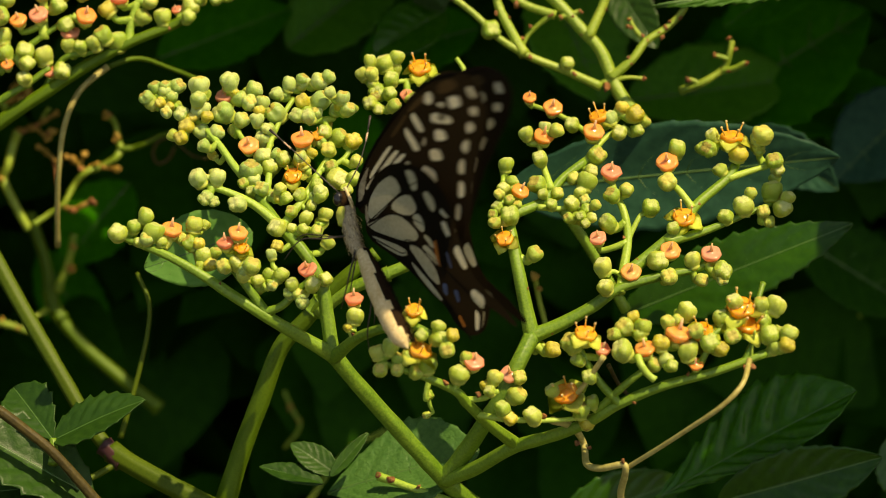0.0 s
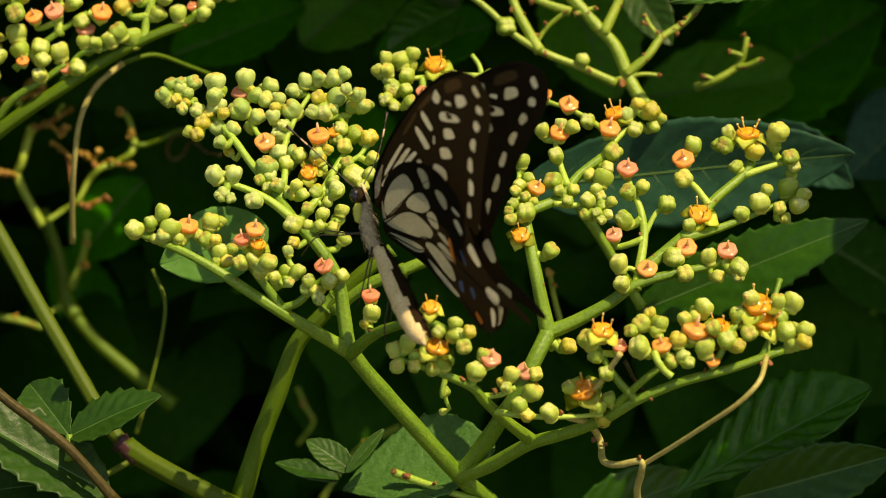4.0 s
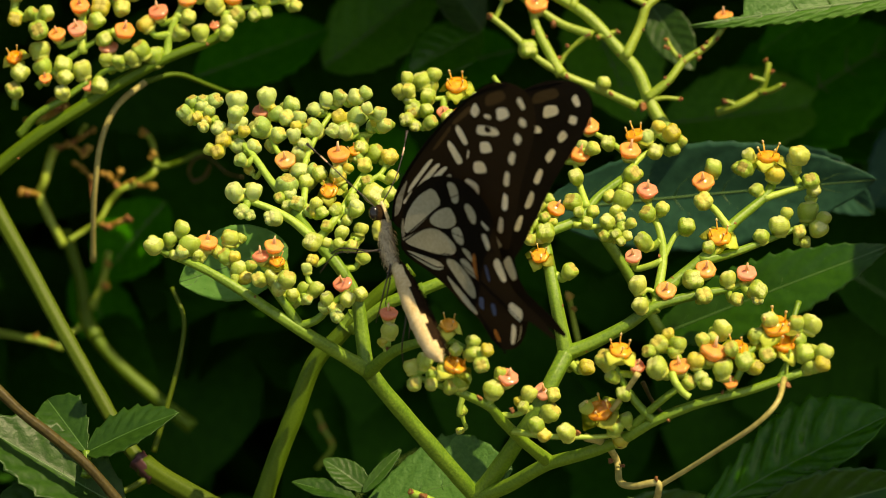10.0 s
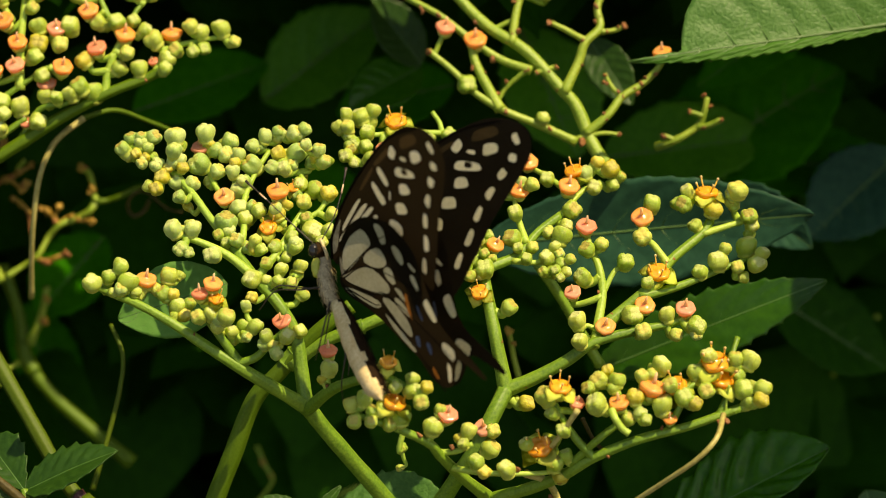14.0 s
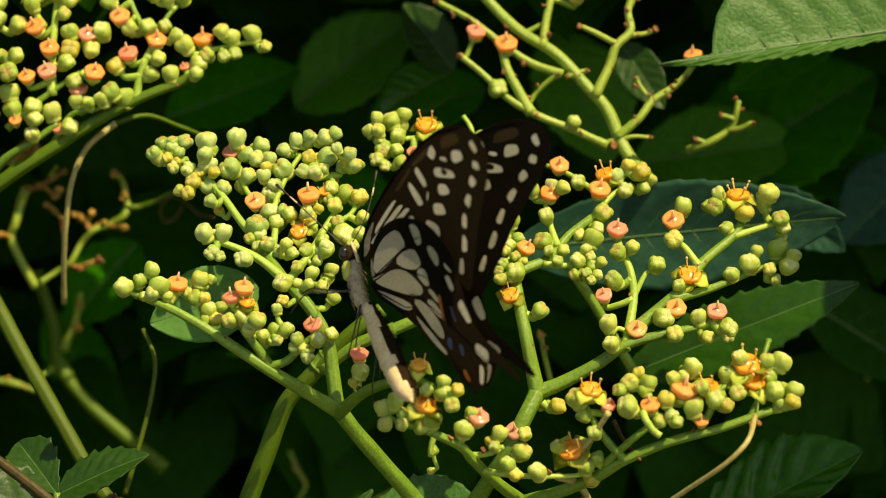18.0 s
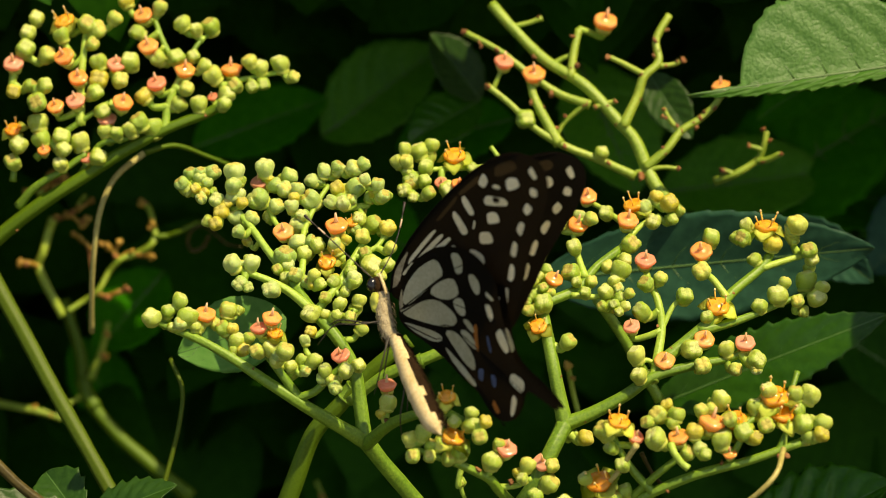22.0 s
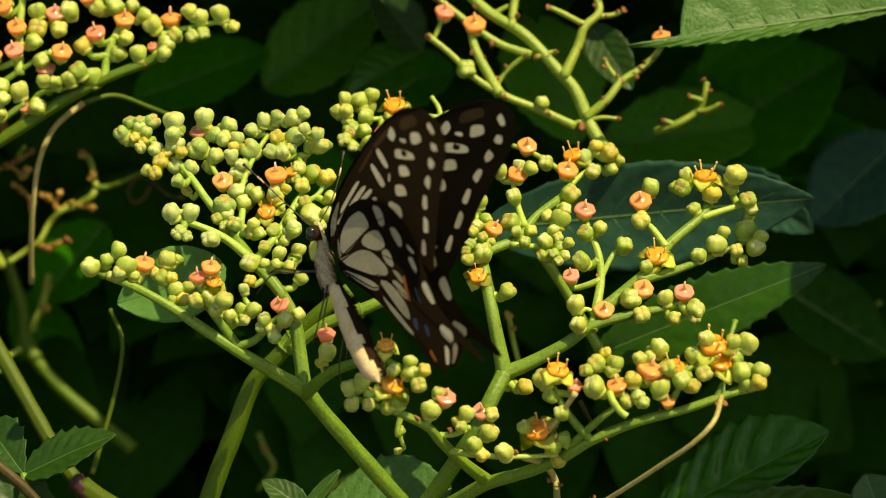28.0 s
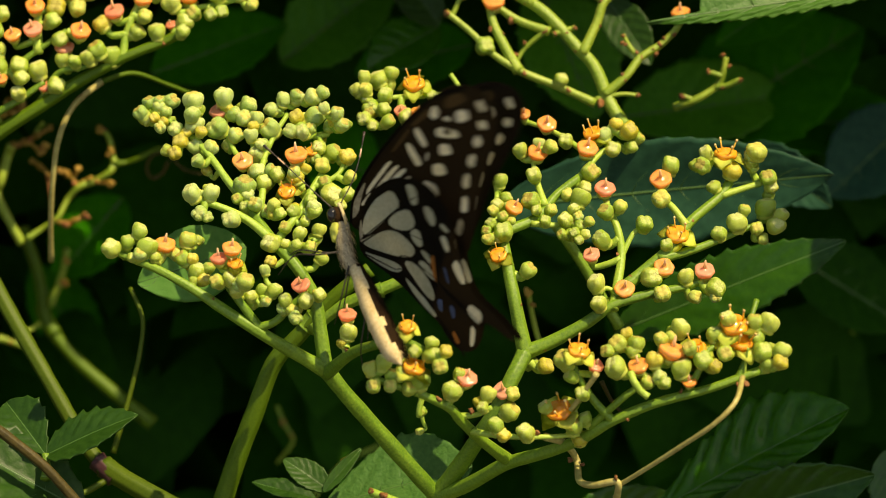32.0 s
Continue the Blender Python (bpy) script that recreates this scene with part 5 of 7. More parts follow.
stem(upper_head, [(-83.05, 36, 47.59), (-80.81, 38, 53), (-79.59, 40, 58.46)], 0.62, 0.42)
stem(upper_head, [(-51.94, 36, 47.38), (-49.57, 38, 53), (-46.64, 40, 56.37)], 0.52, 0.42)
stem(upper_head, [(-70.45, 35, 45.42), (-65.42, 36, 47.59), (-61.41, 37, 49.25)], 0.52, 0.42)
stem(upper_head, [(-83.05, 36, 27.89), (-82.35, 35, 33), (-81.83, 35, 36.62)], 0.62, 0.41)
bud(upper_head, -69.59, 36.14, 56.94, -69.87, 38, 57.17, 3.24)
bud(upper_head, -79.35, 38.64, 58.29, -79.59, 40, 58.46, 2.82)
flower(upper_head, -51.34, 35.18, 48.33, -51.61, 36.29, 48.18, 3.54, "o", 0, 0, 1)
bud(upper_head, -82.63, 33.69, 31.26, -82.58, 35.33, 31.3, 3.00)
bud(upper_head, -80.96, 35.88, 52.24, -81.18, 37.67, 52.1, 3.34)
bud(upper_head, -73.53, 32.88, 35.73, -74.04, 34, 35.96, 3.21)
flower(upper_head, -76.75, 32.47, 33.34, -77.27, 34, 33.06, 2.15, "o", 0, 0, 1)
bud(upper_head, -81.44, 32.77, 34.39, -82.09, 35, 34.81, 3.32)
bud(upper_head, -67.05, 34.34, 46.39, -67.1, 35.67, 46.86, 3.44)
bud(upper_head, -49.93, 36.56, 50.97, -50.25, 37.43, 51.39, 2.59)
bud(upper_head, -47.11, 39.47, 56.83, -46.64, 40, 56.37, 3.26)
bud(upper_head, -61.44, 35.64, 49.83, -61.41, 37, 49.25, 3.45)
bud(upper_head, -52.94, 35.66, 50.66, -53.86, 37.14, 50.59, 3.34)
bud(upper_head, -80.61, 36.88, 55.47, -80.2, 39, 55.73, 3.02)
flower(upper_head, -70.73, 33.45, 46.71, -70.4, 35.14, 46.32, 3.33, "o", 0, 0, 1)
bud(upper_head, -42.13, 36.36, 45.55, -42.04, 37.33, 46.17, 2.70)
bud(upper_head, -43.65, 36.01, 43.96, -44.58, 36.67, 44.02, 3.23)
flower(upper_head, -69.33, 34.4, 32.13, -68.64, 35, 31.71, 2.36, "p", 0, 0, 1)
bud(upper_head, -66.25, 33.13, 40.6, -66.69, 34, 41.19, 2.79)
flower(upper_head, -82.9, 35.17, 49.57, -82.3, 36.67, 49.39, 3.54, "p", 0, 0, 1)
bud(upper_head, -44, 34.28, 41.94, -45, 36, 41.58, 2.69)
flower(upper_head, -71.01, 32.58, 42.4, -70.4, 34.62, 42.67, 3.32, "p", 0, 0, 1)
bud(upper_head, -60.82, 32.6, 37.15, -60.47, 33, 36.26, 3.00)
bud(upper_head, -73.67, 32.49, 30.76, -73.4, 34, 29.83, 2.78)
bud(upper_head, -66.96, 33.75, 32.09, -68.15, 34.75, 32.4, 3.22)
flower(upper_head, -82.72, 34.2, 37.28, -81.83, 35, 36.62, 3.04, "p", 4, 4, 0)
flower(upper_head, -63.97, 35.23, 49.37, -63.82, 36.4, 48.25, 3.25, "p", 0, 0, 1)
bud(upper_head, -57.22, 35.05, 37.56, -56.75, 35, 36.33, 3.77)
flower(upper_head, -46.26, 36.13, 43.46, -44.99, 36.5, 43.23, 1.77, "p", 0, 0, 1)
bud(upper_head, -63.29, 31.83, 36.37, -62.86, 33.2, 35.24, 2.35)
bud(upper_head, -33.93, 37.71, 49.64, -33.43, 38, 48.32, 3.36)
bud(upper_head, -59.26, 32.45, 38.48, -58.3, 33, 37.49, 3.53)
bud(upper_head, -68.41, 35.19, 53.2, -70.02, 36.67, 53.54, 2.58)
bud(upper_head, -37.51, 37.01, 48.94, -36.9, 38, 47.62, 3.03)
bud(upper_head, -52.33, 34.83, 41.99, -54.24, 35, 41.67, 3.12)
bud(upper_head, -77.46, 33.6, 35.48, -75.98, 34, 34.22, 3.43)
bud(upper_head, -67.77, 36.47, 55.94, -69.91, 37.67, 56.26, 3.67)
bud(upper_head, -48.79, 35.6, 42.06, -48.11, 36, 40.12, 3.02)
flower(upper_head, -59.66, 39.56, 59.03, -57.62, 40, 58.46, 3.37, "o", 0, 0, 1)
bud(upper_head, -50.86, 33.73, 44.78, -53.02, 35.25, 45.18, 2.68)
bud(upper_head, -49.51, 37.46, 56.06, -48.4, 38.8, 54.35, 2.60)
bud(upper_head, -70.27, 33.82, 34.98, -69.27, 34, 32.93, 3.54)
bud(upper_head, -56.52, 39.53, 60.49, -57.62, 40, 58.46, 2.83)
bud(upper_head, -65.65, 33.98, 37.06, -64.77, 33.6, 34.86, 3.01)
bud(upper_head, -36.96, 36.59, 45.89, -37.77, 38, 47.45, 2.59)
bud(upper_head, -38.95, 35.64, 45.27, -39.49, 37.83, 47, 2.37)
bud(upper_head, -56.38, 36.64, 50.56, -53.86, 37.14, 50.59, 3.02)
flower(upper_head, -62.29, 32.01, 42.04, -65.14, 34, 42.22, 3.52, "o", 0, 0, 1)
bud(upper_head, -63.02, 33.61, 46.31, -64.62, 36.2, 47.92, 3.00)
flower(upper_head, -43, 37.88, 48.72, -42.04, 37.33, 46.17, 3.56, "o", 0, 0, 1)
bud(upper_head, -67.56, 32.9, 43.97, -70.42, 34.75, 43.58, 3.00)
bud(upper_head, -31.45, 36.56, 47.13, -33.43, 38, 48.32, 2.38)
bud(upper_head, -67.17, 35.16, 49.78, -66.26, 35.83, 47.23, 3.34)
bud(upper_head, -39.53, 36.37, 50.02, -37.27, 37.4, 48.41, 2.81)
flower(upper_head, -65.48, 34.19, 39.14, -65.3, 33.83, 36.18, 3.24, "p", 0, 0, 1)
bud(upper_head, -73.07, 31.94, 33.5, -75.33, 34, 34.8, 2.99)
flower(upper_head, -58.22, 36.46, 52.83, -55.29, 38, 53, 3.55, "o", 0, 0, 1)
bud(upper_head, -46.24, 35.94, 47.38, -43.74, 37, 45.62, 3.23)
bud(upper_head, -47.78, 35.86, 49.13, -51.27, 36.57, 48.98, 2.59)
flower(upper_head, -56.35, 33.87, 45.72, -53.38, 35, 44.38, 3.43, "p", 0, 0, 1)
flower(upper_head, -73.36, 33.76, 50.66, -70.14, 35.86, 50.83, 3.53, "o", 0, 0, 1)
bud(upper_head, -52.08, 37.16, 57.06, -49.07, 38, 55.38, 3.35)
bud(upper_head, -78.04, 33.95, 38.6, -76.87, 33.76, 34.98, 3.76)
bud(upper_head, -60.56, 38.48, 55.66, -56.46, 39, 55.73, 3.04)
flower(upper_head, -73.87, 36.98, 57.56, -69.87, 38, 57.17, 3.82, "o", 4, 4, 0)
bud(upper_head, -74.12, 35.27, 54.76, -72.08, 34.6, 50.73, 2.80)
bud(upper_head, -76.79, 35.74, 51.19, -81.56, 37.33, 51.19, 3.45)
bud(upper_head, -64.41, 36.19, 57.98, -68.63, 36.95, 56.07, 2.80)
flower(upper_head, -74.83, 33.29, 41.44, -70.36, 34.38, 40.84, 2.94, "o", 0, 0, 1)
bud(upper_head, -62.88, 40.23, 61.63, -58.85, 39.74, 58.8, 3.05)
bud(upper_head, -58.67, 34.26, 43.49, -54.24, 35, 41.67, 3.54)
bud(upper_head, -82.55, 33.21, 44.21, -83.05, 36, 47.59, 2.79)
bud(upper_head, -79.52, 33.6, 45.28, -82.75, 34.33, 45.56, 2.57)
bud(upper_head, -76.65, 31.86, 45.11, -80.81, 33.89, 45.39, 2.78)
bud(upper_head, -77.64, 29.82, 41.84, -78.31, 32.67, 45.22, 3.51)
scar(upper_head, -63.45, 34.5, 32.35, 1.15)
scar(upper_head, -47.54, 35.5, 39.98, 1.32)
scar(upper_head, -82.4, 36.77, 19.07, 1.16)

bare_head = thing("flower_head", (37.1, 45, 24.95), "spent flower head, bare green twigs with brown scars", "flower head", "flower heads")
stem(bare_head, [(39.64, 40, 21.86), (35.23, 44, 28.37), (32.2, 46, 35.91), (29.09, 47, 39.7), (22.77, 48, 46.7), (15.38, 50, 51.71), (9.01, 52, 58.36), (5.28, 54, 62.91)], 1.26, 0.93, M_TWIG)
stem(bare_head, [(33.65, 44, 30.7), (37.87, 44, 34.28), (40.59, 45, 37.74), (44.6, 46, 40.36), (47.35, 46, 43.11), (48.62, 46, 45.44)], 0.82, 0.55, M_TWIG)
stem(bare_head, [(29.77, 46, 38.56), (32.59, 47, 44.48), (33.86, 47, 48.19), (36.7, 48, 51.17), (36.35, 49, 55.54), (38.89, 50, 60.25)], 0.91, 0.64, M_TWIG)
stem(bare_head, [(34.08, 47, 48.51), (30.21, 48, 50.74), (27.55, 48, 52.02)], 0.64, 0.46, M_TWIG)
stem(bare_head, [(36.91, 48, 50.32), (39.79, 48, 50.74), (41.38, 48, 51.59)], 0.55, 0.37, M_TWIG)
stem(bare_head, [(23.78, 47, 42.89), (17.98, 48, 45.11), (12.69, 49, 48.72), (6.3, 50, 53.74), (-0.11, 52, 57.4)], 0.82, 0.55, M_TWIG)
stem(bare_head, [(32.07, 44, 29.22), (25.26, 45, 32.45), (18.92, 45, 34.99), (13.14, 46, 38.56), (8.92, 47, 42.89), (4.36, 48, 46.7)], 0.82, 0.55, M_TWIG)
stem(bare_head, [(5.43, 48, 45.85), (7.34, 48, 50.42)], 0.46, 0.46, M_TWIG)
stem(bare_head, [(17.86, 45, 35.31), (15.78, 46, 39.09), (13.16, 47, 44.48), (12.45, 48, 48.83)], 1.00, 0.73, M_TWIG)
stem(bare_head, [(20.11, 48, 47.98), (20.79, 49, 53.2), (21.79, 50, 57.58)], 0.82, 0.64, M_TWIG)
stem(bare_head, [(40.59, 45, 37.42), (38.48, 45, 40.06), (37.42, 45, 42.18)], 0.55, 0.36, M_TWIG)
stem(bare_head, [(22.72, 47, 42.89), (19.04, 48, 39.79), (17.45, 48, 37.13)], 0.55, 0.37, M_TWIG)
stem(bare_head, [(15.92, 50, 50.64), (19.12, 50, 52.24), (21.26, 50, 53.31)], 0.55, 0.37, M_TWIG)
stem(bare_head, [(32.07, 44, 29.96), (36.81, 44, 30.91), (39.98, 44, 30.7)], 0.45, 0.36, M_TWIG)
stem(bare_head, [(24.31, 47, 42.36), (26.96, 47, 43.21), (28.56, 47, 43.63)], 0.55, 0.46, M_TWIG)
stem(bare_head, [(9.01, 52, 58.36), (11.69, 52, 58.9), (14.91, 52, 59.97)], 0.55, 0.46, M_TWIG)
bud(bare_head, 11.54, 45.8, 40.13, 11.33, 46.43, 40.41, 3.52)
flower(bare_head, 13.16, 47.02, 48.73, 12.69, 49, 48.72, 4.03, "o", 0, 0, 1)
flower(bare_head, 7.55, 47.73, 51.14, 7.34, 48, 50.42, 3.43, "p", 0, 0, 1)
flower(bare_head, 48.24, 45.41, 46.23, 48.62, 46, 45.44, 3.22, "o", 0, 0, 1)
bud(bare_head, 25.73, 43.85, 33.64, 25.26, 45, 32.45, 2.63)
flower(bare_head, 26.77, 49.17, 58.97, 21.79, 50, 57.58, 4.26, "o", 0, 0, 1)
scar(bare_head, 33.09, 43.5, 29.19, 2.18)
scar(bare_head, 39.93, 43.5, 30.66, 1.51)
scar(bare_head, 28.74, 46.5, 39.45, 1.69)
scar(bare_head, 22.81, 46.64, 43.17, 2.03)
scar(bare_head, 28.53, 46.5, 43.58, 1.52)
scar(bare_head, 27.1, 47.5, 51.97, 1.69)
scar(bare_head, 33.31, 46.7, 48.69, 1.52)
scar(bare_head, 36.1, 48.5, 55.27, 1.70)
scar(bare_head, 41.34, 47.5, 51.43, 1.86)
scar(bare_head, 37.09, 44.5, 40.59, 1.18)
scar(bare_head, 43.51, 45.1, 38.5, 1.52)
scar(bare_head, 46.98, 45.5, 42.22, 1.35)
scar(bare_head, 44.34, 45.5, 40.32, 1.52)
scar(bare_head, 4.36, 47.5, 46.44, 1.86)
scar(bare_head, 12.65, 46.33, 43.36, 1.53)
scar(bare_head, -0.11, 51.5, 57.33, 1.88)
scar(bare_head, 6.3, 49.5, 53.68, 1.87)
scar(bare_head, 13.38, 49.9, 52.34, 1.70)
scar(bare_head, 16.39, 47.64, 45.08, 2.21)
scar(bare_head, 21.38, 48, 50.46, 1.87)
scar(bare_head, 20.52, 49.1, 56.21, 1.53)
scar(bare_head, 18.9, 44.5, 34.74, 1.69)
scar(bare_head, 27.12, 44.25, 31.77, 1.85)
scar(bare_head, 37.38, 44.5, 41.92, 1.18)
scar(bare_head, 38.41, 49, 57.35, 1.36)
scar(bare_head, 12.07, 45.79, 39.6, 1.18)
scar(bare_head, 17.43, 47.5, 38.68, 1.19)
scar(bare_head, 12.9, 47.1, 46.75, 1.08)
scar(bare_head, 38.02, 47.5, 50.34, 1.20)
scar(bare_head, 19.05, 47.3, 40.89, 1.30)
scar(bare_head, 37.43, 43.5, 33.5, 1.34)
scar(bare_head, 18.71, 44.5, 35.27, 0.93)
scar(bare_head, 20.03, 47.83, 49.88, 1.16)
scar(bare_head, 40.2, 47.5, 51.24, 1.03)
scar(bare_head, 15.04, 46, 42.49, 0.78)
scar(bare_head, 14.13, 51.5, 60.33, 0.91)
scar(bare_head, 36.62, 47.9, 53.28, 0.92)
scar(bare_head, 37.12, 43.5, 34.63, 1.05)
scar(bare_head, 7.33, 47.5, 50.2, 1.26)
scar(bare_head, 42.97, 45.1, 39.49, 0.99)
scar(bare_head, 3.03, 50.5, 55.17, 1.36)
scar(bare_head, 33.39, 46.5, 47.31, 1.08)
scar(bare_head, 26.83, 46.5, 42.71, 1.29)
scar(bare_head, 24.69, 46.5, 42.41, 1.41)
scar(bare_head, 33.26, 46.5, 43.92, 0.89)
scar(bare_head, 23.24, 47.5, 46.65, 0.93)
scar(bare_head, 37.79, 44.5, 40.25, 1.13)
scar(bare_head, 3.31, 50.25, 54.32, 1.37)
scar(bare_head, 12.21, 45.79, 40.13, 0.84)
scar(bare_head, 18.81, 48.7, 49.64, 1.10)
scar(bare_head, 25.94, 46.95, 42.52, 1.07)
scar(bare_head, 39.9, 44.5, 38.79, 1.18)
scar(bare_head, 35.82, 47.7, 52.28, 1.35)
scar(bare_head, 17.09, 49.1, 50.74, 1.31)
scar(bare_head, 7.03, 47, 44.71, 0.78)
scar(bare_head, 16.6, 44.9, 36.84, 1.14)
scar(bare_head, 9.88, 51.3, 57.61, 0.91)
scar(bare_head, 15.85, 49.3, 51.32, 1.16)
scar(bare_head, 12.34, 48.5, 48.47, 0.94)
scar(bare_head, 28.28, 46.59, 39.78, 0.83)
scar(bare_head, 45.08, 45.5, 41.51, 1.14)
scar(bare_head, 40.83, 44.5, 37.81, 1.02)
scar(bare_head, 19.22, 48.3, 48.33, 0.87)
scar(bare_head, 12.33, 45.64, 39.31, 0.81)

spent_twig = thing("spent_twig", (49.74, 60, 31.74), "short forked twig with brown scars", "twig", "")
stem(spent_twig, [(48.63, 62, 29.46), (52.25, 60, 30.65), (56.61, 60, 33.49), (57.8, 59, 36.36), (58.24, 59, 38.86)], 0.77, 0.54, M_TWIG)
stem(spent_twig, [(56.39, 60, 33.27), (58.46, 59, 33.42), (60.72, 58, 34.44)], 0.65, 0.54, M_TWIG)
stem(spent_twig, [(57.37, 59, 35.27), (55.95, 59, 35.81), (54.86, 59, 36.03)], 0.54, 0.44, M_TWIG)
stem(spent_twig, [(52.25, 60, 30.43), (51.16, 60, 31.09), (50.07, 60, 31.52)], 0.55, 0.44, M_TWIG)
scar(spent_twig, 57.52, 58.5, 39.36, 1.56)
scar(spent_twig, 58.85, 58.5, 37.16, 1.39)
scar(spent_twig, 60.88, 57.5, 34.4, 1.38)
scar(spent_twig, 54.91, 58.5, 36.1, 1.39)
scar(spent_twig, 49.8, 59.5, 31.38, 1.91)
scar(spent_twig, 57.58, 59, 33.09, 1.39)

s1 = thing("vine_stalk", (-39.28, 24, -47.87), "thick green vine stalk rising behind the flower head", "stalk", "stalks of the vine")
stem(s1, [(-38.23, 24, -49.95), (-34.19, 21, -37.59), (-30.18, 18, -27.38), (-26.33, 15, -17.90), (-22.07, 13, -13.2), (-17.06, 11, -7.75), (-13.11, 10, -4.3), (-9.2, 10, -1.37)], 1.80, 1.17, M_STALK_DIM, name="stalk")
stem(s1, [(-20.67, 12.6, -11.52), (-19.77, 12.3, -10.52), (-18.87, 12, -9.53)], 1.67, 1.57, M_STALK, name="node", label="swollen green node")

s2 = thing("vine_stalk", (-19.56, 12, -11.7), "green side stalk behind the butterfly", "stalk", "stalks of the vine")
stem(s2, [(-19.56, 12, -11.7), (-14.09, 10, -7.73), (-8.2, 9, -5.27), (-2.34, 9, -2.83)], 1.18, 0.98, M_STALK, name="stalk")
stem(s2, [(-9.18, 9, -5.66), (-8.2, 9, -5.27), (-7.03, 9, -4.88)], 1.27, 1.27, M_STALK, name="node")

s3 = thing("vine_stalk", (-88.27, 40, 11.61), "thick pale green vine stalk with a purple node", "stalk", "stalks of the vine")
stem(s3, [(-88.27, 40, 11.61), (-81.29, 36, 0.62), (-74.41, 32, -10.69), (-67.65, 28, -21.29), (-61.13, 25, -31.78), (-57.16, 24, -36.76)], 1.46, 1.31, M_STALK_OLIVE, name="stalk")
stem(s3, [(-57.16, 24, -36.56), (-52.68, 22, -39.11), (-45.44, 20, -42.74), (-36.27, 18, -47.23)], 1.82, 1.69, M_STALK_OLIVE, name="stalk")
stem(s3, [(-58.47, 24, -35.45), (-56.89, 23.5, -36.82), (-55.01, 23, -38.39)], 1.72, 1.71, M_NODE, name="node", label="purple swollen node")
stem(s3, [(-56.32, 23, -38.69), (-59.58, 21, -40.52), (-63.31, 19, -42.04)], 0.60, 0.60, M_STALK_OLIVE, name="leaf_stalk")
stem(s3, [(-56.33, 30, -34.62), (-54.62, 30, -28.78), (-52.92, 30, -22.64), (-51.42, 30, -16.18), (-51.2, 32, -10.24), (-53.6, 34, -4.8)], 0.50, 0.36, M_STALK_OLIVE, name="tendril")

s4 = thing("vine_stalk", (-88.32, 125, 7.55), "dark green stalk in the shade behind", "stalk", "stalks of the vine")
stem(s4, [(-88.32, 125, 7.55), (-84.61, 125, -3.59), (-83.13, 125, -12.86), (-77.19, 125, -20.91), (-69.77, 125, -27.71), (-59.87, 125, -35.75)], 1.24, 1.48, M_STALK_DIM, name="stalk")
stem(s4, [(-83.79, 124.5, -9.76), (-83.05, 124.5, -12.85), (-81.07, 124.5, -15.94)], 1.61, 1.61, M_STALK_DIM, name="node")
stem(s4, [(-83.13, 125, -12.86), (-85.38, 122, -14.64), (-87.52, 120, -15.32)], 0.62, 0.49, M_TWIG, name="stub")

s5 = thing("spent_twig", (-86.3, 100, 24.1), "spent flower stalk behind, with orange-brown stubs", "twig", "")
stem(s5, [(-86.3, 100, 24.1), (-87.4, 101, 21.6), (-88.4, 100, 17.0), (-89.5, 101, 14.1), (-87.0, 100, 8.8), (-84.3, 101, 3.6)], 0.95, 0.85, M_TWIG, name="stalk")
stem(s5, [(-89.4, 100, 14.1), (-91.3, 101, 14.7), (-93.4, 100, 14.9)], 0.62, 0.70, M_STUB)
stem(s5, [(-86.3, 100, 23.9), (-84.2, 101, 24.7), (-81.3, 100, 26.0), (-78.0, 101, 28.2)], 0.60, 0.40, M_STUB)
stem(s5, [(-81.3, 100, 26.0), (-81.0, 101, 27.5), (-79.7, 100, 28.9)], 0.40, 0.45, M_TWIG)
stem(s5, [(-82.9, 100, 25.1), (-81.5, 101, 23.8), (-80.2, 100, 22.7), (-79.1, 101, 24.2)], 0.45, 0.40, M_STUB)
stem(s5, [(-82.3, 100, 21.1), (-80.5, 101, 19.9), (-79.0, 100, 18.5), (-77.5, 101, 16.9)], 0.55, 0.40, M_STUB)
stem(s5, [(-79.0, 100, 18.5), (-78.6, 101, 15.9), (-78.0, 100, 11.7)], 0.42, 0.36, M_SCAR)
stem(s5, [(-92.7, 100, 29.8), (-90.5, 101, 30.1), (-87.5, 100, 30.8)], 0.60, 0.70, M_STUB)
stem(s5, [(-89.4, 100, 30.0), (-88.9, 101, 28.7), (-88.5, 100, 27.2)], 0.85, 0.70, M_TWIG)
scar(s5, -85.5, 99.5, 24.6, 2.2, M_STUB)
scar(s5, -83.4, 99.5, 24.9, 2.6, M_STUB)
scar(s5, -81.0, 99.5, 26.2, 2.2, M_STUB)
scar(s5, -78.2, 99.5, 27.9, 2.0, M_STUB)
scar(s5, -80.1, 99.5, 22.9, 2.8, M_STUB)
scar(s5, -79.1, 99.5, 24.1, 2.4, M_STUB)
scar(s5, -82.0, 99.5, 21.0, 1.8, M_STUB)
scar(s5, -80.3, 99.5, 19.7, 2.2, M_STUB)
scar(s5, -93.1, 99.5, 14.9, 2.8, M_STUB)
scar(s5, -84.8, 99.5, 24.1, 1.7)
scar(s5, -82.2, 99.5, 25.5, 1.7)
scar(s5, -79.8, 99.5, 23.6, 1.8)
scar(s5, -91.9, 99.5, 14.4, 2.0)
stem(s5, [(-83.9, 100, 32.4), (-84.5, 101, 31.4), (-85.6, 100, 30.9), (-87.1, 101, 31.4), (-87.4, 100, 32.4), (-87.1, 101, 33.6), (-85.7, 100, 34.0), (-84.5, 101, 33.6), (-83.9, 100, 32.4)], 0.75, 0.75, M_STUB, name="dried_flower", label="dried ochre flower ring")
scar(s5, -85.5, 99.5, 32.4, 2.6)

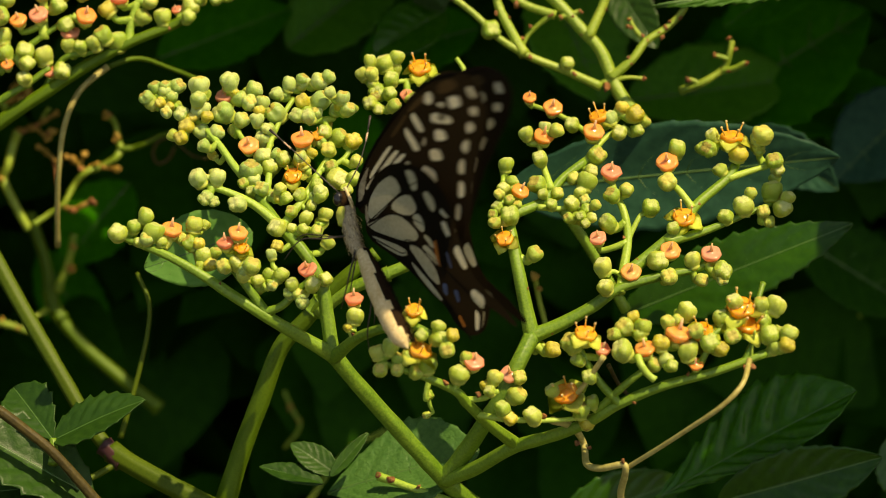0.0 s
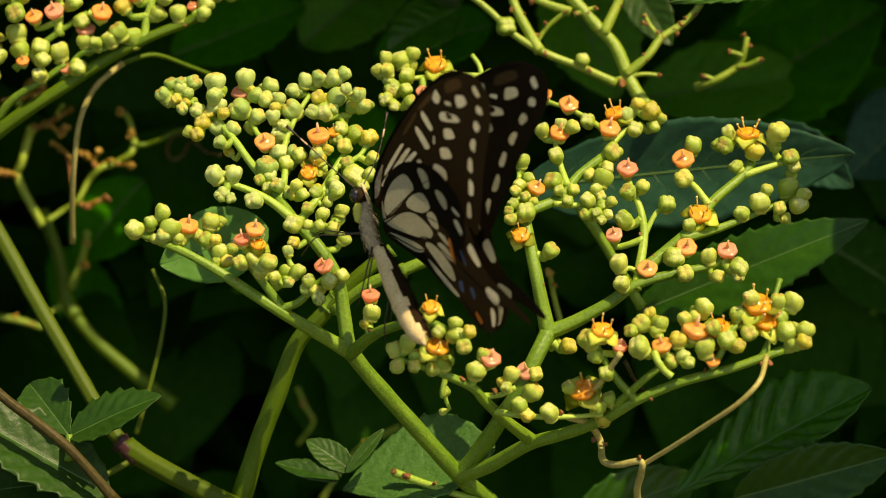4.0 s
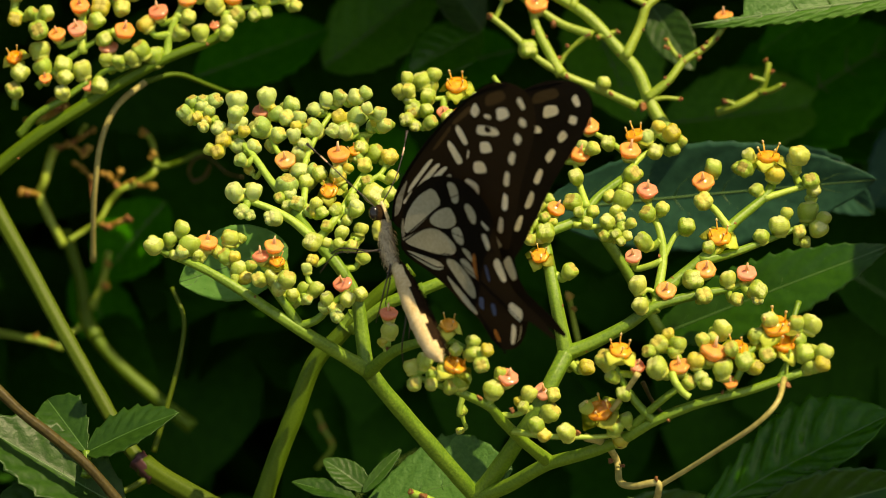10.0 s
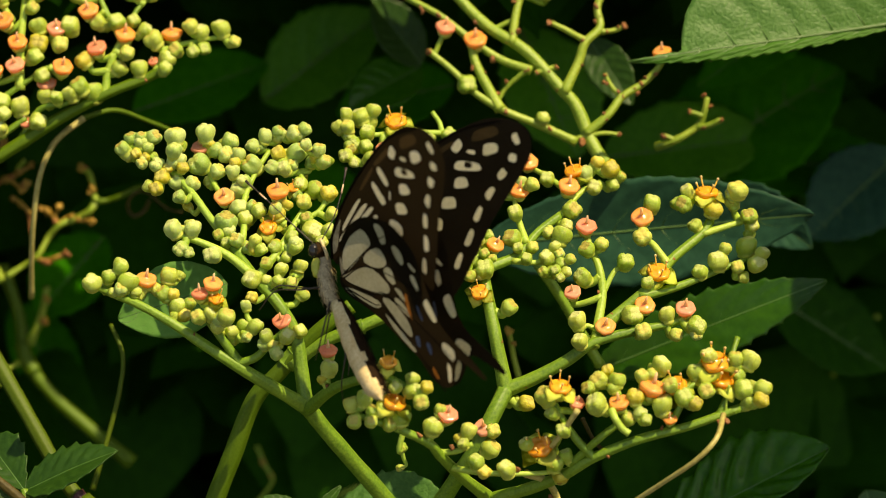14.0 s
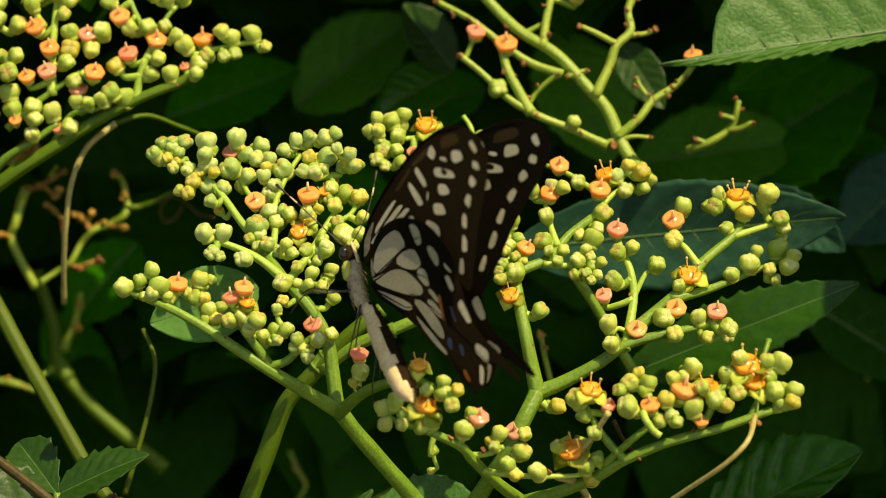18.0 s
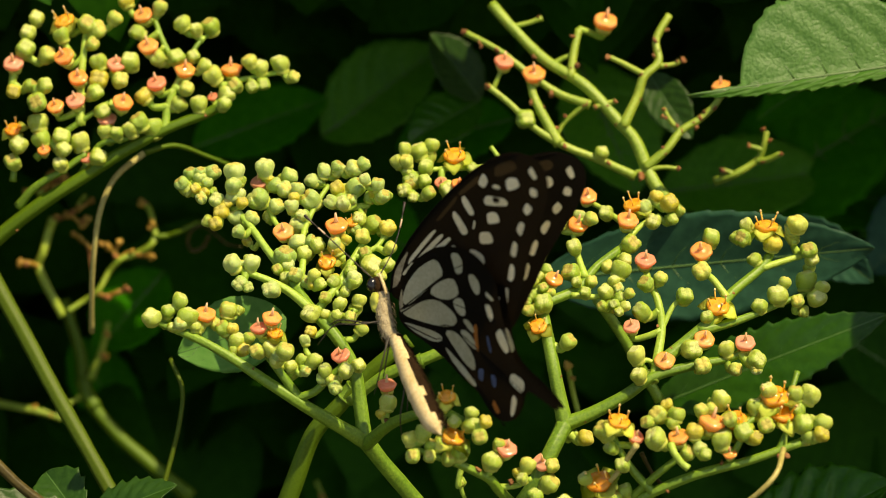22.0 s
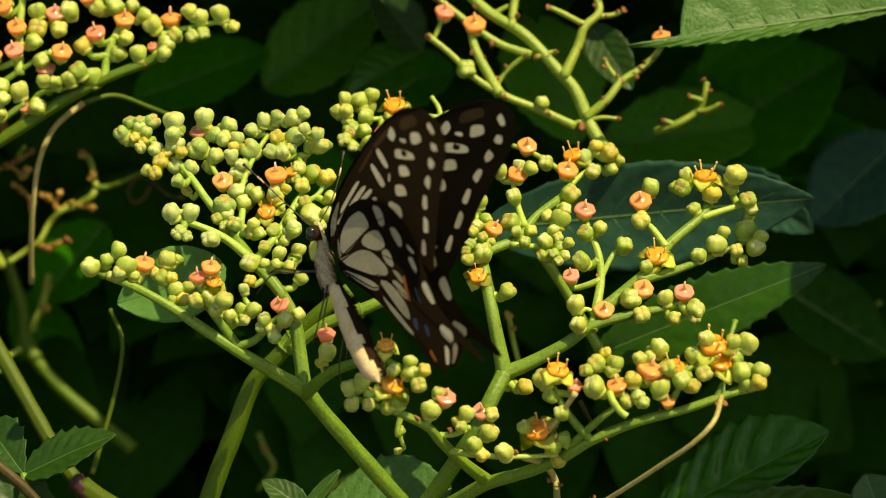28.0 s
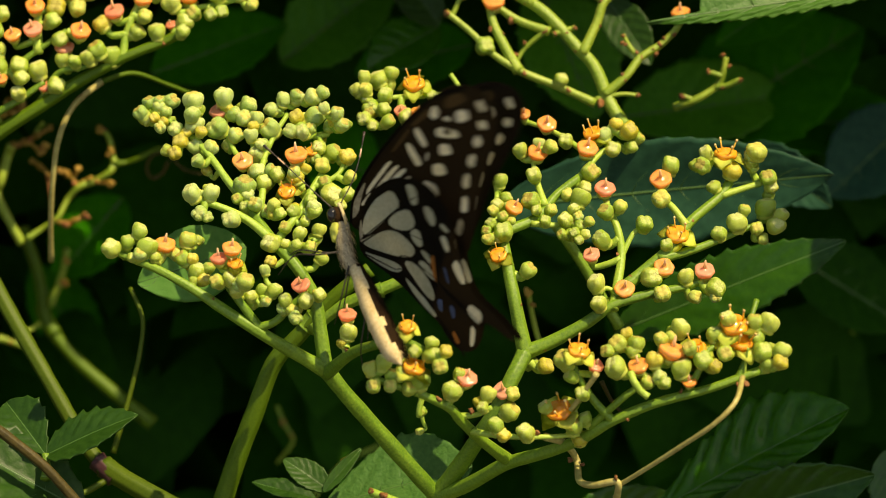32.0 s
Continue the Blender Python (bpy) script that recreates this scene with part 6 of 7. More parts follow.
s6 = thing("spent_twig", (-83.2, 100, 4.7), "forked spent flower stalk with orange-brown stubs", "twig", "")
stem(s6, [(-83.2, 100, 4.7), (-80.0, 101, 6.9), (-76.8, 100, 9.0), (-74.8, 101, 12.8), (-72.3, 100, 15.4), (-68.9, 101, 16.8), (-65.9, 100, 18.5), (-64.9, 101, 20.4)], 0.55, 0.70, M_TWIG, name="stalk")
stem(s6, [(-64.8, 100, 20.4), (-65.4, 101, 22.6), (-65.6, 100, 24.6), (-66.6, 101, 26.6), (-68.1, 100, 27.6)], 0.62, 0.62, M_TWIG)
stem(s6, [(-69.0, 100, 16.6), (-67.5, 101, 16.5), (-65.7, 100, 16.1)], 0.55, 0.55, M_STUB)
stem(s6, [(-64.8, 100, 20.4), (-62.3, 101, 20.6), (-59.6, 100, 21.5), (-56.6, 101, 23.1), (-53.7, 100, 23.7)], 0.60, 0.45, M_STALK_DIM)
stem(s6, [(-72.3, 100, 15.4), (-73.7, 101, 17.1), (-74.9, 100, 18.2), (-76.8, 101, 19.0)], 0.55, 0.45, M_STUB)
stem(s6, [(-73.5, 100, 16.8), (-73.0, 101, 18.3), (-72.1, 100, 19.4)], 0.40, 0.45, M_STUB)
stem(s6, [(-72.3, 100, 15.4), (-71.3, 101, 16.7), (-69.7, 100, 17.3)], 0.40, 0.40, M_STUB)
stem(s6, [(-77.5, 100, 8.8), (-75.3, 101, 7.8), (-72.8, 100, 8.6), (-70.8, 101, 9.3)], 0.62, 0.60, M_STUB)
stem(s6, [(-46.8, 100, 18.1), (-50.2, 101, 19.0), (-52.9, 100, 21.4), (-55.2, 101, 22.6), (-57.2, 100, 21.6), (-58.2, 101, 19.3), (-57.0, 100, 17.3), (-54.9, 101, 18.3), (-53.6, 100, 20.6)], 0.22, 0.40, M_CANE, name="tendril", label="pale curled tendril")
scar(s6, -65.4, 99.5, 23.0, 2.4, M_STUB)
scar(s6, -65.9, 99.5, 22.2, 2.0, M_STUB)
scar(s6, -67.8, 99.5, 27.4, 2.6, M_STUB)
scar(s6, -65.6, 99.5, 16.1, 2.4, M_STUB)
scar(s6, -74.6, 99.5, 18.2, 2.6, M_STUB)
scar(s6, -72.3, 99.5, 19.3, 2.2, M_STUB)
scar(s6, -76.0, 99.5, 18.8, 1.9, M_STUB)
scar(s6, -69.8, 99.5, 17.3, 1.8, M_STUB)
scar(s6, -74.8, 99.5, 7.6, 2.6)
scar(s6, -70.6, 99.5, 9.4, 2.8)
scar(s6, -67.1, 99.5, 27.4, 1.7)
scar(s6, -73.2, 99.5, 16.3, 1.6)

s7 = thing("tendril", (-60.27, 46, 33.79), "straw-brown curling tendril hanging behind the buds", "tendril", "tendrils")
stem(s7, [(-60.27, 46, 33.79), (-65.29, 44, 29.11), (-68.14, 44, 22.78), (-69.49, 46, 15.47), (-70.51, 50, 8.65), (-71.4, 56, 0.11)], 0.58, 0.49, M_TENDRIL, name="stalk")
stem(s7, [(-43.34, 58, 31.61), (-48.91, 54, 33.72), (-54.91, 50, 35.57), (-60.27, 46, 33.79)], 0.38, 0.47, M_STALK_DIM, name="stalk")

s8 = thing("cane", (-80.67, 0, -20.46), "thin brown woody cane across the leaves", "cane", "")
stem(s8, [(-80.67, 0, -20.46), (-74.94, 0, -25.9), (-69.37, 1, -30.37), (-63.77, 2, -35.24), (-56.35, 4, -44.29)], 0.86, 0.87, M_CANE, name="stalk")

s9 = thing("tendril", (51.56, -20, -18.86), "straw-coloured tendril that hooks round a stalk", "tendril", "tendrils")
stem(s9, [(51.56, -20, -18.86), (49.71, -26, -22.34), (46.3, -26, -25.93), (41.33, -22, -29.82), (36.34, -17, -33.68), (32.14, -12, -36.88)], 0.42, 0.39, M_TENDRIL, name="stalk")
stem(s9, [(20.06, -12, -28.89), (23.54, -8, -30.39), (25.72, -3, -33.6), (25.88, -8, -36.48), (28.03, -11, -36.97), (31.6, -13, -36.23), (31.95, -12, -37.99), (31.51, -8, -41.17), (32, -4, -44.41)], 0.60, 0.57, M_TENDRIL, name="tendril")
stem(s9, [(28.05, -20, -18.13), (26.18, -18, -21.15), (24.01, -16, -24.28)], 0.46, 0.37, M_TENDRIL, name="tendril")
stem(s9, [(29.21, -14, -19.78), (31.02, -12, -23.13), (33.07, -12, -25.45)], 0.37, 0.28, M_CANE, name="tendril")
stem(s9, [(54.63, -14, -6.56), (53.44, -16, -9.57), (52.12, -17, -13.67)], 0.46, 0.37, M_STALK, name="tendril")
scar(s9, 51.89, -21.7, -19.8, 1.46)
scar(s9, 24.49, -4.75, -33.29, 1.36)
scar(s9, 26.55, -4.75, -34.06, 1.07)
scar(s9, 31.56, -13.5, -35.54, 1.23)

s10 = thing("vine_stalk", (-9.41, 20, -40.93), "dark spent stalk low behind the leaves", "stalk", "")
stem(s10, [(-9.41, 20, -40.93), (-4.38, 18, -42.54), (0.6, 16, -44.04), (6.53, 15, -45.92)], 0.70, 0.59, M_STALK_PALE, name="stalk")
scar(s10, -7.18, 18.5, -41.29, 2.23)
scar(s10, -9.4, 19.5, -40.69, 1.76)
scar(s10, -2.38, 16.83, -42.63, 1.43)

s11 = thing("vine_stalk", (24.15, 30, 6.24), "green stalk in the gap behind the flower stalks", "stalk", "stalks of the vine")
stem(s11, [(24.15, 30, 6.24), (28.37, 32, 0.1), (32.11, 34, -6.09), (35.87, 36, -12.34)], 0.92, 0.93, M_STALK, name="stalk")
leaf((14, 48, 10), (76, 40, 15.5), 10.2, (-0.45, -0.85, -0.25), M_LEAF_BLUE, "broad blue-green leaf in the shade behind the buds", belly=0.45, teeth=14, fold=0.12, droop=0.02, quilt=0.004, saw=0.05)
leaf((35.14, 40, -13.49), (76.34, 30, 3.38), 6.41, (-0.2, -0.9, 0.1), M_LEAF, "long glossy green leaf behind the flower stalks", teeth=13, fold=0.18, saw=0.17, quilt=0.004)
leaf((40.86, 36, -47.06), (76.62, 31, -26.34), 6.0, (-0.35, -0.75, 0.55), M_LEAF_GLOSSY, "large dark green leaf with deep side veins", saw=0.13, teeth=11, veins=8, quilt=0.03, belly=0.62, fold=0.16, below=1.75)
leaf((51.78, 30, -46.97), (80.02, 22, -38.6), 6.2, (-0.5, -0.8, -0.2), M_LEAF, "dark green toothed leaf low in the hedge")
leaf((-64.88, 6, -32.92), (-73.05, 14, -24.10), 4.6, (-0.3, -0.55, 0.75), M_LEAF_MID, "green leaflet with dappled sun on it", teeth=6, saw=0.2, fold=0.3, belly=0.55)
leaf((-64.88, 6, -32.92), (-48.89, 2, -25.58), 5.0, (0.1, -0.6, 0.75), M_LEAF_MID, "broad green leaflet with a toothed edge", teeth=7, saw=0.2, fold=0.22, belly=0.38, stalk=[(-64.53, 5, -34.69), (-64.49, 3.5, -36.89)])
leaf((-60.91, 9, -40.83), (-81.38, 6, -42.18), 6.2, (0.05, -0.7, 0.7), M_LEAF_MID, "green leaf folded under a brown cane", teeth=9, saw=0.2, fold=0.2)
leaf((-58.33, 8, -43.24), (-84.33, 4, -26.92), 7.27, (0.1, -0.75, 0.65), M_LEAF_MID, "pale-patched green leaf under a brown cane", teeth=9, saw=0.2)
leaf((-18.66, 26, -44.53), (8.11, 20, -35.93), 9.27, (0, -0.75, 0.65), M_LEAF_GREY, "green leaf below the flower stalks", teeth=9, belly=0.55)
leaf((-16.54, 18, -40.35), (-24.92, 20, -34.93), 2.60, (-0.2, -0.7, 0.7), M_LEAF_MID, "small sharply toothed leaflet", teeth=6)
leaf((-17.79, 17, -40.66), (-11.21, 20, -33.13), 1.10, (0.3, -0.7, 0.6), M_LEAF_MID, "small folded green leaflet beside a stalk", teeth=6, fold=0.5)
leaf((-19.04, 16, -41.76), (-30.29, 18, -38.56), 2.19, (0, -0.6, 0.8), M_LEAF_MID, "narrow bright green leaflet", teeth=5)
leaf((-31.57, 22, 2.61), (-50.64, 20, -3.7), 6.62, (-0.3, -0.9, 0), M_LEAF_PALE, "pale green leaf in the shade under the buds", teeth=8, fold=0.1, belly=0.4, saw=0.03, quilt=0.004)
leaf((96.43, 38, 51.96), (40.52, 30, 42.88), 15.48, (0.05, -0.93, 0.2), M_LEAF_GREY, "grey-green leaf with a green lower half and toothed edge", teeth=20, fold=0.1, belly=0.5, quilt=0.008, veins=9, droop=0, below=0.17, below_mat=M_LEAF_SIDE, saw=0.24, torn=0.58)
leaf((3.11, 96, 48.58), (-6.91, 92, 62.02), 5.3, (0.1, -0.9, 0.4), M_LEAF_MID, "veined grey-green leaflet behind the twigs", teeth=7, quilt=0.012)
leaf((3.11, 96, 48.58), (-11.5, 90, 39.6), 6.3, (0.1, -0.85, 0.5), M_LEAF_GLOSSY, "glossy green leaflet behind the flower head", teeth=8, quilt=0.010)
leaf((10.35, 110, 45.84), (-15, 113, 40.05), 8.45, (0, -0.9, 0.4), M_LEAF_SHADE, "dark green leaf behind the flower head", teeth=8)
leaf((24.28, 112, 58.09), (36.54, 106, 29.98), 11.41, (0.2, -0.9, 0.4), M_LEAF_LIT, "dark green leaf between the twigs", teeth=8)
leaf((36.44, 72, 51.53), (44.28, 66, 38.21), 4.22, (-0.3, -0.9, 0.3), M_LEAF_MID, "torn green leaf behind the twigs", teeth=6)
leaf((54.67, 120, 25.86), (94.24, 115, 49.92), 15.86, (-0.1, -0.9, 0.4), M_LEAF_SHADE, "big dark leaf in deep shade", teeth=9)
leaf((41.79, 112, 30.31), (78.6, 116, 35.41), 10.30, (0.1, -0.9, 0.45), M_LEAF_LIT, "dark rounded leaf in deep shade", teeth=8)
leaf((67.54, 125, 28.57), (105.12, 121, 30.82), 9.86, (0, -0.85, 0.5), M_LEAF_SHADE, "dark green leaf in deep shade", teeth=8)
leaf((63.65, 75, 22.6), (80.27, 70, 10.13), 5.04, (-0.2, -0.95, -0.1), M_LEAF_BLUE, "narrow blue-green leaf with a pale shine", teeth=7)
leaf((106.39, 115, 31.7), (86.31, 111, 13.38), 9.68, (0.2, -0.85, 0.5), M_LEAF_BLUE, "blue-green leaf in deep shade", teeth=8)
leaf((-58.78, 115, 40.2), (-29.85, 119, 51.51), 8.53, (0, -0.9, 0.4), M_LEAF_SHADE, "dark green leaf in deep shade", teeth=8)
leaf((-31.13, 120, 43.02), (-5.34, 115, 62.06), 10.37, (0, -0.9, 0.4), M_LEAF_LIT, "dark green leaf in deep shade", teeth=8)
leaf((-10.45, 128, 17.54), (-28.06, 132, 27.69), 8.74, (0, -0.9, 0.4), M_LEAF_SHADE, "dark green leaf behind the buds", teeth=8)
leaf((-66.66, 130, 13.86), (-80.9, 125, -3.59), 8.70, (0, -0.9, 0.4), M_LEAF_SHADE, "dark leaf low behind the stalks", teeth=8)
leaf((-89.75, 150, -1.16), (-76.05, 154, -25.91), 7.79, (0.2, -0.9, 0.4), M_LEAF_SHADE, "dark leaf low behind the stalks", teeth=8)
leaf((22.78, 44, -53.16), (47.25, 46, -44.39), 6.34, (-0.5, -0.8, -0.2), M_LEAF, "dark green leaf under the lower stalks", teeth=8)
# takes the hedge's darkened green, so its deep shade is partly colour
leaf((78.67, 125, 1.36), (106.85, 130, -14.85), 9.94, (0, -0.9, 0.4), M_HEDGE_SHADED, "dark leaf in deep shade", teeth=8)
leaf((85.34, 40, -35.45), (89.52, 40, -48), 6.27, (0, -0.8, 0.5), M_LEAF, "dark green leaf at the hedge foot", teeth=8)
leaf((87.25, 95, 62.1), (60.81, 99, 44.9), 7.04, (0, -0.9, 0.4), M_LEAF_SHADE, "dark green leaf in the shade above", teeth=8)

f1 = thing("spent_twig", (108.11, 150, -3.75), "withered pale bud on a twig deep in the hedge", "twig", "twigs in the hedge")
stem(f1, [(108.11, 150, -3.75), (103.87, 148, -7.6), (99.66, 146, -10.79), (97.43, 148, -17.27)], 0.65, 0.52, M_TWIG)
scar(f1, 97.23, 146.83, -15.3, 2.26, M_STUB)
scar(f1, 100.3, 146, -8.87, 2.05, M_STUB)
flower(f1, 98.42, 144.77, -10.38, 99.66, 146, -10.79, 4.14, "p", 0, 0, 1)

f2 = thing("spent_twig", (-104.97, 128, -14.8), "orange-brown stub on a twig in the hedge", "twig", "twigs in the hedge")
stem(f2, [(-104.97, 128, -14.8), (-98.57, 127, -16.02), (-93.61, 127, -17.01), (-88.8, 128, -18.53)], 0.87, 0.70, M_TWIG)
scar(f2, -94.76, 126.5, -16, 2.18, M_STUB)
scar(f2, -91.14, 127.1, -17.88, 1.98, M_STUB)

f3 = thing("spent_twig", (-33.67, 142, -33.03), "orange-brown stub in the dark under the flowers", "twig", "twigs in the hedge")
stem(f3, [(-33.67, 142, -33.03), (-31.7, 141, -37.43), (-30.1, 142, -40.93), (-33.78, 144, -45.94)], 0.51, 0.41, M_TWIG)
scar(f3, -32.32, 140.75, -36.52, 2.24, M_STUB)
scar(f3, -30.43, 141.17, -39.6, 1.83, M_STUB)

f4 = thing("spent_twig", (22.47, 60, -17.34), "brown spent flower stub behind the stalks", "twig", "twigs in the hedge")
stem(f4, [(22.47, 60, -17.34), (20.75, 58, -10.75), (19.91, 56, -6.38)], 0.55, 0.43, M_TWIG)
scar(f4, 19.88, 55.5, -6.16, 2.59, M_STUB)
scar(f4, 20.69, 56.7, -8.56, 1.73, M_STUB)

f5 = thing("spent_twig", (-28.77, 146, -58.95), "faint green twig with stubs in the hedge", "twig", "twigs in the hedge")
stem(f5, [(-28.77, 146, -58.95), (-23.63, 146, -51.24), (-18.53, 147, -46.18), (-10.83, 148, -42.4)], 0.51, 0.41, M_TWIG)
scar(f5, -18.51, 146.5, -46.14, 2.05, M_STUB)
scar(f5, -22.33, 145.64, -50.57, 1.85, M_STUB)

f6 = thing("spent_twig", (-81.39, 120, -9.68), "brown stub on a thin twig in the hedge", "twig", "twigs in the hedge")
stem(f6, [(-81.39, 120, -9.68), (-78.65, 118, -3.54), (-77.14, 116, 2.56)], 0.86, 0.68, M_TWIG)
scar(f6, -78.01, 117.83, -4.76, 3.30, M_STUB)
scar(f6, -77.17, 116.17, 0.12, 2.52, M_STUB)


# ---- the butterfly ----
from mathutils.geometry import delaunay_2d_cdt

UNIT = 0.0000915


def rounded(points, times=2, grow=1.0):
    pts = [Vector(p) for p in points]
    mid = sum(pts, Vector((0, 0))) / len(pts)
    pts = [mid + (p - mid) * grow for p in pts]
    for _ in range(times):
        out = []
        for i, p in enumerate(pts):
            q = pts[(i + 1) % len(pts)]
            out += [p * 0.75 + q * 0.25, p * 0.25 + q * 0.75]
        pts = out
    return pts


def camber(u, v):
    """How far the forewing bows out of its plane, in units."""
    p, q = u / 300, v / 300
    return 36 * p * q - 13 * q * q - 18 * p * p * q + 4 * p * p


def bowed(u, v, bow):
    """A point of a wing: bowed by so much, with faint pleats along the veins."""
    return Vector((u * UNIT, -bow * camber(u, v) * UNIT + 0.00007 * math.sin(math.atan2(v + 20, u + 60) * 30) * min(1, math.hypot(u, v) / 120), v * UNIT))


def inside(p, poly):
    hit = False
    for (x0, y0), (x1, y1) in zip(poly, poly[1:] + poly[:1]):
        if (y0 > p[1]) != (y1 > p[1]) and p[0] < (x1 - x0) * (p[1] - y0) / (y1 - y0) + x0:
            hit = not hit
    return hit


def sheets(edge, cells, bow):
    """Cuts a wing into its membrane and its cells, which meet edge to edge. Gives a bmesh for each, the membrane first."""
    loops = [[(p[0], p[1]) for p in loop] for loop in (edge, *cells)]
    pts, lines = [], []
    for loop in loops:
        k = len(pts)
        pts += [Vector(p) for p in loop]
        lines += [(k + i, k + (i + 1) % len(loop)) for i in range(len(loop))]
    for x in range(-10, 480, 24):
        for y in range(-400, 60, 24):
            if inside((x, y), loops[0]):
                pts.append(Vector((x + (y % 3), y)))
    vs, _, fs, _, _, _ = delaunay_2d_cdt(pts, lines, [], 0, 0.01)
    made = [bmesh.new() for _ in loops]
    known = [{} for _ in loops]
    for f in fs:
        mid = sum((vs[i] for i in f), Vector((0, 0))) / len(f)
        if not inside(mid, loops[0]):
            continue
        k = next((n for n in range(len(loops) - 1, 0, -1) if inside(mid, loops[n])), 0)
        for i in f:
            if i not in known[k]:
                known[k][i] = made[k].verts.new(bowed(*vs[i], bow))
        made[k].faces.new([known[k][i] for i in f])
    return made


def oval(u, v, hu, hv, turn=0, n=14):
    t = radians(turn)
    hu, hv = hu * 0.89, hv * 0.89
    out = []
    for k in range(n):
        g = 2 * math.pi * k / n
        x = hu * math.copysign(abs(math.cos(g)) ** 0.6, math.cos(g))
        y = hv * math.copysign(abs(math.sin(g)) ** 0.6, math.sin(g))
        x *= 1 + 0.16 * math.sin(u + 3 * v) * y / hv
        y *= 1 + 0.16 * math.cos(2 * u + v) * x / hu
        out.append((u + x * math.cos(t) - y * math.sin(t), v + x * math.sin(t) + y * math.cos(t)))
    return out


def streak(u0, v0, u1, v1, w):
    return oval((u0 + u1) / 2, (v0 + v1) / 2, math.hypot(u1 - u0, v1 - v0) / 2, w, math.degrees(math.atan2(v1 - v0, u1 - u0)))


# wings lie in u (away from the hinge) and v (along it, towards the head)
FORE_EDGE = [(2, 4), (18, 24), (44, 34), (94, 43), (142, 48), (195, 49), (245, 46), (308, 39), (357, 30), (392, 21), (420, 8), (448, -14), (470, -42), (474, -68), (462, -90),
             (442, -105), (408, -120), (373, -133), (340, -145), (310, -159), (281, -177), (248, -193), (217, -206), (193, -213), (168, -211), (140, -188), (90, -120), (30, -40), (2, -10)]
FORE_SPOTS = [oval(445, -55, 12, 7, 87), oval(423, -78, 9.5, 8, 131), oval(390, -89, 11, 8.6, 8), oval(354, -102, 13, 8.2, 19), oval(316, -119, 15, 7.2, 31), oval(280, -143, 17, 7.4, 32),
              oval(241, -164, 16, 6.8, 36), oval(197, -185, 17.6, 5, 32),
              oval(336, 8, 13.3, 10.1, 10), oval(356, -18, 10.8, 3.9, 136), oval(393, -38, 18.2, 11.2, 152), oval(338, -35, 33, 9, 140), oval(312, -51, 16.4, 10.8, 148),
              oval(272, -65, 17.8, 11.6, 147), oval(229, -76, 23, 12.5, 126), oval(192, -96, 21, 13.5, 109), oval(155, -126, 14, 10, 56),
              oval(274, 0, 21, 8.5, 88), oval(236, -10, 26, 9.5, 92), streak(70, 18, 184, 18, 4.8), streak(85, 5, 193, 2, 5), streak(112, -4, 204, -14, 5), oval(193, -30, 8, 3.6, 155), streak(48, 9, 90, 9, 4), oval(265, -33, 9, 2.6, 31)]
FORE_SHORT = FORE_EDGE[:23] + [(214, -185), (222, -140), (205, -95), (180, -55), (150, -30), (100, -10), (50, -2), (2, -6)]     # as far as the hindwing leaves it free
APEX_PATCH = oval(396, -8, 32, 11, 157)
HIND_EDGE = [(2, -30), (25, -8), (66, 7), (108, 6), (156, -4), (205, -32), (247, -78), (261, -128), (251, -168), (232, -201), (221, -230), (212, -258), (214, -284), (226, -312), (241, -346), (252, -380), (253, -394),
             (244, -390), (226, -358), (208, -330), (192, -322), (170, -338), (140, -346), (116, -336), (98, -314), (92, -286), (90, -256), (69, -218), (53, -168), (26, -116), (-2, -75), (-11, -45)]


def cell(*corners):
    """A pale cell between the veins of a hindwing."""
    return rounded(corners, 1, 1.10)


HIND_CELLS = [cell((23, -28), (44, -14), (73, -10), (106, -11), (149, -25), (144, -55), (122, -50), (92, -48), (62, -44), (31, -39)),
              cell((98, -58), (126, -58), (165, -74), (166, -91), (158, -103), (136, -98), (111, -80)),
              cell((11, -41), (35, -48), (73, -60), (101, -79), (118, -104), (125, -126), (115, -135), (93, -126), (62, -101), (33, -73), (13, -52)),
              cell((192, -41), (207, -52), (207, -68), (196, -82), (181, -75), (184, -59)),
              cell((206, -96), (219, -104), (220, -123), (209, -134), (200, -130), (198, -113)),
              cell((140, -104), (160, -112), (163, -127), (152, -141), (141, -135), (137, -119)),
              cell((138, -142), (153, -153), (154, -174), (146, -175)),
              cell((121, -153), (139, -167), (144, -196), (134, -201), (123, -179)),
              cell((86, -133), (111, -152), (121, -187), (117, -217), (106, -224), (95, -202), (87, -166)),
              cell((-6, -54), (25, -82), (65, -121), (70, -138), (46, -129), (20, -98)),
              cell((65, -150), (80, -185), (96, -235), (91, -247), (82, -238), (69, -196))]
HIND_LUNULES = [oval(210, -174, 16, 8.5, 70), oval(228, -154, 13, 4, 113), oval(206, -230, 24, 11, 86), oval(190, -302, 22, 12.5, 117), oval(154, -327, 21, 7, 32)]


def wing(name, owner, edge, bow, marks, label):
    """A wing with its marks: (outline, surface, label)."""
    made = sheets(rounded(edge, 2), [m[0] for m in marks], bow)
    ob = part(name, made[0], M_WING, owner, label)
    for bm, (_, mat, words) in zip(made[1:], marks):
        part("wing_spot", bm, mat, ob, words)
    return ob


def vein(ob, points, r, bow):
    bm = bmesh.new()
    tube(bm, [bowed(*p.xy, bow) for p in glide([(*p, 0) for p in points], 6)], r, r * 0.5, 6, 0)
    part("wing_vein", bm, M_WING, ob)


butterfly = thing("butterfly", (-12.27, -18, 1.01), "black and cream swallowtail butterfly feeding on the flower heads", "butterfly")


TILT = math.tan(radians(20))         # the head lies deeper than the tail
LEAN = radians(27.5)


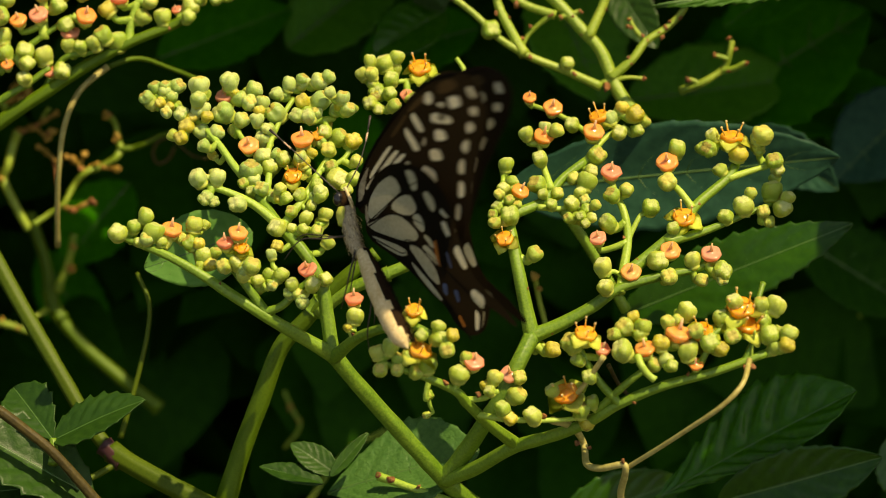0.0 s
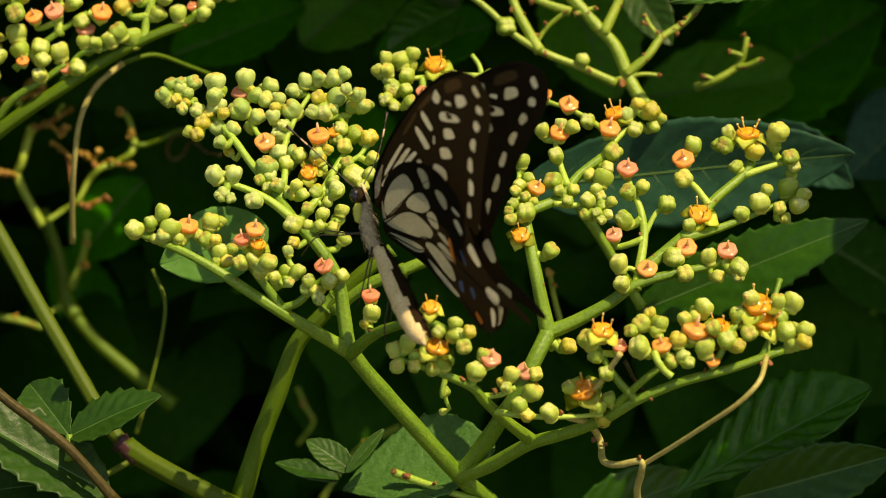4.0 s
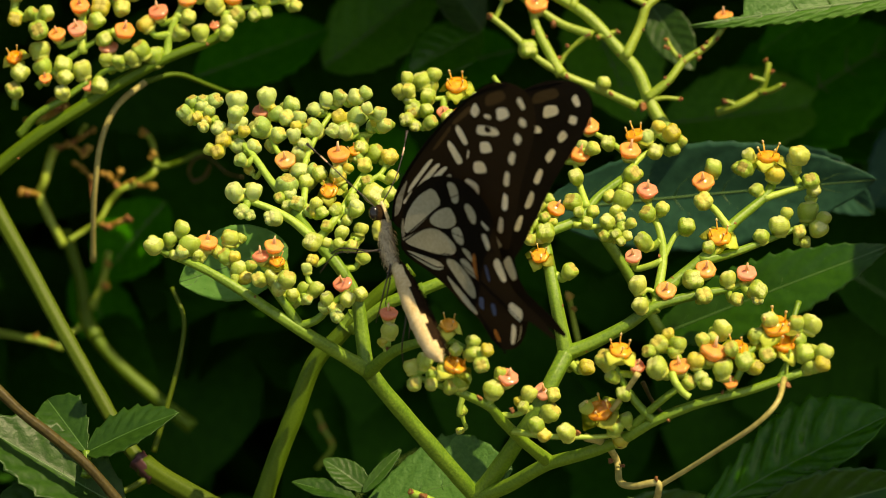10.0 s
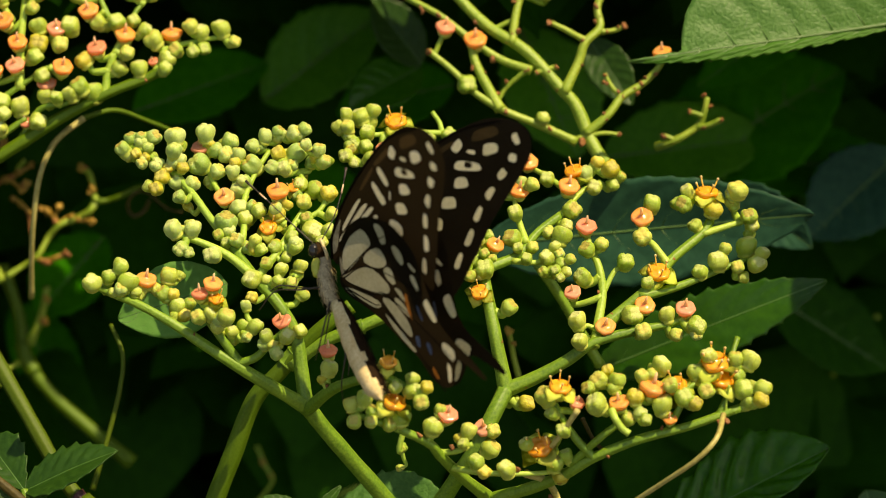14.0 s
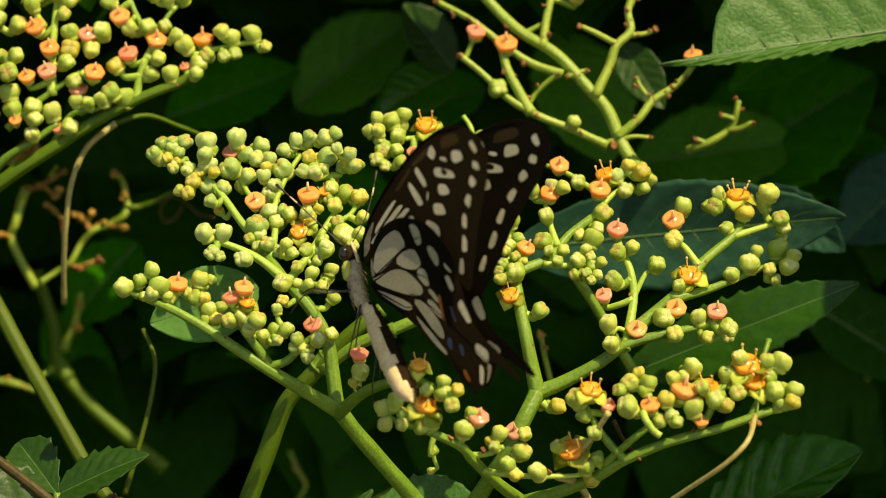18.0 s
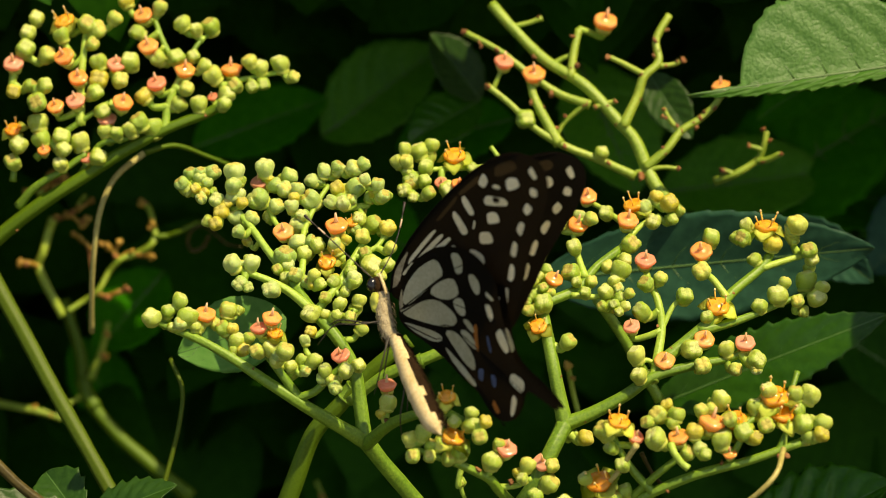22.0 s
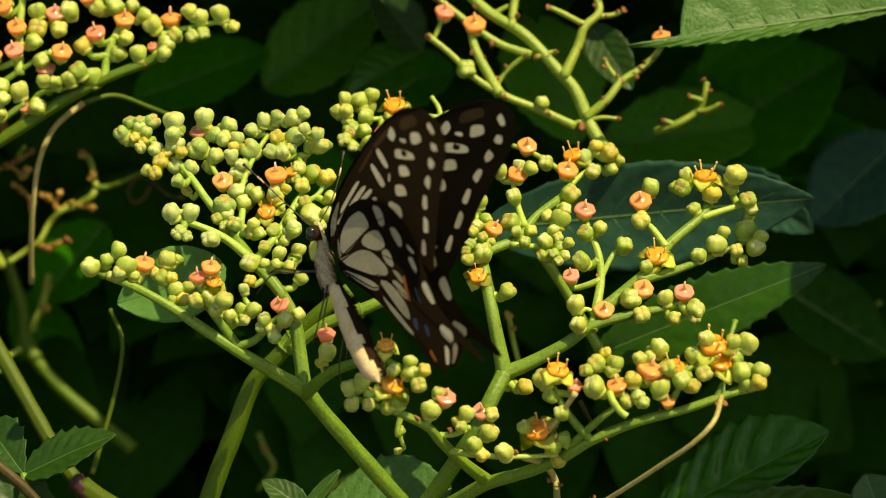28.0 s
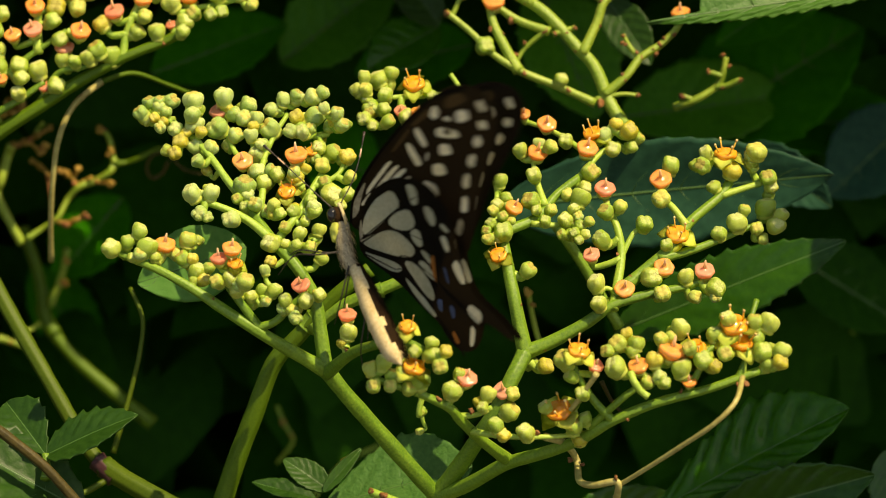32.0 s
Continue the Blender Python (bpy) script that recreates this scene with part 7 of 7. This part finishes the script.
def spotp(x, z, y=0.0, tilt=1.0):
    """A point of the butterfly from units of its own frame."""
    along = (z - 54) * math.cos(LEAN) - (x - 9) * math.sin(LEAN)
    return Vector((x * UNIT, (y + tilt * TILT * along) * UNIT, z * UNIT))


def build_butterfly():
    wings = []
    for side, bow in (("far", -1), ("near", 1)):
        marks = [(p, M_CELL, "") for p in HIND_CELLS] + [(p, M_SPOT, "") for p in HIND_LUNULES]
        marks += [(oval(150, -187, 26, 5.5, 57), M_RUST, "rust-orange spot"), (oval(112, -304, 13, 5.7, 89), M_RUST, "rust-orange spot"), (cell((3, -32), (12, -20), (34, -8), (22, -24), (12, -36), (4, -40)), M_FUR_GREY, "hairy grey wing root"), (oval(118, -241, 12, 8, 46), M_BLUE, "dusty blue spot"),
                  (oval(172, -214, 16, 4, 66), M_BLUE, "dusty blue spot"), (oval(140, -268, 12, 7, 60), M_BLUE, "dusty blue spot")]
        hind = wing("hindwing", butterfly, HIND_EDGE, 0, marks, "tailed black hindwing with large cream cells")
        marks = [(p, M_SPOT, "") for p in FORE_SPOTS] + [(cell((8, 10), (22, 24), (60, 30), (92, 32), (60, 20), (30, 4)), M_FUR_GREY, "hairy grey wing root")] + [(APEX_PATCH, M_WING_BROWN, "brown patch near the tip"), (oval(302, 22, 36, 5, 172), M_WING_BROWN, "brown streak on the front edge"), (oval(228, 26, 40, 4, 180), M_WING_BROWN, "brown streak on the front edge"), (oval(340, -34, 9.5, 5.5, 133), M_WING, "black eye in a cream spot")]
        fore = wing("forewing", butterfly, FORE_SHORT if side == "near" else FORE_EDGE, bow, marks, "black forewing with rows of cream spots")
        vein(fore, ((2, 4), (44, 32), (142, 46), (245, 44), (357, 28), (440, -10)), 0.0003, bow)
        for points in (((5, -34), (80, -46), (160, -60), (240, -84)), ((5, -40), (80, -62), (135, -106), (215, -196)), ((2, -46), (60, -108), (112, -146), (196, -330)), ((-6, -56), (48, -122), (80, -160), (110, -340))):
            vein(hind, points, 0.00012, 0)
        wings += [(side, hind, fore)]
    # body
    bm = bmesh.new()
    path = glide([spotp(-6, 58), spotp(-4, 22), spotp(3, -8), spotp(20, -36)], 5)
    tube(bm, path, 0.00098, 0.00098, 16, 0.0)
    for v in bm.verts:
        mid = min(path, key=lambda q: (q - v.co).length)
        s = path.index(mid) / (len(path) - 1)
        v.co = mid + (v.co - mid) * (0.65 + 0.75 * math.sin(math.pi * (0.12 + 0.8 * s))) + Vector(noise.noise_vector(v.co * 1500)) * 0.00012
    part("thorax", bm, M_FUR_GREY, butterfly, "grey-cream furry thorax")
    rnd = random.Random(4)
    for name, mat, count, words in (("fur", M_FUR, 130, "pale hairs on the thorax"), ("fur", M_FUR_DARK, 150, "dark hairs on the thorax")):
        bm = bmesh.new()
        for _ in range(count):
            p = path[rnd.randrange(2, len(path) - 1)]
            way = Vector((rnd.uniform(-1, 1), rnd.uniform(-1, 0.3), rnd.uniform(-0.4, 0.4))).normalized()
            root = p + way * 0.0011
            tube(bm, [root, root + way * 0.0004 + Vector((0.0001, 0, -0.0003)), root + way * 0.0006 + Vector((0.0003, 0, -0.0009))], 0.00006, 0.00001, 4, 0)
        part(name, bm, mat, butterfly, words)
    bm = bmesh.new()
    path = glide([spotp(18, -22, -8), spotp(39, -70, -34), spotp(65, -126, -60), spotp(85, -165, -76), spotp(98, -186, -84)], 7)
    tube(bm, path, 0.00185, 0.00185, 18, 0.0)
    n = len(path)
    ring = 18
    bm.verts.ensure_lookup_table()
    for i, p in enumerate(path):
        s = i / (n - 1)
        fat = (0.48 + 0.56 * math.sin(math.pi * min(1, 0.06 + s * 0.9))) * (1 if s < 0.78 else max(0.12, 1 - ((s - 0.78) / 0.22) ** 1.6)) * (1 + 0.035 * math.sin(s * 44))
        for k in range(ring):
            v = bm.verts[i * ring + k]
            v.co = p + (v.co - p) * fat
    for f in bm.faces:
        c = f.calc_center_median()
        way = (c - min(path, key=lambda q: (q - c).length)).normalized()
        f.material_index = int(way.dot(Vector((0.92, -0.1, 0.39)).normalized()) > 0.42 and c.z > -0.0150)
    for v in bm.verts:
        v.co += Vector(noise.noise_vector(v.co * 1400)) * 0.00010
    abdomen = part("abdomen", bm, (M_FUR, M_FUR_DARK), butterfly, "cream abdomen with a dark back stripe")
    bm = bmesh.new()
    for _ in range(150):
        s = rnd.uniform(0.06, 0.86)
        p = path[int(s * (n - 1))]
        way = Vector((0.92, -0.5, 0.39)).normalized()
        root = p + way * 0.0018 * (0.48 + 0.56 * math.sin(math.pi * (0.06 + s * 0.9))) + Vector((rnd.uniform(-3, 3), rnd.uniform(-8, 2), rnd.uniform(-3, 3))) * 0.0001
        tube(bm, [root, root + way * 0.0004 + Vector((0.0002, 0, -0.0006)), root + way * 0.0005 + Vector((0.0005, 0, -0.0014))], 0.00006, 0.00001, 4, 0)
    part("fringe", bm, (M_FUR_DARK), abdomen, "short dark hairs along the back")
    bm = bmesh.new()
    ellipsoid(bm, spotp(-18, 70), (0.0013, 0.0014, 0.0016), 14, 10)
    for v in bm.verts:
        v.co += Vector(noise.noise_vector(v.co * 2200)) * 0.00012
    head = part("head", bm, (M_FUR_DARK), butterfly, "dark head with pale side stripes")
    for dx, dy in ((-26, -10), (-24, 12)):
        bm = bmesh.new()
        ellipsoid(bm, spotp(dx, 72, dy), (0.0009, 0.0009, 0.0012), 14, 10)
        part("eye", bm, M_EYE, head, "shiny black eye")
    for pts in (((-12, 88, -12), (-6, 74, -16), (0, 56, -18)), ((-14, 92, 2), (-8, 80, -4), (0, 62, -8))):
        bm = bmesh.new()
        tube(bm, glide([spotp(x, z, y) for x, z, y in pts], 4), 0.00025, 0.0002, 8, 0)
        part("stripe", bm, M_FUR, head, "pale stripe")
    bm = bmesh.new()
    ellipsoid(bm, spotp(-20, 42, -4), (0.0008, 0.0008, 0.0017), 14, 10)
    for v in bm.verts:
        v.co += Vector(noise.noise_vector(v.co * 1800)) * 0.0004
    part("chest_fur", bm, M_PETAL, butterfly, "yellow fur on the chest")
    for pts in (((-26, 84, -4), (-76, 130, -10), (-112, 164, -12), (-150, 198, -14)), ((-14, 88, 6), (8, 130, 10), (22, 176, 12), (30, 222, 14))):
        line = glide([spotp(*p) for p in pts], 6)
        bm = bmesh.new()
        tube(bm, line, 0.00011, 0.00009, 8, 0)
        antenna = part("antenna", bm, M_HORN, butterfly)
        bm = bmesh.new()
        tube(bm, line[-4:], 0.00012, 0.00026, 8, 0)
        part("club", bm, M_HORN, antenna)
        bm = bmesh.new()
        tube(bm, line[-7:-4], 0.00014, 0.00014, 8, 0)
        part("band", bm, M_STYLE, antenna, "white band below the tip")
    for pts in (((-6, 8, -6), (-50, 2, -20), (-92, 0, -14), (-122, -34, 6)), ((-4, 4, 6), (-44, 6, 10), (-84, 10, 14), (-104, 0, 30)),
                ((6, -14, -10), (-4, -56, -26), (-14, -96, -16), (-22, -122, 2)), ((10, -14, 8), (2, -50, 10), (-6, -94, 16)),
                ((16, -20, -8), (34, -92, -34), (26, -160, -30), (28, -200, -6)), ((18, -20, 10), (40, -80, 26), (36, -150, 30))):
        bm = bmesh.new()
        tube(bm, glide([spotp(*p, tilt=1 - 0.3 * i) for i, p in enumerate(pts)], 5), 0.00017, 0.00009, 7, 0)
        part("leg", bm, M_HORN, butterfly)
    return wings


WINGS = build_butterfly()


# ---- movement ----
def beats(rows):
    """Fills the wing beat, about five a second, in between the given turns (seconds, near wing, far wing)."""
    out = []
    for (t0, n0, f0), (t1, n1, f1) in zip(rows, rows[1:]):
        out.append((t0, n0, f0))
        count = round((t1 - t0) / 0.1)
        for k in range(1, count):
            s = k / count
            shut0, shut1 = min(1, max(0, 1.1 - (n0 - f0) / 32)), min(1, max(0, 1.1 - (n1 - f1) / 32))
            shut = (shut0 if k % 2 == 0 else 1 - shut0) * (1 - s) + (shut1 if (count - k) % 2 == 0 else 1 - shut1) * s
            mid = ((n0 + f0) * (1 - s) + (n1 + f1) * s) / 2
            out.append((t0 + (t1 - t0) * s, mid + 15 - 12 * shut, mid - 15 + 12 * shut))
    return out + [rows[-1]]


def motions():
    turns = beats(((0, 63.5, 57.5), (0.1, 74, 46), (0.2, 66, 54), (0.3, 64, 56), (0.4, 70, 50), (0.5, 60.1, 55.9), (0.6, 74, 46), (0.7, 62, 58), (0.8, 76, 44), (0.9, 62, 58), (1, 74.2, 45.3), (1.1, 66, 54), (1.2, 70, 50), (1.3, 70, 50), (1.4, 64, 56), (1.5, 72.8, 53.3), (1.6, 61, 59), (1.7, 74, 46), (1.8, 64, 56), (1.9, 73, 47), (2, 68.2, 59.2), (2.1, 71, 49), (2.2, 66, 54), (2.3, 64, 56), (2.4, 72, 48), (2.5, 59.7, 57.6), (2.6, 75, 45), (2.7, 62, 58), (2.8, 75, 45), (2.9, 68, 52), (3, 63.5, 52.6), (3.1, 72, 48), (3.2, 63, 57), (3.3, 74, 46), (3.4, 63, 57), (3.5, 73.1, 46.4), (5.5, 66.5, 51.8), (5.6, 68, 44), (5.7, 66, 46), (5.8, 62, 50), (5.9, 67, 45), (6, 62.7, 55), (6.1, 71, 41), (6.2, 58, 54), (6.3, 70, 42), (6.4, 60, 52), (6.5, 71.7, 38.5), (6.6, 61, 51), (6.7, 68, 44), (6.8, 64, 48), (6.9, 63, 49), (7, 66.2, 43.8), (7.1, 59, 53), (7.2, 70, 42), (7.3, 58, 54), (7.4, 71, 41), (7.5, 57.8, 52.3), (7.6, 70, 40), (7.7, 58, 52), (7.8, 71, 39), (7.9, 62, 48), (8, 72.4, 38.7), (8.1, 64, 44), (8.2, 61, 47), (8.3, 67, 41), (8.4, 57, 51), (8.5, 69, 40.5), (8.6, 57, 51), (8.7, 69, 39), (8.8, 57, 51), (8.9, 69, 39), (9, 65.4, 44.1), (9.1, 62, 46), (9.2, 70, 38), (9.3, 58, 50), (9.4, 67, 41), (9.5, 55, 48.1), (9.6, 66, 36), (9.7, 57, 45), (9.8, 63, 39), (9.9, 61, 41), (10, 60.2, 44.7), (10.1, 64, 38), (10.2, 54, 48), (10.3, 66, 36), (10.4, 55, 47), (10.5, 66.6, 35.1), (10.6, 62, 40), (10.7, 59, 43), (10.8, 64, 38), (10.9, 55, 47), (11, 66.4, 28.8), (11.1, 54, 48), (11.2, 66, 36), (11.3, 59, 43), (11.4, 64, 38), (11.5, 62.6, 40.5), (11.6, 58, 46), (11.7, 68, 36), (11.8, 55, 49), (11.9, 68, 36), (12, 57.1, 46.2), (12.1, 68, 36), (12.2, 57, 47), (12.3, 63, 41), (12.4, 63, 41), (12.5, 57.8, 47.5), (12.6, 65, 39), (12.7, 57, 47), (12.8, 65, 39), (12.9, 54, 50), (13, 69.9, 36.4), (13.1, 56, 48), (13.2, 67, 37), (13.3, 55, 49), (13.4, 68, 36), (13.5, 60.6, 52.5), (15.5, 66.2, 43.9), (15.6, 64.5, 44.5), (15.7, 60.5, 48.5), (15.8, 66.5, 42.5), (15.9, 57.5, 51.5), (16, 71.1, 38.1), (16.1, 56.5, 52.5), (16.2, 69.5, 39.5), (16.3, 57.5, 51.5), (16.4, 70.5, 38.5), (16.5, 62, 50.8), (16.6, 66.5, 42.5), (16.7, 60.5, 48.5), (16.8, 65.5, 43.5), (16.9, 65.5, 43.5), (17, 61.3, 51.2), (17.1, 65, 45), (17.2, 60, 50), (17.3, 67, 43), (17.4, 58, 52), (17.5, 67.6, 41.8), (17.6, 59, 51), (17.7, 69, 41), (17.8, 62, 48), (17.9, 70, 40), (18, 64.5, 47.9), (18.1, 67, 43), (18.2, 64, 46), (18.3, 62, 48), (18.4, 65, 45), (18.5, 54.5, 50), (18.6, 65.5, 43.5), (18.7, 57.5, 51.5), (18.8, 67.5, 41.5), (18.9, 57.5, 51.5), (19, 66.8, 40.8), (19.1, 56, 50), (19.2, 68, 38), (19.3, 56, 50), (19.4, 70, 36), (19.5, 59.3, 52.6), (19.6, 69, 37), (19.7, 58, 48), (19.8, 68, 38), (19.9, 58, 48), (20, 69.4, 35.5), (20.1, 58, 48), (20.2, 63, 43), (20.3, 63, 43), (20.4, 59, 47), (20.5, 61.7, 42.6), (20.6, 58, 48), (20.7, 66, 40), (20.8, 56, 50), (20.9, 67, 39), (21, 58.3, 51.9), (21.1, 68, 38), (21.2, 56, 50), (21.3, 67, 39), (21.4, 58, 48), (21.5, 63.4, 43), (21.6, 60, 46), (21.7, 68, 38), (21.8, 56, 50), (21.9, 68, 38), (22, 56.1, 45.7), (22.1, 65, 41), (22.2, 61, 45), (22.3, 59, 47), (22.4, 66, 40), (22.5, 58, 53), (22.6, 65, 41), (22.7, 57, 49), (22.8, 67, 39), (22.9, 57, 49), (23, 71.5, 41.7), (23.1, 57, 51), (23.2, 70, 38), (23.3, 58, 50), (23.4, 70, 38), (23.5, 59, 54), (23.6, 69, 39), (23.7, 57, 51), (23.8, 68, 40), (23.9, 60, 48), (24, 67, 43.3), (24.1, 61, 47), (24.2, 64, 44), (24.3, 64, 44), (24.4, 60, 48), (24.5, 66.2, 47.4), (24.6, 58, 50), (24.7, 69, 39), (24.8, 57, 51), (24.9, 69, 39), (25, 57, 53.6), (25.1, 69, 39), (25.2, 58, 50), (25.3, 67, 41), (25.4, 62, 46), (25.5, 59.5, 50.9), (27.5, 70.8, 39), (27.6, 59.5, 51.5), (27.7, 67.5, 43.5), (27.8, 62.5, 48.5), (27.9, 62.5, 48.5), (28, 66.9, 48.3), (28.1, 59.5, 51.5), (28.2, 68.5, 42.5), (28.3, 58.5, 52.5), (28.4, 68.5, 42.5), (28.5, 59.3, 52.4), (28.6, 71.5, 39.5), (28.7, 59.5, 51.5), (28.8, 71.5, 39.5), (28.9, 58.5, 52.5), (29, 71.8, 40.3), (29.1, 60.5, 50.5), (29.2, 68.5, 42.5), (29.3, 60.5, 50.5), (29.4, 66.5, 44.5), (29.5, 63.8, 48), (29.6, 64, 48), (29.7, 65, 47), (29.8, 64, 48), (29.9, 66, 46), (30, 59.8, 52.5), (30.1, 67, 45), (30.2, 61, 51), (30.3, 68, 44), (30.4, 59, 53), (30.5, 71.5, 44.2), (30.6, 58, 54), (30.7, 70, 42), (30.8, 58, 54), (30.9, 71, 41), (31, 58.7, 56), (31.1, 70, 42), (31.2, 61, 51), (31.3, 69, 43), (31.4, 61, 51), (31.5, 70.8, 41.8), (31.6, 59, 53), (31.7, 71, 41), (31.8, 59, 53), (31.9, 72, 40), (32, 59.3, 52.5)))
    hinge = Vector((-math.sin(LEAN) * math.cos(radians(20)), math.sin(radians(20)), math.cos(LEAN) * math.cos(radians(20))))
    right = (Vector((1, 0, 0)) - hinge * hinge.x).normalized()
    front = right.cross(hinge)
    crease = Vector((0.31, 0, -0.95))     # along which the hindwings fold beside the abdomen

    def swung(turn, deeper=0.0):
        """A wing's plane, turned so far about the hinge from the picture's plane towards the viewer."""
        g = radians(turn)
        out, side = right * math.cos(g) + front * math.sin(g), right * math.sin(g) - front * math.cos(g)
        return Matrix.Translation((8.6 * UNIT, deeper, 54 * UNIT)) @ Matrix((out, side, hinge)).transposed().to_4x4()

    for side, hind, fore in WINGS:
        if side == "near":
            walk(fore, [(t, swung(n)) for t, n, f in turns])
            walk(hind, [(t, swung(60, -0.0003) @ Matrix.Rotation(radians(1.15 * (n - 57)), 4, crease)) for t, n, f in turns])
        else:
            walk(fore, [(t, swung(f, 0.0006)) for t, n, f in turns])
            walk(hind, [(t, swung(58.5, 0.0007) @ Matrix.Rotation(radians(0.4 * (f - 56)), 4, crease)) for t, n, f in turns])


motions()
